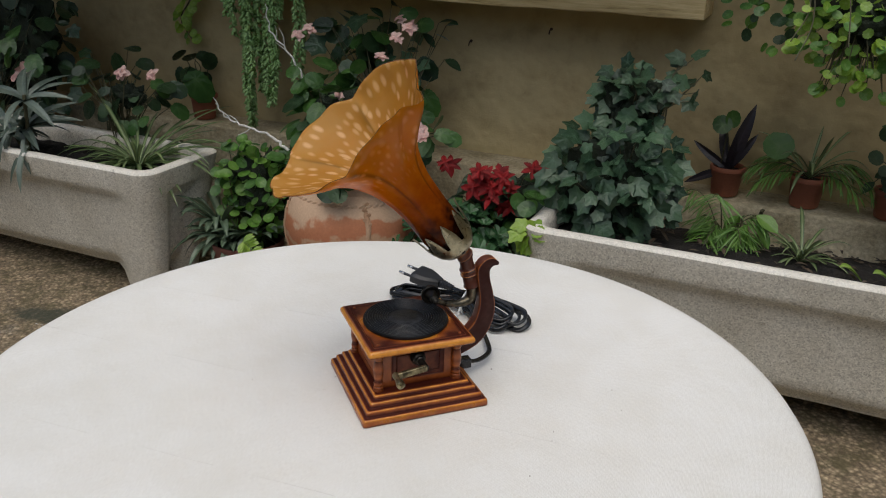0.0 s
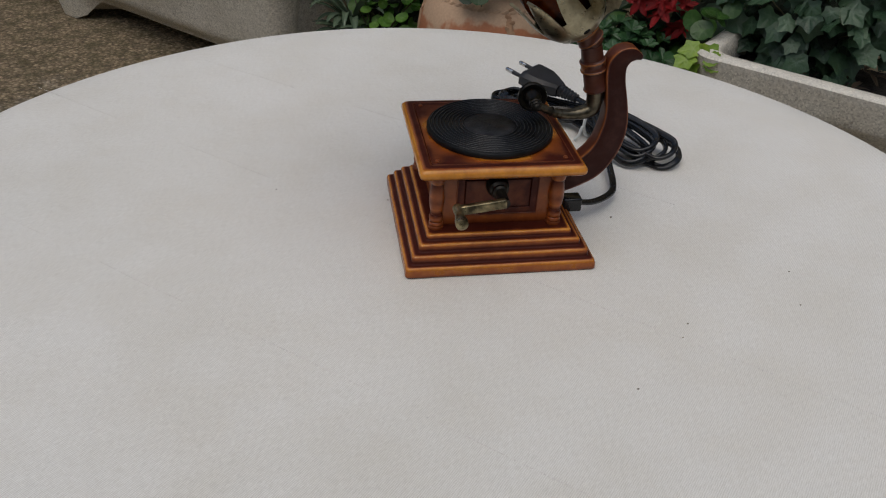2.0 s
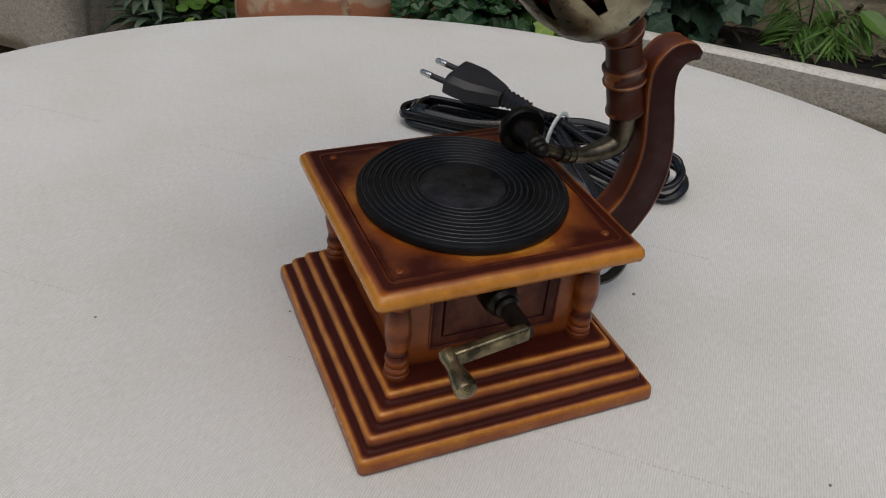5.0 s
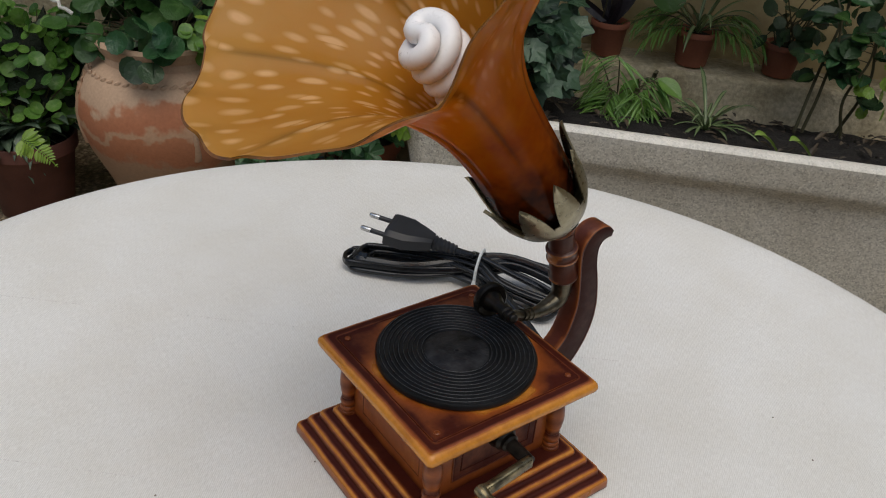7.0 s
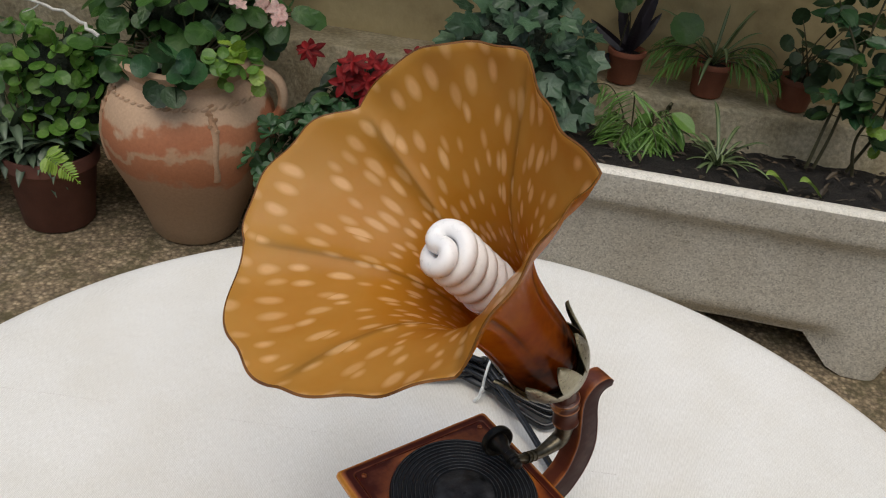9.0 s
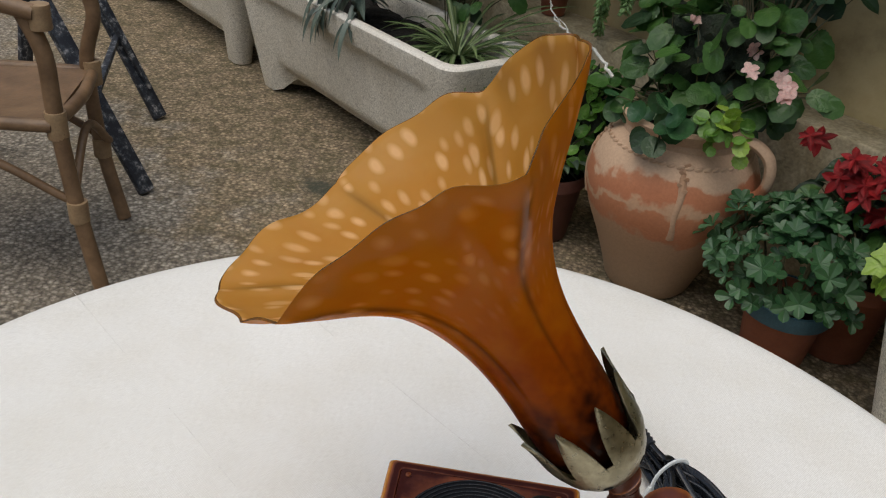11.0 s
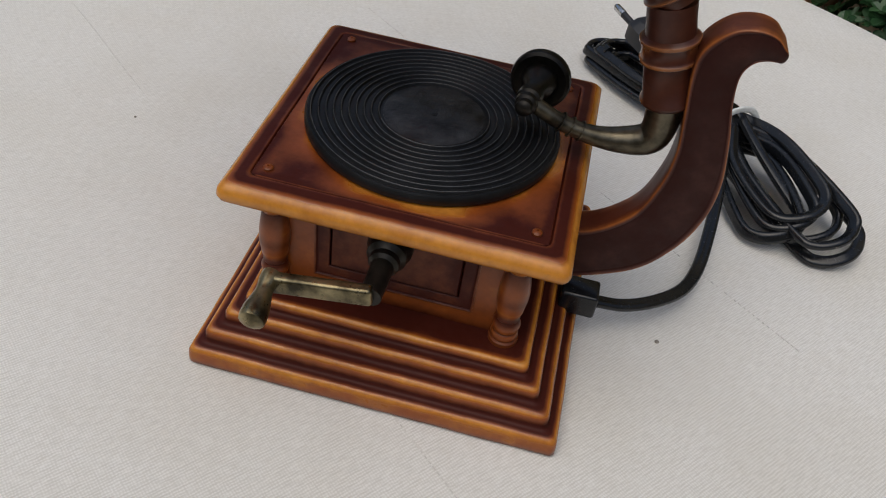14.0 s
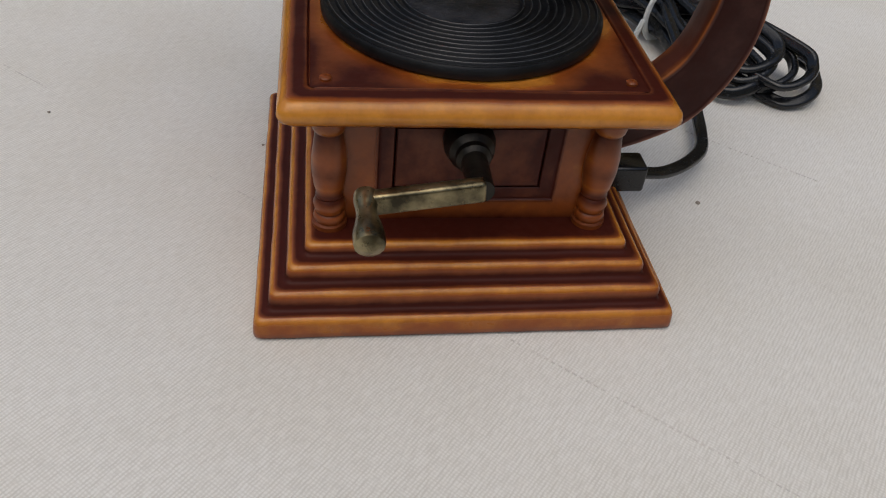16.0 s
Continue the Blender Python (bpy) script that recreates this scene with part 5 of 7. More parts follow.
# ---- plants ----
def leaf_mesh(name, material, outline, fold=0.25, droop=0.25, wave=0.0, rows=5):
    """A leaf of length 1 along y, facing z; outline(t) gives its half width, with a paler midrib."""
    b = bmesh.new()
    lay = b.verts.layers.float.new("mid")
    g = []
    for i in range(rows + 1):
        t = i / rows
        w = max(outline(t), 0.004)
        row = []
        for q, s in ((-1, 0.0), (-0.12, 0.35), (0, 0.9), (0.12, 0.35), (1, 0.0)):
            x = q * w
            z = fold * abs(x) - droop * t * t + wave * math.sin(9 * t + 2 * q) * abs(q)
            v = b.verts.new((x, t, z))
            v[lay] = s
            row.append(v)
        g.append(row)
    for i in range(rows):
        for k in range(4):
            b.faces.new((g[i][k], g[i][k + 1], g[i + 1][k + 1], g[i + 1][k]))
    return mesh_of(name, b, material, True, 80)


def lobed_mesh(name, material, lobes, cup=0.15, droop=0.3, quilt=0.016):
    """A broad lobed leaf: (degrees from its axis, reach, vein 0 to 1) round the stalk, with sunk pale veins."""
    b = bmesh.new()
    lay = b.verts.layers.float.new("mid")
    c = b.verts.new((0, 0.25, 0))
    c[lay] = 0.8
    rings = [[], [], []]
    for a, r, vein in lobes:
        for ring, f in zip(rings, (0.38, 0.74, 1.0)):
            x, y = r * f * math.sin(radians(a)), 0.25 + r * f * math.cos(radians(a))
            puff = quilt * (1 - 2 * vein) * (1.0 if f < 1 else 0.3)
            v = b.verts.new((x, y, cup * (r * f) ** 2 - droop * max(y, 0) ** 2 + puff))
            v[lay] = vein * (0.30, 0.16, 0.02)[rings.index(ring)]
            ring.append(v)
    n = len(lobes)
    for k in range(n):
        h = (k + 1) % n
        b.faces.new((c, rings[0][k], rings[0][h]))
        for p, q in zip(rings, rings[1:]):
            b.faces.new((p[k], q[k], q[h], p[h]))
    return mesh_of(name, b, material, True, 80)


def heart_lobes(long=0.78, wide=0.5, teeth=0.04, n=25, skew=0.0):
    """A toothed heart-shaped outline."""
    out = []
    for k in range(n):
        a = -168 + 336 * k / (n - 1)
        w = math.cos(radians(a)) * 0.5 + 0.5
        r = wide + (long - wide) * w ** 4 - 0.10 * (1 - w) ** 6 + skew * math.sin(radians(a)) * 0.08
        out.append((a, r + (teeth if k % 2 else -teeth), 1.0 if k % 4 == 0 else 0.0))
    return out


def oval(w, p=1.0):
    return lambda t: w * math.sin(math.pi * min(max(t, 0.0), 1.0) ** p) ** 0.8 + 0.004


ROUND_LOBES = [(-165 + 15 * k, 0.5 + (0.012 if k % 2 else -0.010), 1.0 if k % 4 == 3 else 0.0) for k in range(23)]
SCALLOP_LOBES = [(a, r + (0.022 if k % 2 else -0.018), v) for k, (a, r, v) in enumerate(ROUND_LOBES)]
IVY_LOBES = [(sg * a, r, v) for sg, half in ((-1, ((172, 0.30, 0), (150, 0.44, 0), (124, 0.54, 1), (98, 0.44, 0), (80, 0.50, 0), (62, 0.64, 1), (44, 0.50, 0), (24, 0.54, 0), (9, 0.68, 0))), (1, ((9, 0.68, 0), (24, 0.54, 0), (44, 0.50, 0), (62, 0.64, 1), (80, 0.50, 0), (98, 0.44, 0), (124, 0.54, 1), (150, 0.44, 0), (172, 0.30, 0)))) for a, r, v in half]
IVY_LOBES.insert(9, (0, 0.76, 1))
BEGONIA_LOBES = heart_lobes(0.95, 0.42, 0.022, 27, 1.0)
ivy_leaf = lobed_mesh("leaf", IVY, IVY_LOBES)
ivy_bright = lobed_mesh("leaf", LIME, IVY_LOBES)
round_bright = lobed_mesh("leaf", BRIGHT, ROUND_LOBES, 0.40, 0.15, 0.009)
round_green = lobed_mesh("leaf", GREEN, ROUND_LOBES, 0.35, 0.15, 0.009)
round_jade = lobed_mesh("leaf", JADE, ROUND_LOBES, 0.50, 0.1, 0.006)
round_deep = lobed_mesh("leaf", DEEP, ROUND_LOBES, 0.3, 0.2, 0.008)
round_lime = lobed_mesh("leaf", LIME, SCALLOP_LOBES, 0.30, 0.15, 0.014)
begonia_leaf = lobed_mesh("leaf", GREEN, BEGONIA_LOBES, 0.1, 0.3)
begonia_deep = lobed_mesh("leaf", DEEP, BEGONIA_LOBES, 0.1, 0.3)
oval_green = leaf_mesh("leaf", GREEN, oval(0.26))
oval_bright = leaf_mesh("leaf", BRIGHT, oval(0.28))
oval_deep = leaf_mesh("leaf", DEEP, oval(0.3))
red_bract = leaf_mesh("bract", RED, oval(0.24), 0.3, 0.3, 0.02)
petal = leaf_mesh("petal", PINK, lambda t: 0.40 * math.sqrt(max(0.0, 1 - (1.75 * t - 0.75) ** 2)), 0.2, 0.3, 0.0, 6)
strap_grey = leaf_mesh("leaf", GREYLEAF, lambda t: 0.105 * (1 - t ** 3) * (0.6 + 0.8 * t), 0.5, 0.55, 0.0, 8)
strap_purple = leaf_mesh("leaf", PURPLE, lambda t: 0.10 * math.sin(math.pi * (0.12 + 0.88 * t)) ** 0.7, 0.5, 0.15, 0.01, 7)
leaflet = leaf_mesh("leaflet", BRIGHT, oval(0.036), 0.4, 0.35, 0.0, 4)
leaflet_pale = leaf_mesh("leaflet", BRIGHT, oval(0.040), 0.4, 0.35, 0.0, 4)


def place_leaf(me, parent, p, out, up, size, roll=0.0, name="leaf"):
    """out: the way the blade points; up: the way its face looks."""
    y = Vector(out).normalized()
    z = Vector(up) - y * Vector(up).dot(y)
    z = z.normalized() if z.length > 1e-4 else y.orthogonal().normalized()
    x = y.cross(z)
    m = Matrix((x, y, z)).transposed().to_4x4()
    m.translation = p
    ob = new(name, me)
    ob.parent = parent
    ob.matrix_basis = m @ Matrix.Rotation(roll, 4, "Y") @ Matrix.Diagonal((size, size, size, 1))
    return ob


FRONT = (-INTO * 0.8 + Vector((0, 0, 0.75))).normalized()


def bush(parent, meshes, n, centre, radii, size, rnd, droop=0.3, face=FRONT, hollow=0.35, root=None, stem_mat=None, name="leaf", core=0.0):
    """Leaves set about an uneven clump, facing the light, with stalks from the root."""
    c = Vector(centre)
    tips = []
    for i in range(n):
        while True:
            q = Vector((rnd.uniform(-1, 1), rnd.uniform(-1, 1), rnd.uniform(-1, 1)))
            if hollow < q.length < 1 + 0.18 * rnd.random():
                break
        q *= 1 + 0.18 * noise.noise(q * 2.3 + c * 5)
        p = c + ALONG * q.x * radii[0] + INTO * q.y * radii[1] + Vector((0, 0, q.z * radii[2]))
        out = ALONG * q.x + INTO * (q.y * 0.6 - 0.25) + Vector((0, 0, q.z * 0.5 - droop)) + 0.5 * Vector((rnd.uniform(-1, 1), rnd.uniform(-1, 1), rnd.uniform(-1, 1)))
        up = face + 0.75 * Vector((rnd.uniform(-1, 1), rnd.uniform(-1, 1), rnd.uniform(-0.5, 1)))
        place_leaf(rnd.choice(meshes), parent, p, out, up, rnd.uniform(*size), rnd.uniform(-0.3, 0.3), name)
        tips.append(p)
    # near-black lump filling the clump: shade between leaves as solid colour
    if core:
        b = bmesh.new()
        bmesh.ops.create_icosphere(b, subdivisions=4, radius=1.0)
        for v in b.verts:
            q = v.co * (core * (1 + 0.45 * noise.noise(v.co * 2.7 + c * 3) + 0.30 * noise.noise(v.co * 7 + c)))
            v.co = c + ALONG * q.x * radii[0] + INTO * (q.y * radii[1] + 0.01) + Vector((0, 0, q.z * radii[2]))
        part("gap_shade_core", b, GAP_SHADE, parent)["kind"] = "stuff"
    if root is not None:
        b = bmesh.new()
        for p in tips[::max(1, len(tips) // 45)]:
            mid = (Vector(root) * 0.5 + p * 0.5) + Vector((rnd.uniform(-1, 1), rnd.uniform(-1, 1), 1.2)) * 0.02
            sweep(b, glide([Vector(root) + Vector((rnd.uniform(-0.03, 0.03), rnd.uniform(-0.03, 0.03), 0)), mid, p], 4), [0.0026 - 0.00018 * i for i in range(9)], 5, 1.0, False)
        part("stalk_tangle", b, stem_mat or BARK, parent)["kind"] = "stuff"
    return tips


def strap_leaf(b, base, way, length, width, rise, fall, rnd, steps=9):
    """An arching ribbon with a centre fold, joined into the bmesh b."""
    lay = b.verts.layers.float.get("mid") or b.verts.layers.float.new("mid")
    way = Vector(way).normalized()
    side = way.cross(Vector((0, 0, 1))).normalized()
    rows = []
    for i in range(steps + 1):
        t = i / steps
        p = Vector(base) + way * length * t * (1 - 0.25 * t * fall) + Vector((0, 0, length * (rise * t - fall * t * t)))
        w = width * (0.5 + 1.1 * t) * (1 - t ** 4) if t < 1 else 0.0006
        w = max(min(w, width), 0.0005)
        row = []
        for q, s in ((-1, 0.0), (-0.35, 0.75), (0, 0.9), (0.35, 0.75), (1, 0.0)):
            v = b.verts.new(p + side * w * q + Vector((0, 0, 0.5 * w * abs(q))))
            v[lay] = s
            row.append(v)
        rows.append(row)
    for a, c in zip(rows, rows[1:]):
        for k in range(4):
            b.faces.new((a[k], a[k + 1], c[k + 1], c[k]))


def tuft(parent, material, n, base, length, width, rnd, rise=(0.5, 1.3), fall=(0.4, 1.1), spread=2 * math.pi, toward=0.0, name="leaf", short=0.0):
    """A rosette of arching strap leaves, each a part."""
    for i in range(n):
        a = toward + spread * ((i + rnd.random() * 0.8) / n - 0.5)
        b = bmesh.new()
        ahead = max(0.0, -(math.cos(a) + math.sin(a)) * 0.7071)
        strap_leaf(b, Vector(base) + Vector((rnd.uniform(-0.008, 0.008), rnd.uniform(-0.008, 0.008), 0)), (math.cos(a), math.sin(a), 0), rnd.uniform(*length) * (1 - short * ahead), width * rnd.uniform(0.8, 1.2),
                   rnd.uniform(*rise), rnd.uniform(*fall), rnd)
        part(name, b, material, parent, "", True, 80)


def flower(parent, p, size, rnd, me=None, n=4, face=None):
    f = Vector(face) if face is not None else (FRONT + 0.4 * Vector((rnd.uniform(-1, 1), rnd.uniform(-1, 1), rnd.uniform(-1, 1)))).normalized()
    s = f.orthogonal().normalized()
    t = f.cross(s)
    a0 = rnd.random() * 6
    for k in range(n):
        a = a0 + 2 * math.pi * k / n
        place_leaf(me or petal, parent, Vector(p), s * math.cos(a) + t * math.sin(a) + f * 0.25, f, size * rnd.uniform(0.85, 1.1), 0, "petal" if me is None else "bract")


def pot_mesh(r, h, rim=0.18, thick=0.008):
    b = bmesh.new()
    t = r * 0.72
    lathe(b, [(0, 0.001), (t, 0.001), (t + 0.003, 0.004), (r * 0.93, h * (1 - rim)), (r * 0.93 + 0.001, h * (1 - rim) + 0.001), (r + 0.001, h * (1 - rim) + 0.003), (r + 0.002, h - 0.004), (r, h), (r - thick * 0.6, h), (r - thick, h - 0.004), (r - thick * 1.5, h * 0.8), (0, h * 0.8)], 36)
    return b


def pot(parent, r, h, at=(0, 0, 0), material=None, label="terracotta flowerpot"):
    b = pot_mesh(r, h)
    bmesh.ops.translate(b, vec=Vector(at), verts=b.verts)
    p = part("pot", b, material or TERRACOTTA, parent, label)
    b = bmesh.new()
    lathe(b, [(0, h * 0.86), (r * 0.5, h * 0.865), (r * 0.9, h * 0.85), (r * 0.9, h * 0.81)], 20, Matrix.Translation(at))
    part("soil", b, SOIL, p)
    return p


def plant(name, u, v, z, label, category="plant", group=""):
    return thing(name, plan(u, v, z), label, category, group)


def loc(du, dv, z=0.0):
    return plan(du, dv, z)


rnd = random.Random(5)

# weathered oil jar with rope bands and handles
jar = plant("clay_jar", -0.885, 1.44, 0, "large weathered terracotta oil jar with rope bands and handles", "jar")
bm = bmesh.new()
lathe(bm, [(0, 0.002), (0.105, 0.002), (0.112, 0.012), (0.128, 0.06), (0.160, 0.14), (0.192, 0.21), (0.208, 0.265), (0.210, 0.30), (0.203, 0.345), (0.185, 0.385), (0.160, 0.410), (0.142, 0.420), (0.140, 0.435), (0.150, 0.450), (0.154, 0.462),
           (0.148, 0.470), (0.132, 0.466), (0.124, 0.44), (0.120, 0.40), (0, 0.39)], 56, None, lambda r, z, a: r * (1 + 0.008 * math.sin(3 * a + 7 * z)))
part("body", bm, AMPHORA, jar, "banded weathered terracotta body")
bm = bmesh.new()
lathe(bm, [(0, 0.415), (0.1215, 0.415), (0.1215, 0.40), (0, 0.40)], 24)
part("soil", bm, SOIL, jar)


def jar_radius(z):
    return table(z, [(0.06, 0.128), (0.14, 0.160), (0.21, 0.192), (0.265, 0.208), (0.30, 0.210), (0.345, 0.203), (0.385, 0.185), (0.42, 0.145)])


TO_CAM = math.atan2(-0.95, -0.31)
for ang in (TO_CAM + 0.26, TO_CAM - 1.35):
    bm = bmesh.new()
    for k in range(5):
        z = 0.352 + 0.0125 * k
        r = jar_radius(z) + 0.001
        tip = -1 if k % 2 else 1
        lathe(bm, [(0, -0.006), (0.008, -0.005), (0.011, 0.001), (0.008, 0.006), (0, 0.007)], 10, Matrix.Translation((r * math.cos(ang + tip * 0.022), r * math.sin(ang + tip * 0.022), z)) @ Matrix.Rotation(ang, 4, "Z") @ Matrix.Rotation(tip * 0.5, 4, "X") @ Matrix.Diagonal((0.30, 0.95, 0.8, 1)))
    zs = [0.228 + 0.0165 * k for k in range(11)]
    sweep(bm, [((jar_radius(z) - 0.0068) * math.cos(ang + 0.012 * math.sin(60 * z)), (jar_radius(z) - 0.0068) * math.sin(ang + 0.012 * math.sin(60 * z)), z) for z in zs], [0.0115, 0.0105, 0.0092, 0.0090, 0.0095, 0.0100, 0.0098, 0.0105, 0.0105, 0.0095, 0.007], 10)
    part("rope_band", bm, CLAY_SLIP, jar, "pinched pale clay rope band")
bm = bmesh.new()
for k in range(52):
    a = 2 * math.pi * k / 52
    r = jar_radius(0.398) + 0.001
    lathe(bm, [(0, -0.005), (0.007, -0.004), (0.009, 0.0), (0.007, 0.004), (0, 0.006)], 8, Matrix.Translation((r * math.cos(a), r * math.sin(a), 0.398)) @ Matrix.Rotation(a, 4, "Z") @ Matrix.Rotation(0.5, 4, "X") @ Matrix.Diagonal((0.6, 1.25, 0.9, 1)))
part("shoulder_rope", bm, AMPHORA, jar, "pinched clay rope round the shoulder")
for ang in (TO_CAM + 1.25, TO_CAM - 1.9):
    bm = bmesh.new()
    c, s = math.cos(ang), math.sin(ang)
    sweep(bm, glide([(0.140 * c, 0.140 * s, 0.440), (0.175 * c, 0.175 * s, 0.452), (0.218 * c, 0.218 * s, 0.430), (0.232 * c, 0.232 * s, 0.385), (0.222 * c, 0.222 * s, 0.345), (0.200 * c, 0.200 * s, 0.325)], 5), 0.018, 12, 0.7)
    part("handle", bm, AMPHORA, jar, "looped clay handle")

pl = plant("begonia", -0.885, 1.44, 0.41, "leafy begonia with pink flowers growing in the oil jar", "plant")
bush(pl, [begonia_leaf, begonia_deep, begonia_leaf, oval_green, round_green, begonia_leaf], 250, loc(-0.02, 0.08, 0.17), (0.21, 0.13, 0.17), (0.032, 0.060), rnd, 0.3, FRONT, 0.2, (0, 0, 0), core=0.65)
bush(pl, [round_jade], 9, loc(0.040, -0.150, 0.104), (0.065, 0.03, 0.03), (0.050, 0.070), rnd, 0.2, FRONT, 0.0)
bush(pl, [round_green, round_jade, round_green], 26, loc(-0.12, -0.08, 0.060), (0.085, 0.06, 0.035), (0.035, 0.055), rnd, 0.4, FRONT, 0.0, loc(-0.03, 0, 0.0))
bush(pl, [round_deep], 4, loc(0.050, -0.180, 0.045), (0.03, 0.015, 0.015), (0.05, 0.065), rnd, 0.9, FRONT, 0.0)
bush(pl, [round_lime, round_bright], 38, loc(0.175, -0.10, 0.092), (0.06, 0.035, 0.05), (0.022, 0.038), rnd, 0.3, FRONT, 0.0)
bush(pl, [begonia_deep, oval_deep, ivy_leaf, begonia_leaf], 60, loc(-0.10, 0.40, 0.36), (0.22, 0.06, 0.15), (0.045, 0.08), rnd, 0.3, FRONT, 0.1, loc(0, 0.25, 0.05))
for du, dv, z in ((0.244, -0.045, 0.216), (0.250, -0.055, 0.200), (0.154, -0.05, 0.221), (0.178, 0.06, 0.20), (0.09, 0.05, 0.235), (0.186, 0.055, 0.185), (-0.06, 0.02, 0.27), (-0.02, 0.34, 0.46), (0.02, 0.35, 0.44), (-0.221, 0.06, 0.425), (-0.181, 0.06, 0.448), (0.111, 0.06, 0.444), (0.147, 0.06, 0.474), (0.061, 0.06, 0.387), (0.170, 0.05, 0.19)):
    flower(pl, loc(du, dv, z), 0.020, rnd)
    flower(pl, loc(du + 0.012, dv, z - 0.008), 0.016, rnd)
bush(pl, [begonia_leaf], 6, loc(0.23, 0.06, 0.175), (0.04, 0.03, 0.03), (0.04, 0.055), rnd, 0.2, FRONT, 0.0, loc(0.1, 0.0, 0.08))

# pot of strap-leaved plant with small round-leaved creeper
pl = plant("potted_plant", -1.225, 1.355, 0, "brown clay pot of dull green strap leaves and round-leaved creeper", "plant")
pot(pl, 0.116, 0.205, material=BROWN_POT, label="dark brown clay flowerpot")
for k, (du, dv, z) in enumerate(((-0.08, -0.03, 0.195), (-0.02, -0.05, 0.20), (0.04, 0.0, 0.21))):
    tuft(pl, DULL_STRAP, 24, loc(du, dv, z), (0.11, 0.20), 0.011, rnd, (0.3, 1.1), (0.4, 0.9))
tuft(pl, DULL_STRAP, 30, loc(-0.10, 0.0, 0.22), (0.14, 0.22), 0.011, rnd, (0.7, 1.4), (0.5, 1.0))
bush(pl, [round_bright, round_green, round_bright], 330, loc(0.04, 0.03, 0.36), (0.14, 0.10, 0.16), (0.022, 0.040), rnd, 0.3, FRONT, 0.2, (0, 0, 0.16), core=0.68)
lime_leaflet = leaf_mesh("leaflet", LIME, oval(0.20), 0.3, 0.2, 0.0, 4)
stalk = [loc(0.100, -0.150, 0.262), loc(0.130, -0.158, 0.254), loc(0.160, -0.162, 0.238), loc(0.186, -0.163, 0.214)]
line = glide([loc(0.03, -0.06, 0.20)] + stalk, 5)
bm = bmesh.new()
sweep(bm, line, 0.0012, 5)
part("fern_stalk", bm, LIME, pl)
for k in range(13):
    t = k / 12
    i = 5 + int(t * 14)
    q, d = line[i], (line[i + 1] - line[i]).normalized()
    for sd in (-1, 1):
        place_leaf(lime_leaflet, pl, q, FRONT.cross(d) * sd + d * 0.45, FRONT, 0.034 * (1 - t) ** 0.7 + 0.006, 0, "leaflet")

# blue-rimmed pot of fleshy rosettes
pl = plant("potted_succulent", -0.50, 1.43, 0, "blue-rimmed terracotta pot of grey-green fleshy rosettes", "plant")
p = pot(pl, 0.095, 0.17)
bm = bmesh.new()
lathe(bm, [(0.0995, 0.135), (0.1005, 0.137), (0.1020, 0.166), (0.1005, 0.172), (0.094, 0.173), (0.092, 0.168)], 36)
part("painted_rim", bm, BLUE_GLAZE, p, "blue painted pot rim")
c0 = loc(-0.02, 0.0, 0.25)
spoon = leaf_mesh("leaf", JADE, lambda t: 0.31 * math.sin(math.pi * min(t, 1.0) ** 1.6) ** 0.62 + 0.02, 0.45, -0.12, 0.0, 7)
for k in range(185):
    a, e = rnd.uniform(0, 6.28), rnd.uniform(-0.35, 1.45)
    d = Vector((math.cos(a) * math.cos(e), math.sin(a) * math.cos(e), math.sin(e)))
    q = c0 + Vector((d.x * 0.19, d.y * 0.18, d.z * 0.14)) * rnd.uniform(0.55, 1.08)
    face = (d + Vector((0, 0, 0.5)) + FRONT * 0.4 + 0.3 * Vector((rnd.uniform(-1, 1), rnd.uniform(-1, 1), 0))).normalized()
    flower(pl, q, rnd.uniform(0.022, 0.038), rnd, spoon, rnd.choice((4, 5, 5, 6)), face)
bm = bmesh.new()
for k in range(26):
    a = rnd.uniform(0, 6.28)
    q = c0 + Vector((math.cos(a) * 0.14, math.sin(a) * 0.13, rnd.uniform(-0.04, 0.10)))
    sweep(bm, glide([(rnd.uniform(-0.03, 0.03), rnd.uniform(-0.03, 0.03), 0.14), (q * 0.6).to_tuple()[:2] + (0.2,), q], 4), 0.003, 5, 1.0, False)
part("stalk_tangle", bm, BARK, pl)["kind"] = "stuff"

# poinsettia
pl = plant("poinsettia", -0.44, 1.60, 0, "red poinsettia in a terracotta pot against the wall", "plant")
pot(pl, 0.10, 0.22)
bush(pl, [oval_deep, oval_green], 70, loc(0.02, 0.0, 0.38), (0.17, 0.10, 0.11), (0.05, 0.08), rnd, 0.4, FRONT, 0.2, (0, 0, 0.2), core=0.7)
for k in range(21):
    du = rnd.uniform(-0.17, 0.06)
    z = 0.435 + 0.085 * rnd.random() - 0.3 * max(0, abs(du + 0.05) - 0.08)
    if k > 14:
        du, z = rnd.uniform(0.06, 0.16), rnd.uniform(0.46, 0.51)
    if k in (3, 4):
        du, z = rnd.uniform(-0.02, 0.05), rnd.uniform(0.375, 0.40)
    q = loc(du, rnd.uniform(-0.16, -0.04) + (0.10 if k > 14 else 0), z)
    flower(pl, q, rnd.uniform(0.028, 0.044), rnd, red_bract, 6)
    flower(pl, q + FRONT * 0.010, rnd.uniform(0.018, 0.027), rnd, red_bract, 4)

# ivy in the trough
pl = plant("ivy", -0.10, 1.52, 0.37, "dense dark green ivy trailing over the stone planter", "plant")
bush(pl, [ivy_leaf], 390, loc(-0.01, -0.03, 0.15), (0.17, 0.12, 0.17), (0.030, 0.054), rnd, 0.55, FRONT, 0.3, (0, 0, 0.0), core=0.72)
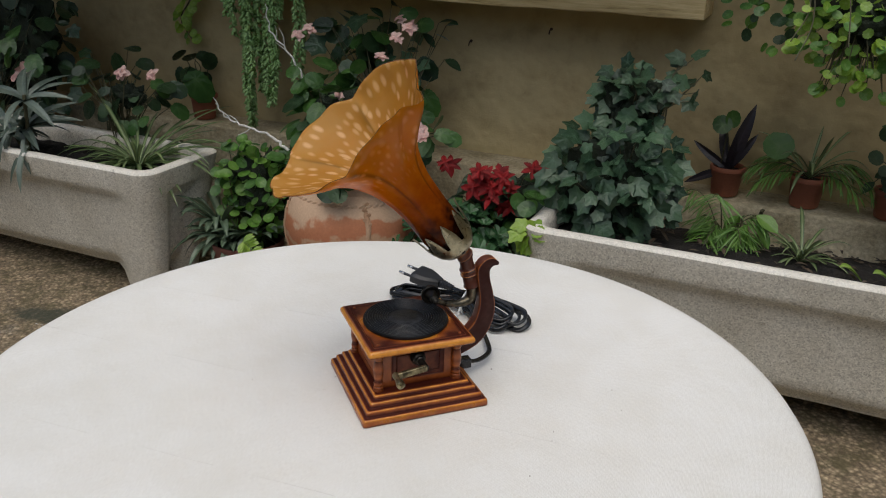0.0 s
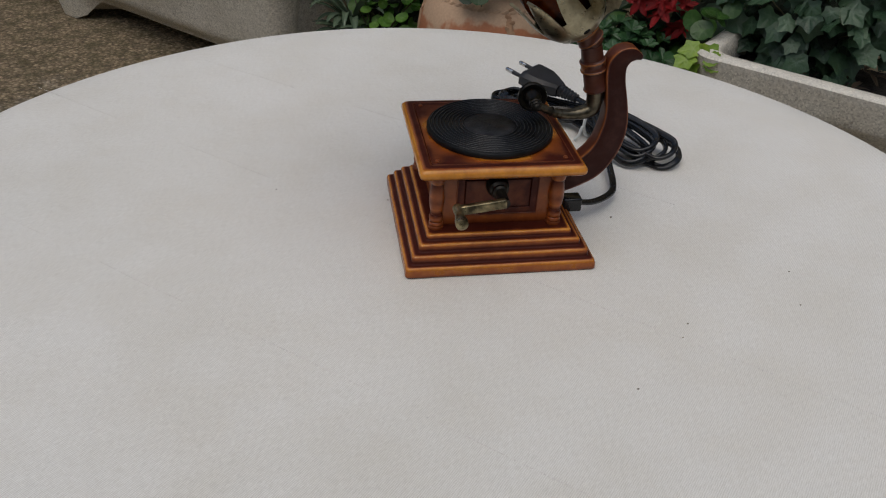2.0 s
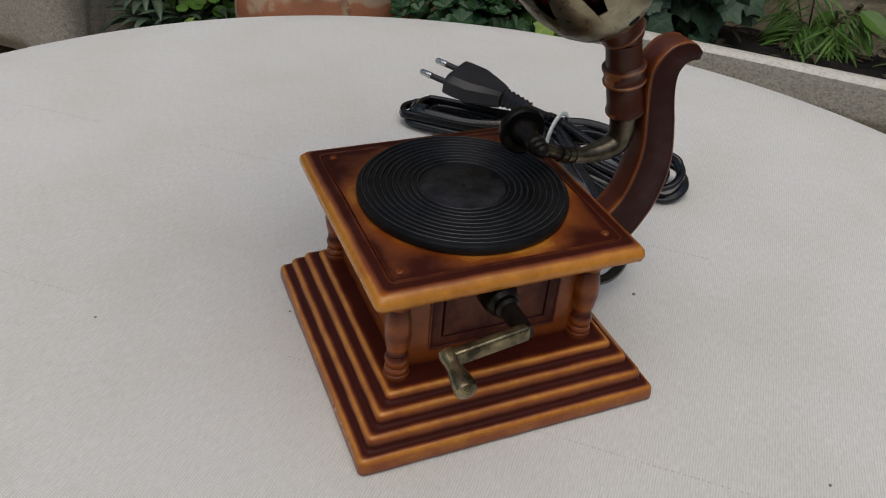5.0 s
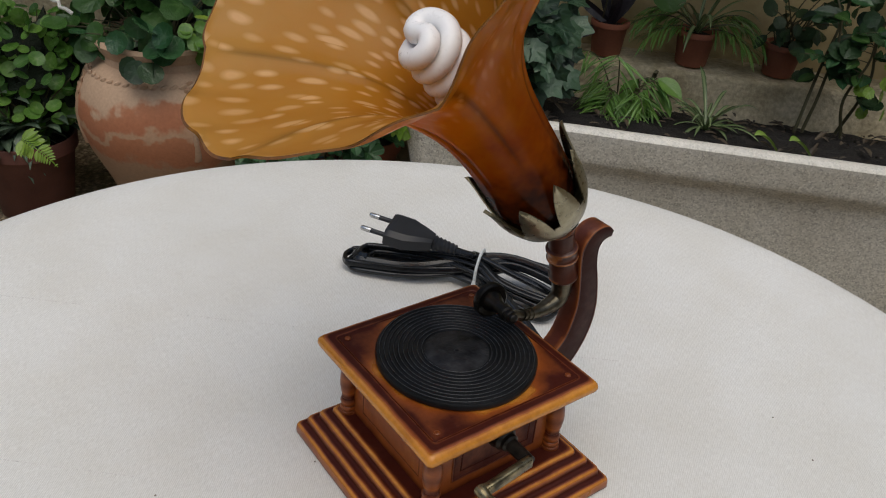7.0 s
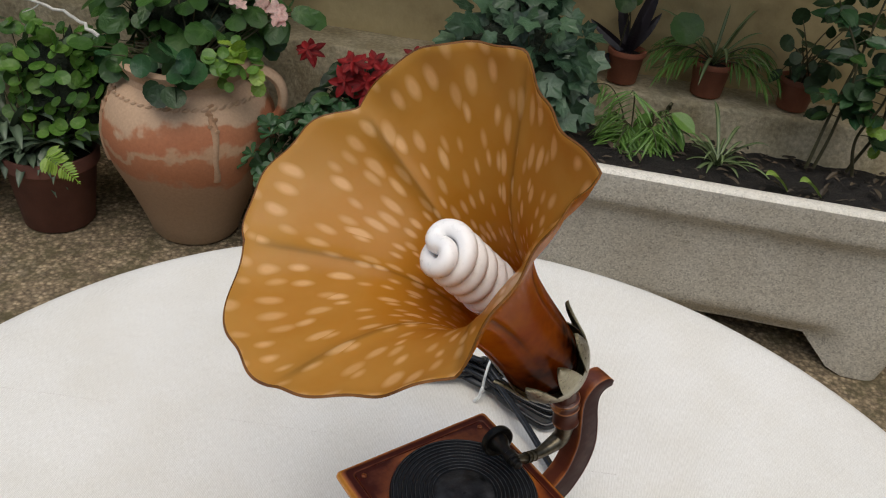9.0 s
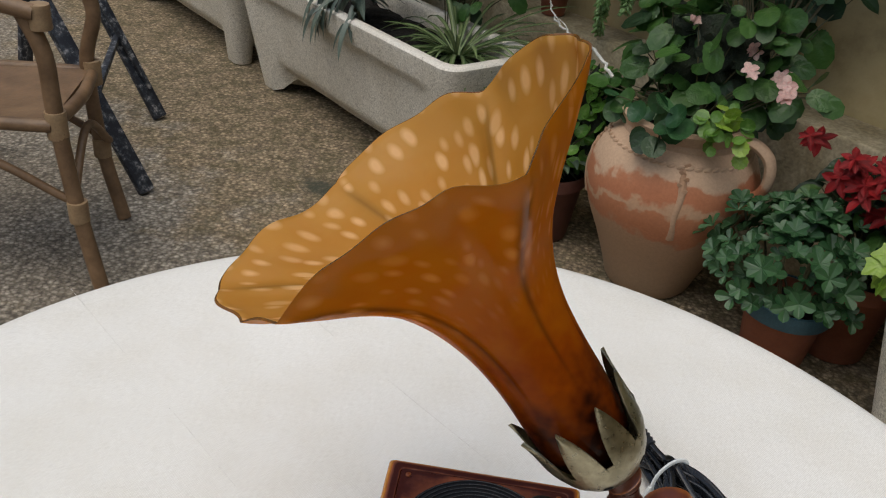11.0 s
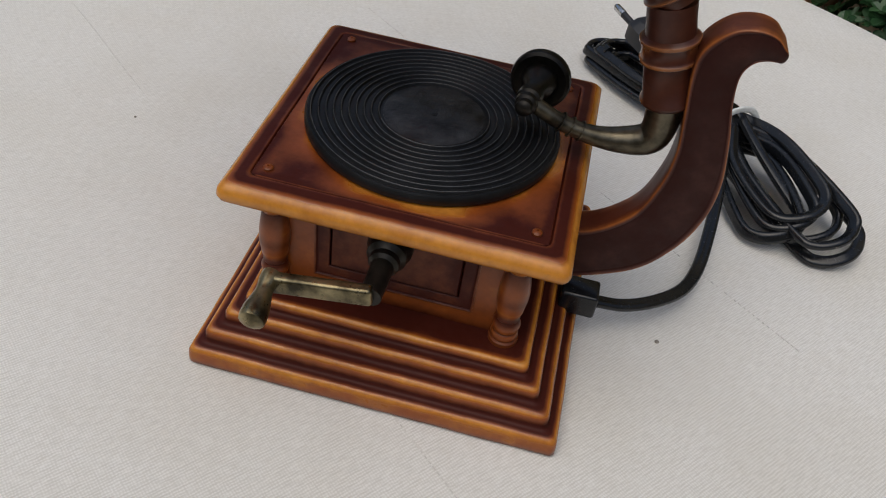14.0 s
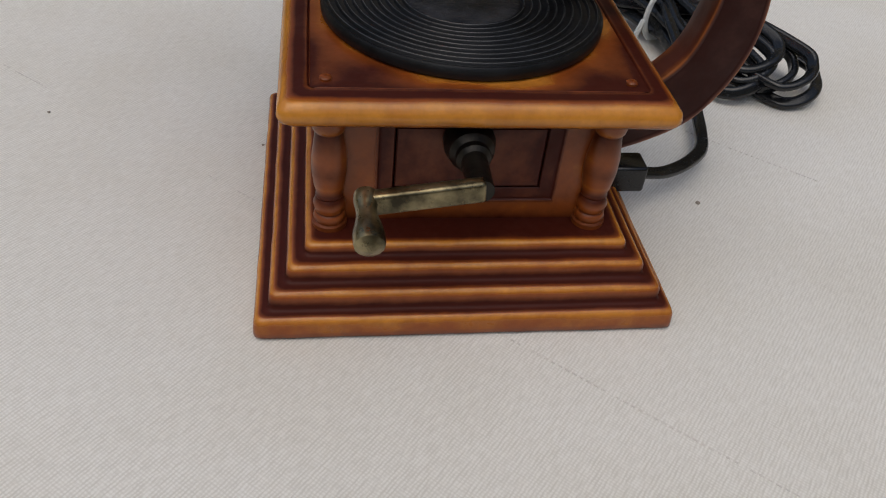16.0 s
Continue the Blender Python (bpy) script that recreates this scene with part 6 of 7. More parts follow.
bush(pl, [ivy_leaf], 150, loc(0.0, 0.05, 0.35), (0.095, 0.08, 0.11), (0.028, 0.050), rnd, 0.4, FRONT, 0.1, loc(0, 0.05, 0.1), core=0.72)
bush(pl, [ivy_leaf], 16, loc(0.13, 0.16, 0.40), (0.06, 0.04, 0.08), (0.030, 0.05), rnd, 0.4, FRONT, 0.0, loc(0.05, 0.1, 0.3))
bush(pl, [ivy_bright, round_lime], 11, loc(-0.17, -0.25, 0.07), (0.035, 0.02, 0.05), (0.032, 0.048), rnd, 0.4, FRONT, 0.0)
bush(pl, [round_green], 6, loc(-0.20, -0.14, 0.12), (0.05, 0.04, 0.03), (0.04, 0.058), rnd, 0.3, FRONT, 0.0)


def palm(parent, base, way, length, n, material_mesh, rnd, rise=0.9, fall=0.7):
    way = Vector(way).normalized()
    side = way.cross(Vector((0, 0, 1))).normalized()
    pts = [Vector(base) + way * length * t + Vector((0, 0, length * (rise * t - fall * t * t))) for t in [i / 12 for i in range(13)]]
    b = bmesh.new()
    sweep(b, pts, [0.0022 - 0.0001 * i for i in range(13)], 5, 1.0, False)
    part("frond_stalk", b, BARK, parent)
    for i in range(n):
        t = 0.25 + 0.75 * i / n
        p = Vector(base) + way * length * t + Vector((0, 0, length * (rise * t - fall * t * t)))
        ln = 0.074 * math.sin(math.pi * (0.25 + 0.7 * (1 - t))) * rnd.uniform(0.7, 1.25)
        for sd in (-1, 1):
            place_leaf(material_mesh, parent, p, side * sd + way * rnd.uniform(0.3, 1.1) - Vector((0, 0, rnd.uniform(0.0, 0.6))), Vector((rnd.uniform(-0.5, 0.5), rnd.uniform(-0.5, 0.5), 1)) - INTO * 0.3, ln, 0, "leaflet")


pl = plant("parlour_palm", 0.19, 1.60, 0.365, "small bright green parlour palm in the stone planter", "plant")
for k in range(22):
    a = -2.36 + 4.2 * (k / 21 - 0.5) + rnd.uniform(-0.2, 0.2)
    palm(pl, (rnd.uniform(-0.01, 0.01), rnd.uniform(-0.01, 0.01), 0), (math.cos(a), math.sin(a), 0), rnd.uniform(0.05, 0.12), 9, leaflet, rnd, rnd.uniform(1.8, 3.4), 1.9)
bush(pl, [oval_bright], 5, loc(0.05, -0.03, 0.10), (0.03, 0.02, 0.03), (0.06, 0.08), rnd, 0.4, FRONT, 0.0, (0, 0, 0))
st = plant("cut_stem", 0.27, 1.70, 0.338, "bare cut woody stem standing in the soil", "stem")
bm = bmesh.new()
sweep(bm, glide([(0, 0, 0), (0.004, 0.0, 0.05), (0.0, 0.004, 0.09), (0.006, 0, 0.110)], 4), [0.005] * 12 + [0.004], 8)
sweep(bm, [(0.003, 0, 0.095), (-0.008, -0.006, 0.11)], 0.004, 6)
part("stem", bm, BARK, st)
pl = plant("spider_plant", 0.385, 1.53, 0.378, "small striped spider plant growing in the stone planter", "plant", "spider plants")
tuft(pl, STRIPED, 30, (0, 0, 0), (0.09, 0.16), 0.0045, rnd, (0.5, 1.35), (0.4, 0.9))
for u, v, tall in ((0.530, 1.43, 0.075), (0.600, 1.43, 0.070)):
    pl = plant("yellowing_leaf", u, v, 0.385, "single yellow-green leaf standing out of the soil", "leaf")
    b = bmesh.new()
    strap_leaf(b, (0, 0, 0), (math.cos(2.6), math.sin(2.6), 0), tall, 0.015, 1.2, 0.7, rnd)
    part("blade", b, LIME, pl, "", True, 80)
pl = plant("rose_bush", 0.62, 1.66, 0.352, "thin-stemmed rose bush with small dark leaves", "plant")
small_leaf = leaf_mesh("leaf", JADE, oval(0.32, 0.9), 0.3, 0.2)
for k, pts in enumerate((((0, 0, 0), (0.015, 0.01, 0.15), (0.03, 0.0, 0.30), (0.05, 0.03, 0.46)), ((0.02, 0.01, 0), (0.03, 0.0, 0.12), (0.02, -0.02, 0.28), (-0.05, 0.02, 0.40)),
                         ((0.10, 0.02, 0), (0.13, 0.0, 0.14), (0.12, 0.01, 0.26), (0.16, -0.02, 0.42)), ((0.11, 0.0, 0), (0.08, -0.02, 0.10), (0.10, -0.04, 0.20), (0.09, -0.06, 0.27)))):
    line = glide([loc(*q) for q in pts], 7)
    bm = bmesh.new()
    sweep(bm, line, [0.0045 - 0.00012 * i for i in range(len(line))], 7)
    for i in range(8, len(line), 2):
        a = rnd.uniform(0, 6.28)
        side = ALONG * math.cos(a) + INTO * 0.6 * math.sin(a) + Vector((0, 0, rnd.uniform(-0.1, 0.6)))
        twig = glide([line[i], line[i] + side * 0.035, line[i] + side * rnd.uniform(0.06, 0.09) - Vector((0, 0, 0.015))], 4)
        sweep(bm, twig, 0.0012, 5)
        for q in twig[3::2]:
            for sd in (-1, 1):
                place_leaf(rnd.choice((small_leaf, oval_deep, small_leaf, oval_green, round_deep)), pl, q, side + sd * side.cross(Vector((0, 0, 1))) * 1.2 - Vector((0, 0, 0.3)), FRONT + 0.4 * Vector((rnd.uniform(-1, 1), rnd.uniform(-1, 1), 0.3)), rnd.uniform(0.036, 0.056))
    part("cane_stem", bm, BARK, pl)
bush(pl, [oval_green, oval_deep, round_deep, small_leaf], 60, loc(0.10, 0.06, 0.38), (0.15, 0.08, 0.16), (0.034, 0.052), rnd, 0.3, FRONT, 0.15)
bush(pl, [round_lime], 9, loc(0.14, -0.06, 0.13), (0.03, 0.03, 0.07), (0.026, 0.036), rnd, 0.3, FRONT, 0.0)

# dead leaves and bark on the soil
litter = bmesh.new()
for k in range(260):
    lv = 1.30 + 0.45 * rnd.random()
    p = plan(-0.22 + 1.08 * rnd.random(), lv, soil_level(lv) + 0.007 + 0.008 * rnd.random())
    a = rnd.uniform(0, 6.28)
    strap_leaf(litter, p, (math.cos(a), math.sin(a), 0), rnd.uniform(0.012, 0.045), rnd.uniform(0.002, 0.007), rnd.uniform(-0.1, 0.4), rnd.uniform(0.0, 0.5), rnd, 4)
ob = single("leaf_litter", litter, LITTER, "dead brown leaves and bark scattered on the planter soil", "leaf litter", "stuff", (0, 0, 0), True, 80)

# pots on the ledge
def ledge_pot(name, u, r, h, label, v=1.892):
    p = plant(name, u, v, LEDGE_Z + 0.004, label, "plant", "pots on the ledge")
    pot(p, r, h)
    return p


pl = ledge_pot("dark_leaved_plant", 0.150, 0.050, 0.090, "terracotta pot with dark purple strap leaves")
for way, up, ln in ((ALONG * 0.25 + Vector((0, 0, 1.0)), -INTO, 0.20), (ALONG * 0.55 + Vector((0, 0, 0.9)), -INTO, 0.13), (-ALONG * 0.9 + Vector((0, 0, 0.55)), -INTO, 0.13), (-ALONG * 0.9 - INTO * 0.3 - Vector((0, 0, 0.35)), -INTO + Vector((0, 0, 0.5)), 0.13),
                    (ALONG * 0.1 - INTO * 0.5 + Vector((0, 0, 0.8)), -INTO, 0.12), (-ALONG * 0.3 + INTO * 0.3 + Vector((0, 0, 0.9)), -INTO, 0.15)):
    place_leaf(strap_purple, pl, (0, 0, 0.08), way, up, ln)
bush(pl, [round_green], 2, loc(-0.02, -0.02, 0.235), (0.02, 0.02, 0.015), (0.05, 0.06), rnd, 0.3, FRONT, 0.0, (0, 0, 0.08))
pl = ledge_pot("spider_plant_in_pot", 0.375, 0.052, 0.092, "terracotta pot with pale striped straps and feathery fronds")
tuft(pl, STRIPED, 16, (0, 0, 0.085), (0.12, 0.22), 0.005, rnd, (0.7, 1.3), (0.5, 0.9))
tuft(pl, STRIPED, 3, (0, 0, 0.085), (0.07, 0.10), 0.005, rnd, (1.8, 2.4), (0.3, 0.5))
for sd, out, ln, rise in ((-1, 0.1, 0.17, 0.80), (-1, 0.4, 0.15, 0.60), (-0.8, -0.3, 0.14, 1.0), (1, 0.1, 0.17, 0.75), (1, 0.4, 0.15, 0.60), (0.8, -0.3, 0.14, 1.0)):
    palm(pl, (0, 0, 0.085), ALONG * sd - INTO * out, ln, 15, leaflet_pale, rnd, rise, 0.75)
place_leaf(round_green, pl, loc(-0.095, -0.04, 0.195), (-0.3, -0.3, -0.5), FRONT, 0.085)
pl = ledge_pot("small_shrub_in_pot", 0.60, 0.050, 0.085, "terracotta pot with a small dark-leaved shrub")
bush(pl, [round_deep, oval_deep], 30, loc(0.03, -0.01, 0.16), (0.10, 0.05, 0.08), (0.03, 0.05), rnd, 0.3, FRONT, 0.1, (0, 0, 0.08))
pl = ledge_pot("leafy_plant_in_pot", 0.98, 0.055, 0.10, "terracotta pot with a broad-leaved plant")
bush(pl, [oval_green, begonia_leaf], 30, loc(0.0, -0.01, 0.2), (0.14, 0.07, 0.12), (0.05, 0.07), rnd, 0.3, FRONT, 0.1, (0, 0, 0.08))
pl = ledge_pot("begonia_in_pot", -1.795, 0.052, 0.095, "terracotta pot with a broad dark begonia leaf", 1.885)
bush(pl, [round_deep, begonia_deep], 9, loc(-0.03, -0.01, 0.22), (0.06, 0.04, 0.08), (0.05, 0.075), rnd, 0.5, FRONT, 0.1, (0, 0, 0.1))
place_leaf(begonia_leaf, pl, loc(0.01, -0.06, 0.185), (0.3, -0.3, -0.8), FRONT, 0.10)

# trailing creeper over the wall
pl = plant("wall_creeper", -1.85, 1.94, 0.72, "trailing stem of small bright leaves against the wall", "plant")
line = glide([loc(-0.02, 0, -0.02), loc(-0.06, -0.01, 0.06), loc(0.0, -0.02, 0.14), loc(0.03, -0.01, 0.24), loc(0.06, 0, 0.34)], 8)
bm = bmesh.new()
sweep(bm, line, 0.003, 6)
part("stem", bm, BARK, pl)
for k, p in enumerate(line):
    side = ALONG * (1 if k % 2 else -1)
    place_leaf(rnd.choice((round_bright, round_lime, round_lime)), pl, p + side * rnd.uniform(0.004, 0.022), side + Vector((0, 0, rnd.uniform(-0.8, 0.3))), FRONT - INTO * rnd.uniform(0, 0.6), rnd.uniform(0.026, 0.044))

# planting in the far trough
pl = plant("spider_plant", -1.62, 1.33, 0.385, "large striped spider plant arching over the stone planter", "plant", "spider plants")
tuft(pl, STRIPED, 76, (0, 0, 0), (0.24, 0.44), 0.0068, rnd, (0.30, 0.95), (0.35, 0.70), short=0.45)
pl = plant("strap_leaved_plant", -2.0, 1.24, 0.385, "silvery grey-green strap-leaved plant hanging over the planter rim", "plant")
for du, dv, z, n in ((0.0, 0.0, 0.10, 15), (-0.10, 0.03, 0.06, 12), (0.04, -0.02, 0.20, 9)):
    for i in range(n):
        a = 6.28 * i / n + rnd.uniform(-0.3, 0.3)
        place_leaf(strap_grey, pl, loc(du, dv, z), (math.cos(a), math.sin(a), rnd.uniform(-0.1, 1.3)), Vector((0, 0, 1)) - INTO * 0.5, rnd.uniform(0.12, 0.18))
for i in range(16):
    place_leaf(strap_grey, pl, loc(rnd.uniform(-0.13, 0.12), -0.09, rnd.uniform(0.06, 0.12)), -INTO * 0.8 + ALONG * rnd.uniform(-0.6, 0.6) - Vector((0, 0, rnd.uniform(0.3, 1.3))), Vector((0, 0, 1)) - INTO * 0.6, rnd.uniform(0.09, 0.14))
bm = bmesh.new()
for du, dv, z in ((0.0, 0.0, 0.12), (-0.10, 0.03, 0.08), (0.04, -0.02, 0.22)):
    sweep(bm, glide([loc(du * 0.4, dv, -0.01), loc(du * 0.8, dv, z * 0.5), loc(du, dv, z)], 4), 0.006, 7)
part("stem", bm, BARK, pl)
pl = plant("flowering_begonia", -1.80, 1.46, 0.385, "begonia with broad leaves and pink and white flowers", "plant")
bush(pl, [begonia_leaf, begonia_deep, begonia_deep, begonia_deep], 40, loc(0.02, 0.02, 0.19), (0.17, 0.08, 0.11), (0.034, 0.060), rnd, 0.5, FRONT, 0.1, (0, 0, 0), core=0.35)
for du, dv, z in ((0.09, -0.06, 0.29), (0.21, -0.06, 0.293), (0.08, -0.06, 0.285)):
    flower(pl, loc(du, dv, z), 0.026, rnd)
    flower(pl, loc(du, dv - 0.01, z), 0.02, rnd)
pl = plant("leafy_shrub", -2.55, 1.55, 0.385, "dark leafy shrub with broad bright leaves and pale flowers", "plant")
bush(pl, [begonia_deep, oval_deep, oval_deep, ivy_leaf], 300, loc(-0.02, 0.10, 0.28), (0.37, 0.14, 0.30), (0.035, 0.065), rnd, 0.4, FRONT, 0.1, (0, 0, 0), core=0.7)
bush(pl, [begonia_leaf], 7, loc(0.36, -0.14, 0.33), (0.11, 0.05, 0.05), (0.05, 0.07), rnd, 0.4, FRONT, 0.0)
for du, dv, z in ((0.41, -0.15, 0.26), (0.38, -0.15, 0.25), (0.35, -0.15, 0.23)):
    flower(pl, loc(du, dv, z), 0.032, rnd)
pl = plant("broad_leaved_plant", -2.0, 1.62, 0.385, "dark broad-leaved plant with long brown stalks", "plant")
bush(pl, [oval_deep, begonia_deep], 9, loc(-0.12, 0.10, 0.20), (0.16, 0.10, 0.13), (0.04, 0.065), rnd, 0.5, FRONT, 0.1, (0, 0, 0))

# hanging succulent strands
pl = plant("trailing_sedum", -1.46, 1.80, 0.40, "long hanging strands of plump green trailing succulent", "plant")
beads = bmesh.new()
lathe(beads, [(0, 0), (0.0046, 0.004), (0.0056, 0.010), (0.0034, 0.019), (0, 0.023)], 5)
bead = [(v.co.copy()) for v in beads.verts]
beads.verts.ensure_lookup_table()
beads.verts.index_update()
bead_f = [[v.index for v in f.verts] for f in beads.faces]
beads.free()
verts, faces = [], []
for k in range(20):
    uo = (-0.125 + 0.0113 * k) if k < 18 else 0.155 + 0.012 * (k - 18)
    vo = rnd.uniform(-0.04, 0.04)
    low = table(uo, [(-0.125, 0.44), (-0.092, 0.40), (-0.078, 0.05), (-0.032, 0.03), (-0.022, 0.20), (0.008, 0.21), (0.018, 0.13), (0.05, 0.15), (0.068, 0.34), (0.15, 0.14), (0.17, 0.20)]) + rnd.uniform(0.0, 0.09) * (k % 3)
    z = 0.75
    while z > low:
        z -= 0.0100
        p = loc(uo + 0.008 * math.sin(z * 19 + k), vo, z)
        for j in range(3):
            a = rnd.uniform(0, 6.28)
            m = Matrix.Translation(p) @ Vector((math.cos(a), math.sin(a), -0.9)).to_track_quat("Z", "Y").to_matrix().to_4x4()
            base = len(verts)
            verts += [tuple(m @ c) for c in bead]
            faces += [[base + i for i in f] for f in bead_f]
me = bpy.data.meshes.new("foliage")
me.from_pydata(verts, [], faces)
me.materials.append(SEDUM)
me.polygons.foreach_set("use_smooth", [True] * len(me.polygons))
ob = new("foliage", me)
ob.parent = pl
ob["kind"] = "stuff"
hb = bmesh.new()
lathe(hb, [(0, 0.74), (0.09, 0.74), (0.12, 0.85), (0.12, 0.86), (0.11, 0.86), (0, 0.83)], 24, Matrix.Translation(loc(0.03, 0.0, 0)))
part("hanging_pot", hb, BLACK_POT, pl)

# bleached bare twigs
twig_rnd = random.Random(17)
for pts, r in (([(-1.33, 1.38, 0.62), (-1.28, 1.36, 0.59), (-1.22, 1.35, 0.575), (-1.10, 1.33, 0.56), (-1.02, 1.30, 0.535)], 0.0042),
               ([(-1.30, 1.62, 0.90), (-1.27, 1.60, 0.82), (-1.20, 1.58, 0.77), (-1.14, 1.57, 0.70), (-1.11, 1.56, 0.64)], 0.0042)):
    base = plan(*pts[-1])
    tw = thing("bare_twig", base, "bleached bare twig sticking out of the plants", "twig", "bare twigs")
    line = glide([plan(*q) - base for q in pts], 6)
    line = [q + Vector((0.004 * math.sin(i * 1.9), 0.003 * math.cos(i * 2.3), 0.003 * math.sin(i * 3.1))) for i, q in enumerate(line)]
    bm = bmesh.new()
    sweep(bm, line, [0.0016 + r * 0.7 * i / len(line) for i in range(len(line))], 7)
    part("branch", bm, TWIG, tw)
    for k in (2, 5, 8, 11, 14):
        way = ALONG * twig_rnd.uniform(-1.0, 0.2) + Vector((0, 0, twig_rnd.choice((-1, 1)) * twig_rnd.uniform(0.4, 1.1))) - INTO * 0.2
        ln = twig_rnd.uniform(0.02, 0.06)
        q = line[k]
        bm = bmesh.new()
        sweep(bm, glide([q, q + way * ln * 0.5 + ALONG * 0.006, q + way * ln], 4), [0.0017] * 5 + [0.0013, 0.0011, 0.0009, 0.0007], 6)
        part("side_twig", bm, TWIG, tw)

# hanging basket plant
pl = plant("hanging_creeper", 0.36, 1.62, 0.98, "hanging black pot of lime green round-leaved creeper", "plant")
hb = bmesh.new()
lathe(hb, [(0, 0.02), (0.075, 0.02), (0.10, 0.13), (0.103, 0.14), (0.095, 0.14), (0.09, 0.12), (0, 0.12)], 28)
part("hanging_pot", hb, BLACK_POT, pl, "black plastic hanging pot")
hb = bmesh.new()
for a in (0.3, 2.4, 4.5):
    sweep(hb, [(0.1 * math.cos(a), 0.1 * math.sin(a), 0.138), (0, 0, 0.40)], 0.0012, 5)
sweep(hb, [(0, 0, 0.40), (0, 0, SHADE_SLAB_Z - 0.98 + 0.002)], 0.0012, 5)
part("hanging_wires", hb, PEDESTAL, pl)
for k in range(14):
    bm = bmesh.new()
    a = rnd.uniform(0, 6.28)
    e = loc(0.07, -0.06, 0) + Vector((0.20 * math.cos(a), 0.14 * math.sin(a), rnd.uniform(-0.16, 0.02)))
    sweep(bm, glide([(0.05 * math.cos(a), 0.05 * math.sin(a), 0.12), (0.10 * math.cos(a), 0.10 * math.sin(a), 0.15), e * 0.7 + Vector((0, 0, 0.06)), e], 5), 0.0016, 5)
    part("stem", bm, BARK, pl)
bush(pl, [round_lime, round_lime, round_bright], 330, loc(0.10, -0.08, 0.0), (0.20, 0.10, 0.12), (0.018, 0.034), rnd, 0.45, FRONT, 0.1, core=0.5)
bush(pl, [round_green, round_deep, round_bright], 110, loc(-0.04, 0.02, 0.0), (0.24, 0.08, 0.10), (0.022, 0.036), rnd, 0.5, FRONT, 0.1)
bush(pl, [round_lime, round_bright], 30, loc(0.06, -0.10, -0.12), (0.09, 0.05, 0.06), (0.020, 0.032), rnd, 0.5, FRONT, 0.0, (0.04, -0.05, 0.05))


# ---- rattan chair and splattered stand ----
chair = thing("rattan_chair", (-1.13, 1.33, 0), "tan rattan cane chair with bound joints", "chair")
C = Vector((-1.13, 1.33, 0))
FL, FR = Vector((-0.955, 1.245, 0)) - C, Vector((-1.036, 1.575, 0)) - C
wayv = (FR - FL).normalized()
bk = Vector((-wayv.y, wayv.x, 0))
BL, BR = FL + bk * 0.42, FR + bk * 0.42


def cane(name, pts, r, label="", mat=None):
    b = bmesh.new()
    line = glide(pts, 6)
    sweep(b, line, r, 10)
    return part(name, b, mat or RATTAN, chair, label)


up = Vector((0, 0, 1))
OUT = Vector((0.05, -0.02, 0))
cane("leg", [FL + OUT, FL + up * 0.2 + OUT * 0.2, FL + up * 0.42 - OUT * 0.3, FL + up * 0.55 - OUT * 0.4, FL + up * 0.64 + bk * 0.03 - OUT * 0.4], 0.018)
cane("leg", [FR + OUT * 0.4, FR + up * 0.2 + bk * 0.02, FR + up * 0.42 + bk * 0.03, FR + up * 0.55, FR + up * 0.64 + bk * 0.03], 0.018)
cane("leg", [BL, BL + up * 0.42, BL + up * 0.75 + bk * 0.06, BL + up * 0.88 + bk * 0.10], 0.016)
cane("leg", [BR, BR + up * 0.42, BR + up * 0.75 + bk * 0.06, BR + up * 0.88 + bk * 0.10], 0.016)
for a, b_ in ((FL, FR), (FL, BL), (FR, BR), (BL, BR)):
    cane("seat_rail", [a + up * 0.40 + bk * 0.02, (a + b_) / 2 + up * 0.405, b_ + up * 0.40 + bk * 0.02], 0.015)
    cane("brace", [a + up * 0.22, (a + b_) / 2 + up * 0.33, b_ + up * 0.22], 0.010)
for a, b_ in ((FL, BL), (FR, BR)):
    cane("arm", [a + up * 0.64 + bk * 0.02, a + up * 0.665 + bk * 0.15, b_ + up * 0.68 + bk * 0.0], 0.017)
cane("back_rail", [BL + up * 0.88 + bk * 0.10, (BL + BR) / 2 + up * 0.92 + bk * 0.13, BR + up * 0.88 + bk * 0.10], 0.016)
b = bmesh.new()
bmesh.ops.create_grid(b, x_segments=24, y_segments=24, size=0.5)
for v in b.verts:
    s, t = v.co.x + 0.5, v.co.y + 0.5
    q = FL.lerp(FR, s).lerp(BL.lerp(BR, s), t)
    v.co = q + up * (0.412 - 0.02 * math.sin(math.pi * s) * math.sin(math.pi * t) + 0.002 * math.sin(75 * s) * math.sin(75 * t)) + bk * 0.02
r = bmesh.ops.extrude_face_region(b, geom=b.faces[:])
bmesh.ops.translate(b, vec=(0, 0, -0.008), verts=[e for e in r["geom"] if isinstance(e, bmesh.types.BMVert)])
part("seat", b, RATTAN, chair, "woven cane seat")
b = bmesh.new()
for i in range(9):
    s = (i + 0.5) / 9
    q = BL.lerp(BR, s)
    sweep(b, [q + up * 0.42, q + up * 0.7 + bk * 0.06, q + up * 0.9 + bk * 0.12], 0.006, 6)
part("back_splats", b, RATTAN, chair)
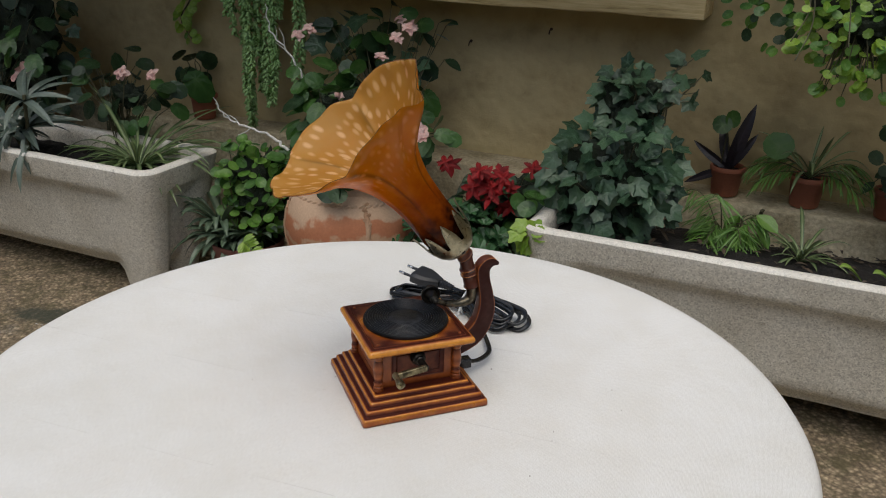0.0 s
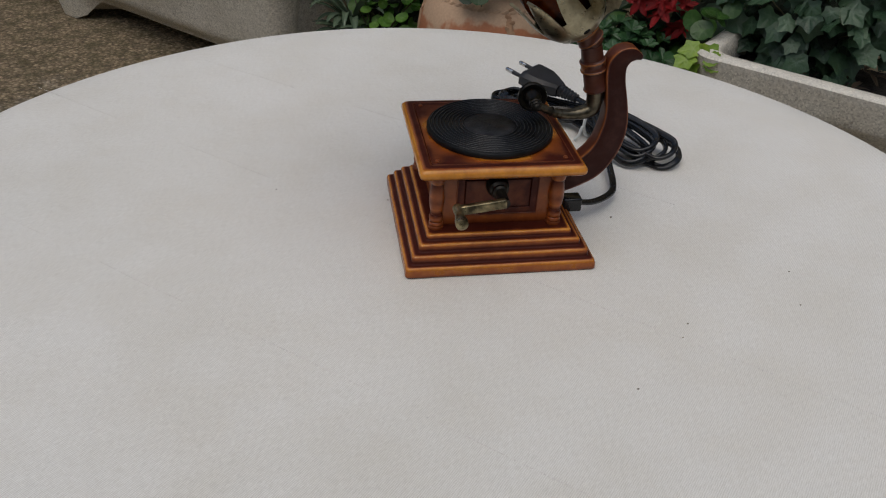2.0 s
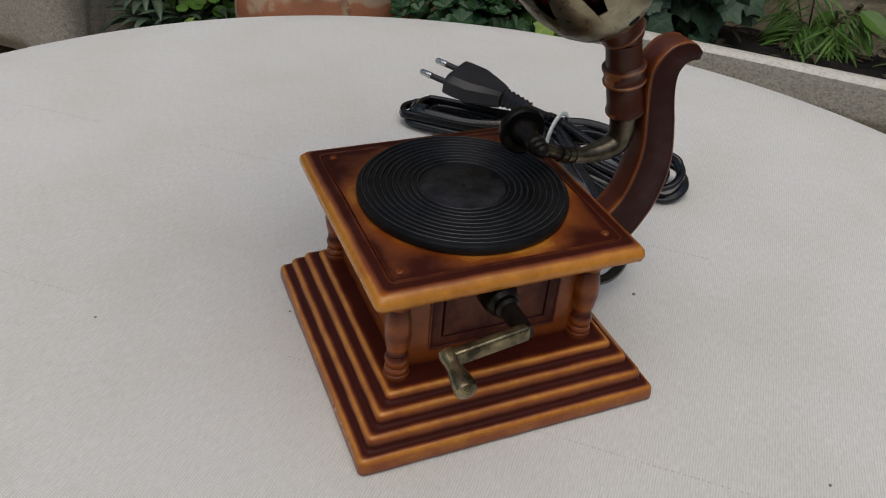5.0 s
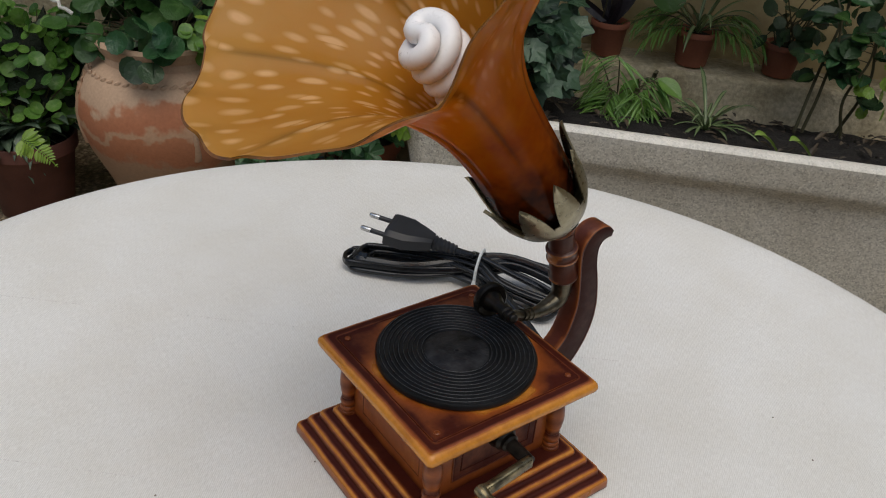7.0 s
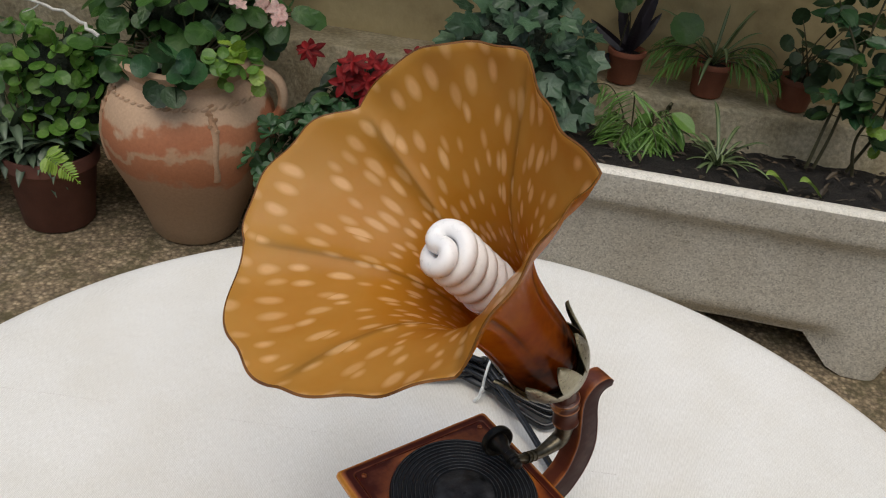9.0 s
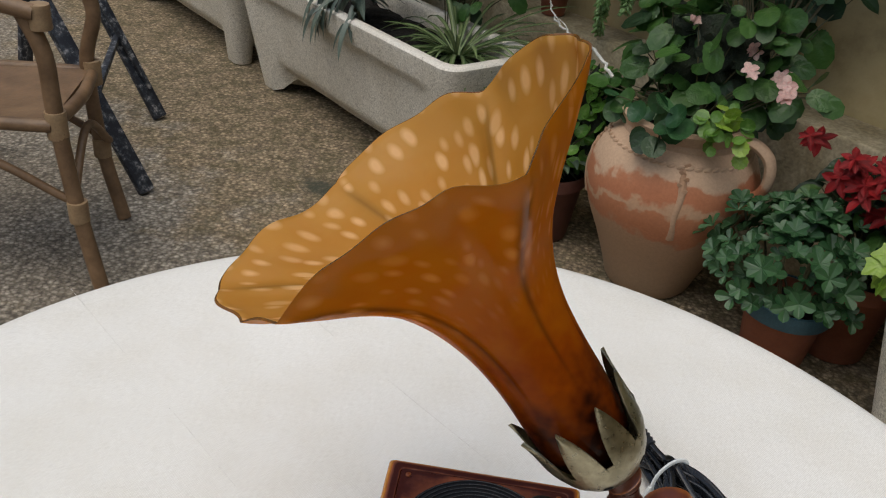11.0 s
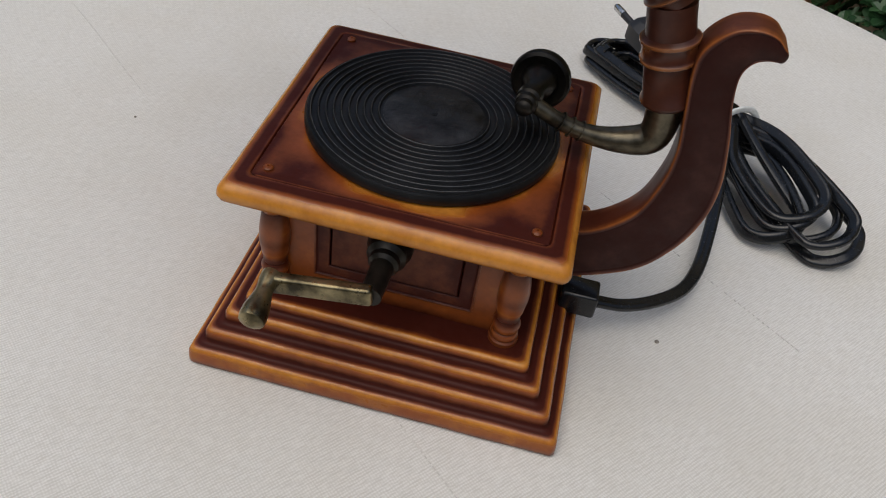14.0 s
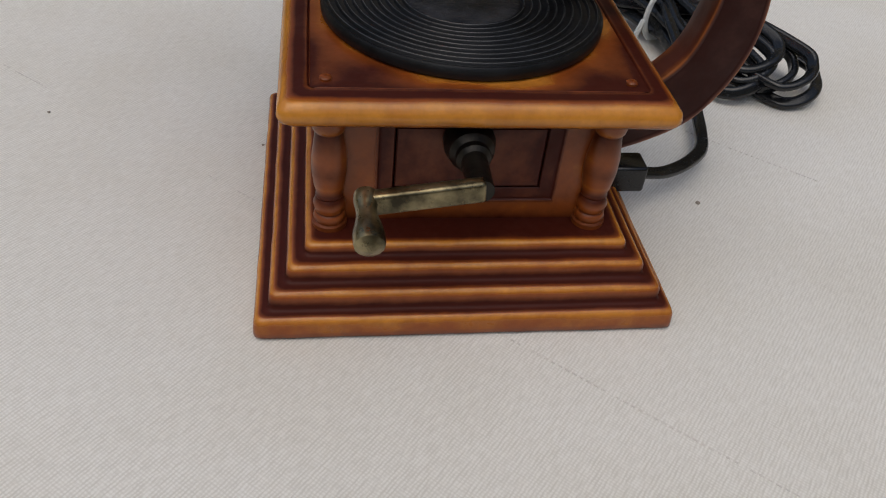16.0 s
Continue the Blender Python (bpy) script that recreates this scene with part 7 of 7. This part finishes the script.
for a in (FL, FR):
    for z, h in ((0.20, 0.05), (0.40, 0.06), (0.63, 0.05)):
        b = bmesh.new()
        off = (OUT * (0.2 if z < 0.3 else -0.3)) if a is FL else bk * 0.02
        n = 8
        prof = [(0.0, -h / 2)] + [(0.0215 + 0.0012 * (i % 2), -h / 2 + h * i / n) for i in range(n + 1)] + [(0.0, h / 2)]
        lathe(b, prof, 16, Matrix.Translation(a + up * z + off))
        part("binding", b, BINDING, chair, "pale cane binding")

stand = thing("folding_stand", (-1.25, 2.0, 0), "dark painted wooden folding stand splashed with white paint", "stand")
S0 = Vector((-1.25, 2.0, 0))


def timber(name, a, b_, w, d, parent, mat):
    a, b_ = Vector(a), Vector(b_)
    z = (b_ - a).normalized()
    x = z.cross(Vector((0.9, -0.45, 0))).normalized()
    y = z.cross(x)
    m = Matrix((x, y, z)).transposed().to_4x4()
    m.translation = a
    q = bmesh.new()
    box(q, (-w / 2, -d / 2, 0), (w / 2, d / 2, (b_ - a).length), m, 0.003, 2)
    return part(name, q, mat, parent)


f1, f2 = Vector((-1.02, 1.715, 0.004)) - S0, Vector((-1.205, 2.23, 0.004)) - S0
lean = Vector((-0.42, 0.08, 0.80))
timber("leg", f1, f1 + lean, 0.045, 0.022, stand, SPLATTER)
timber("leg", f2, f2 + lean, 0.045, 0.022, stand, SPLATTER)
back = Vector((-0.55, 0.12, 0))
lean2 = Vector((0.16, -0.04, 0.80))
timber("leg", f1 + back, f1 + back + lean2, 0.045, 0.022, stand, SPLATTER)
timber("leg", f2 + back, f2 + back + lean2, 0.045, 0.022, stand, SPLATTER)
timber("brace", f1 + lean * 0.32, f2 + lean * 0.32, 0.02, 0.02, stand, SPLATTER)
timber("brace", f2 + lean * 0.12 + Vector((0.02, 0, 0)), f2 + lean * 0.62 + Vector((0.05, -0.08, 0)), 0.014, 0.014, stand, SPLATTER)
timber("step", f1 + lean + Vector((-0.02, 0, 0)), f2 + lean + Vector((-0.02, 0, 0)), 0.16, 0.024, stand, SPLATTER)
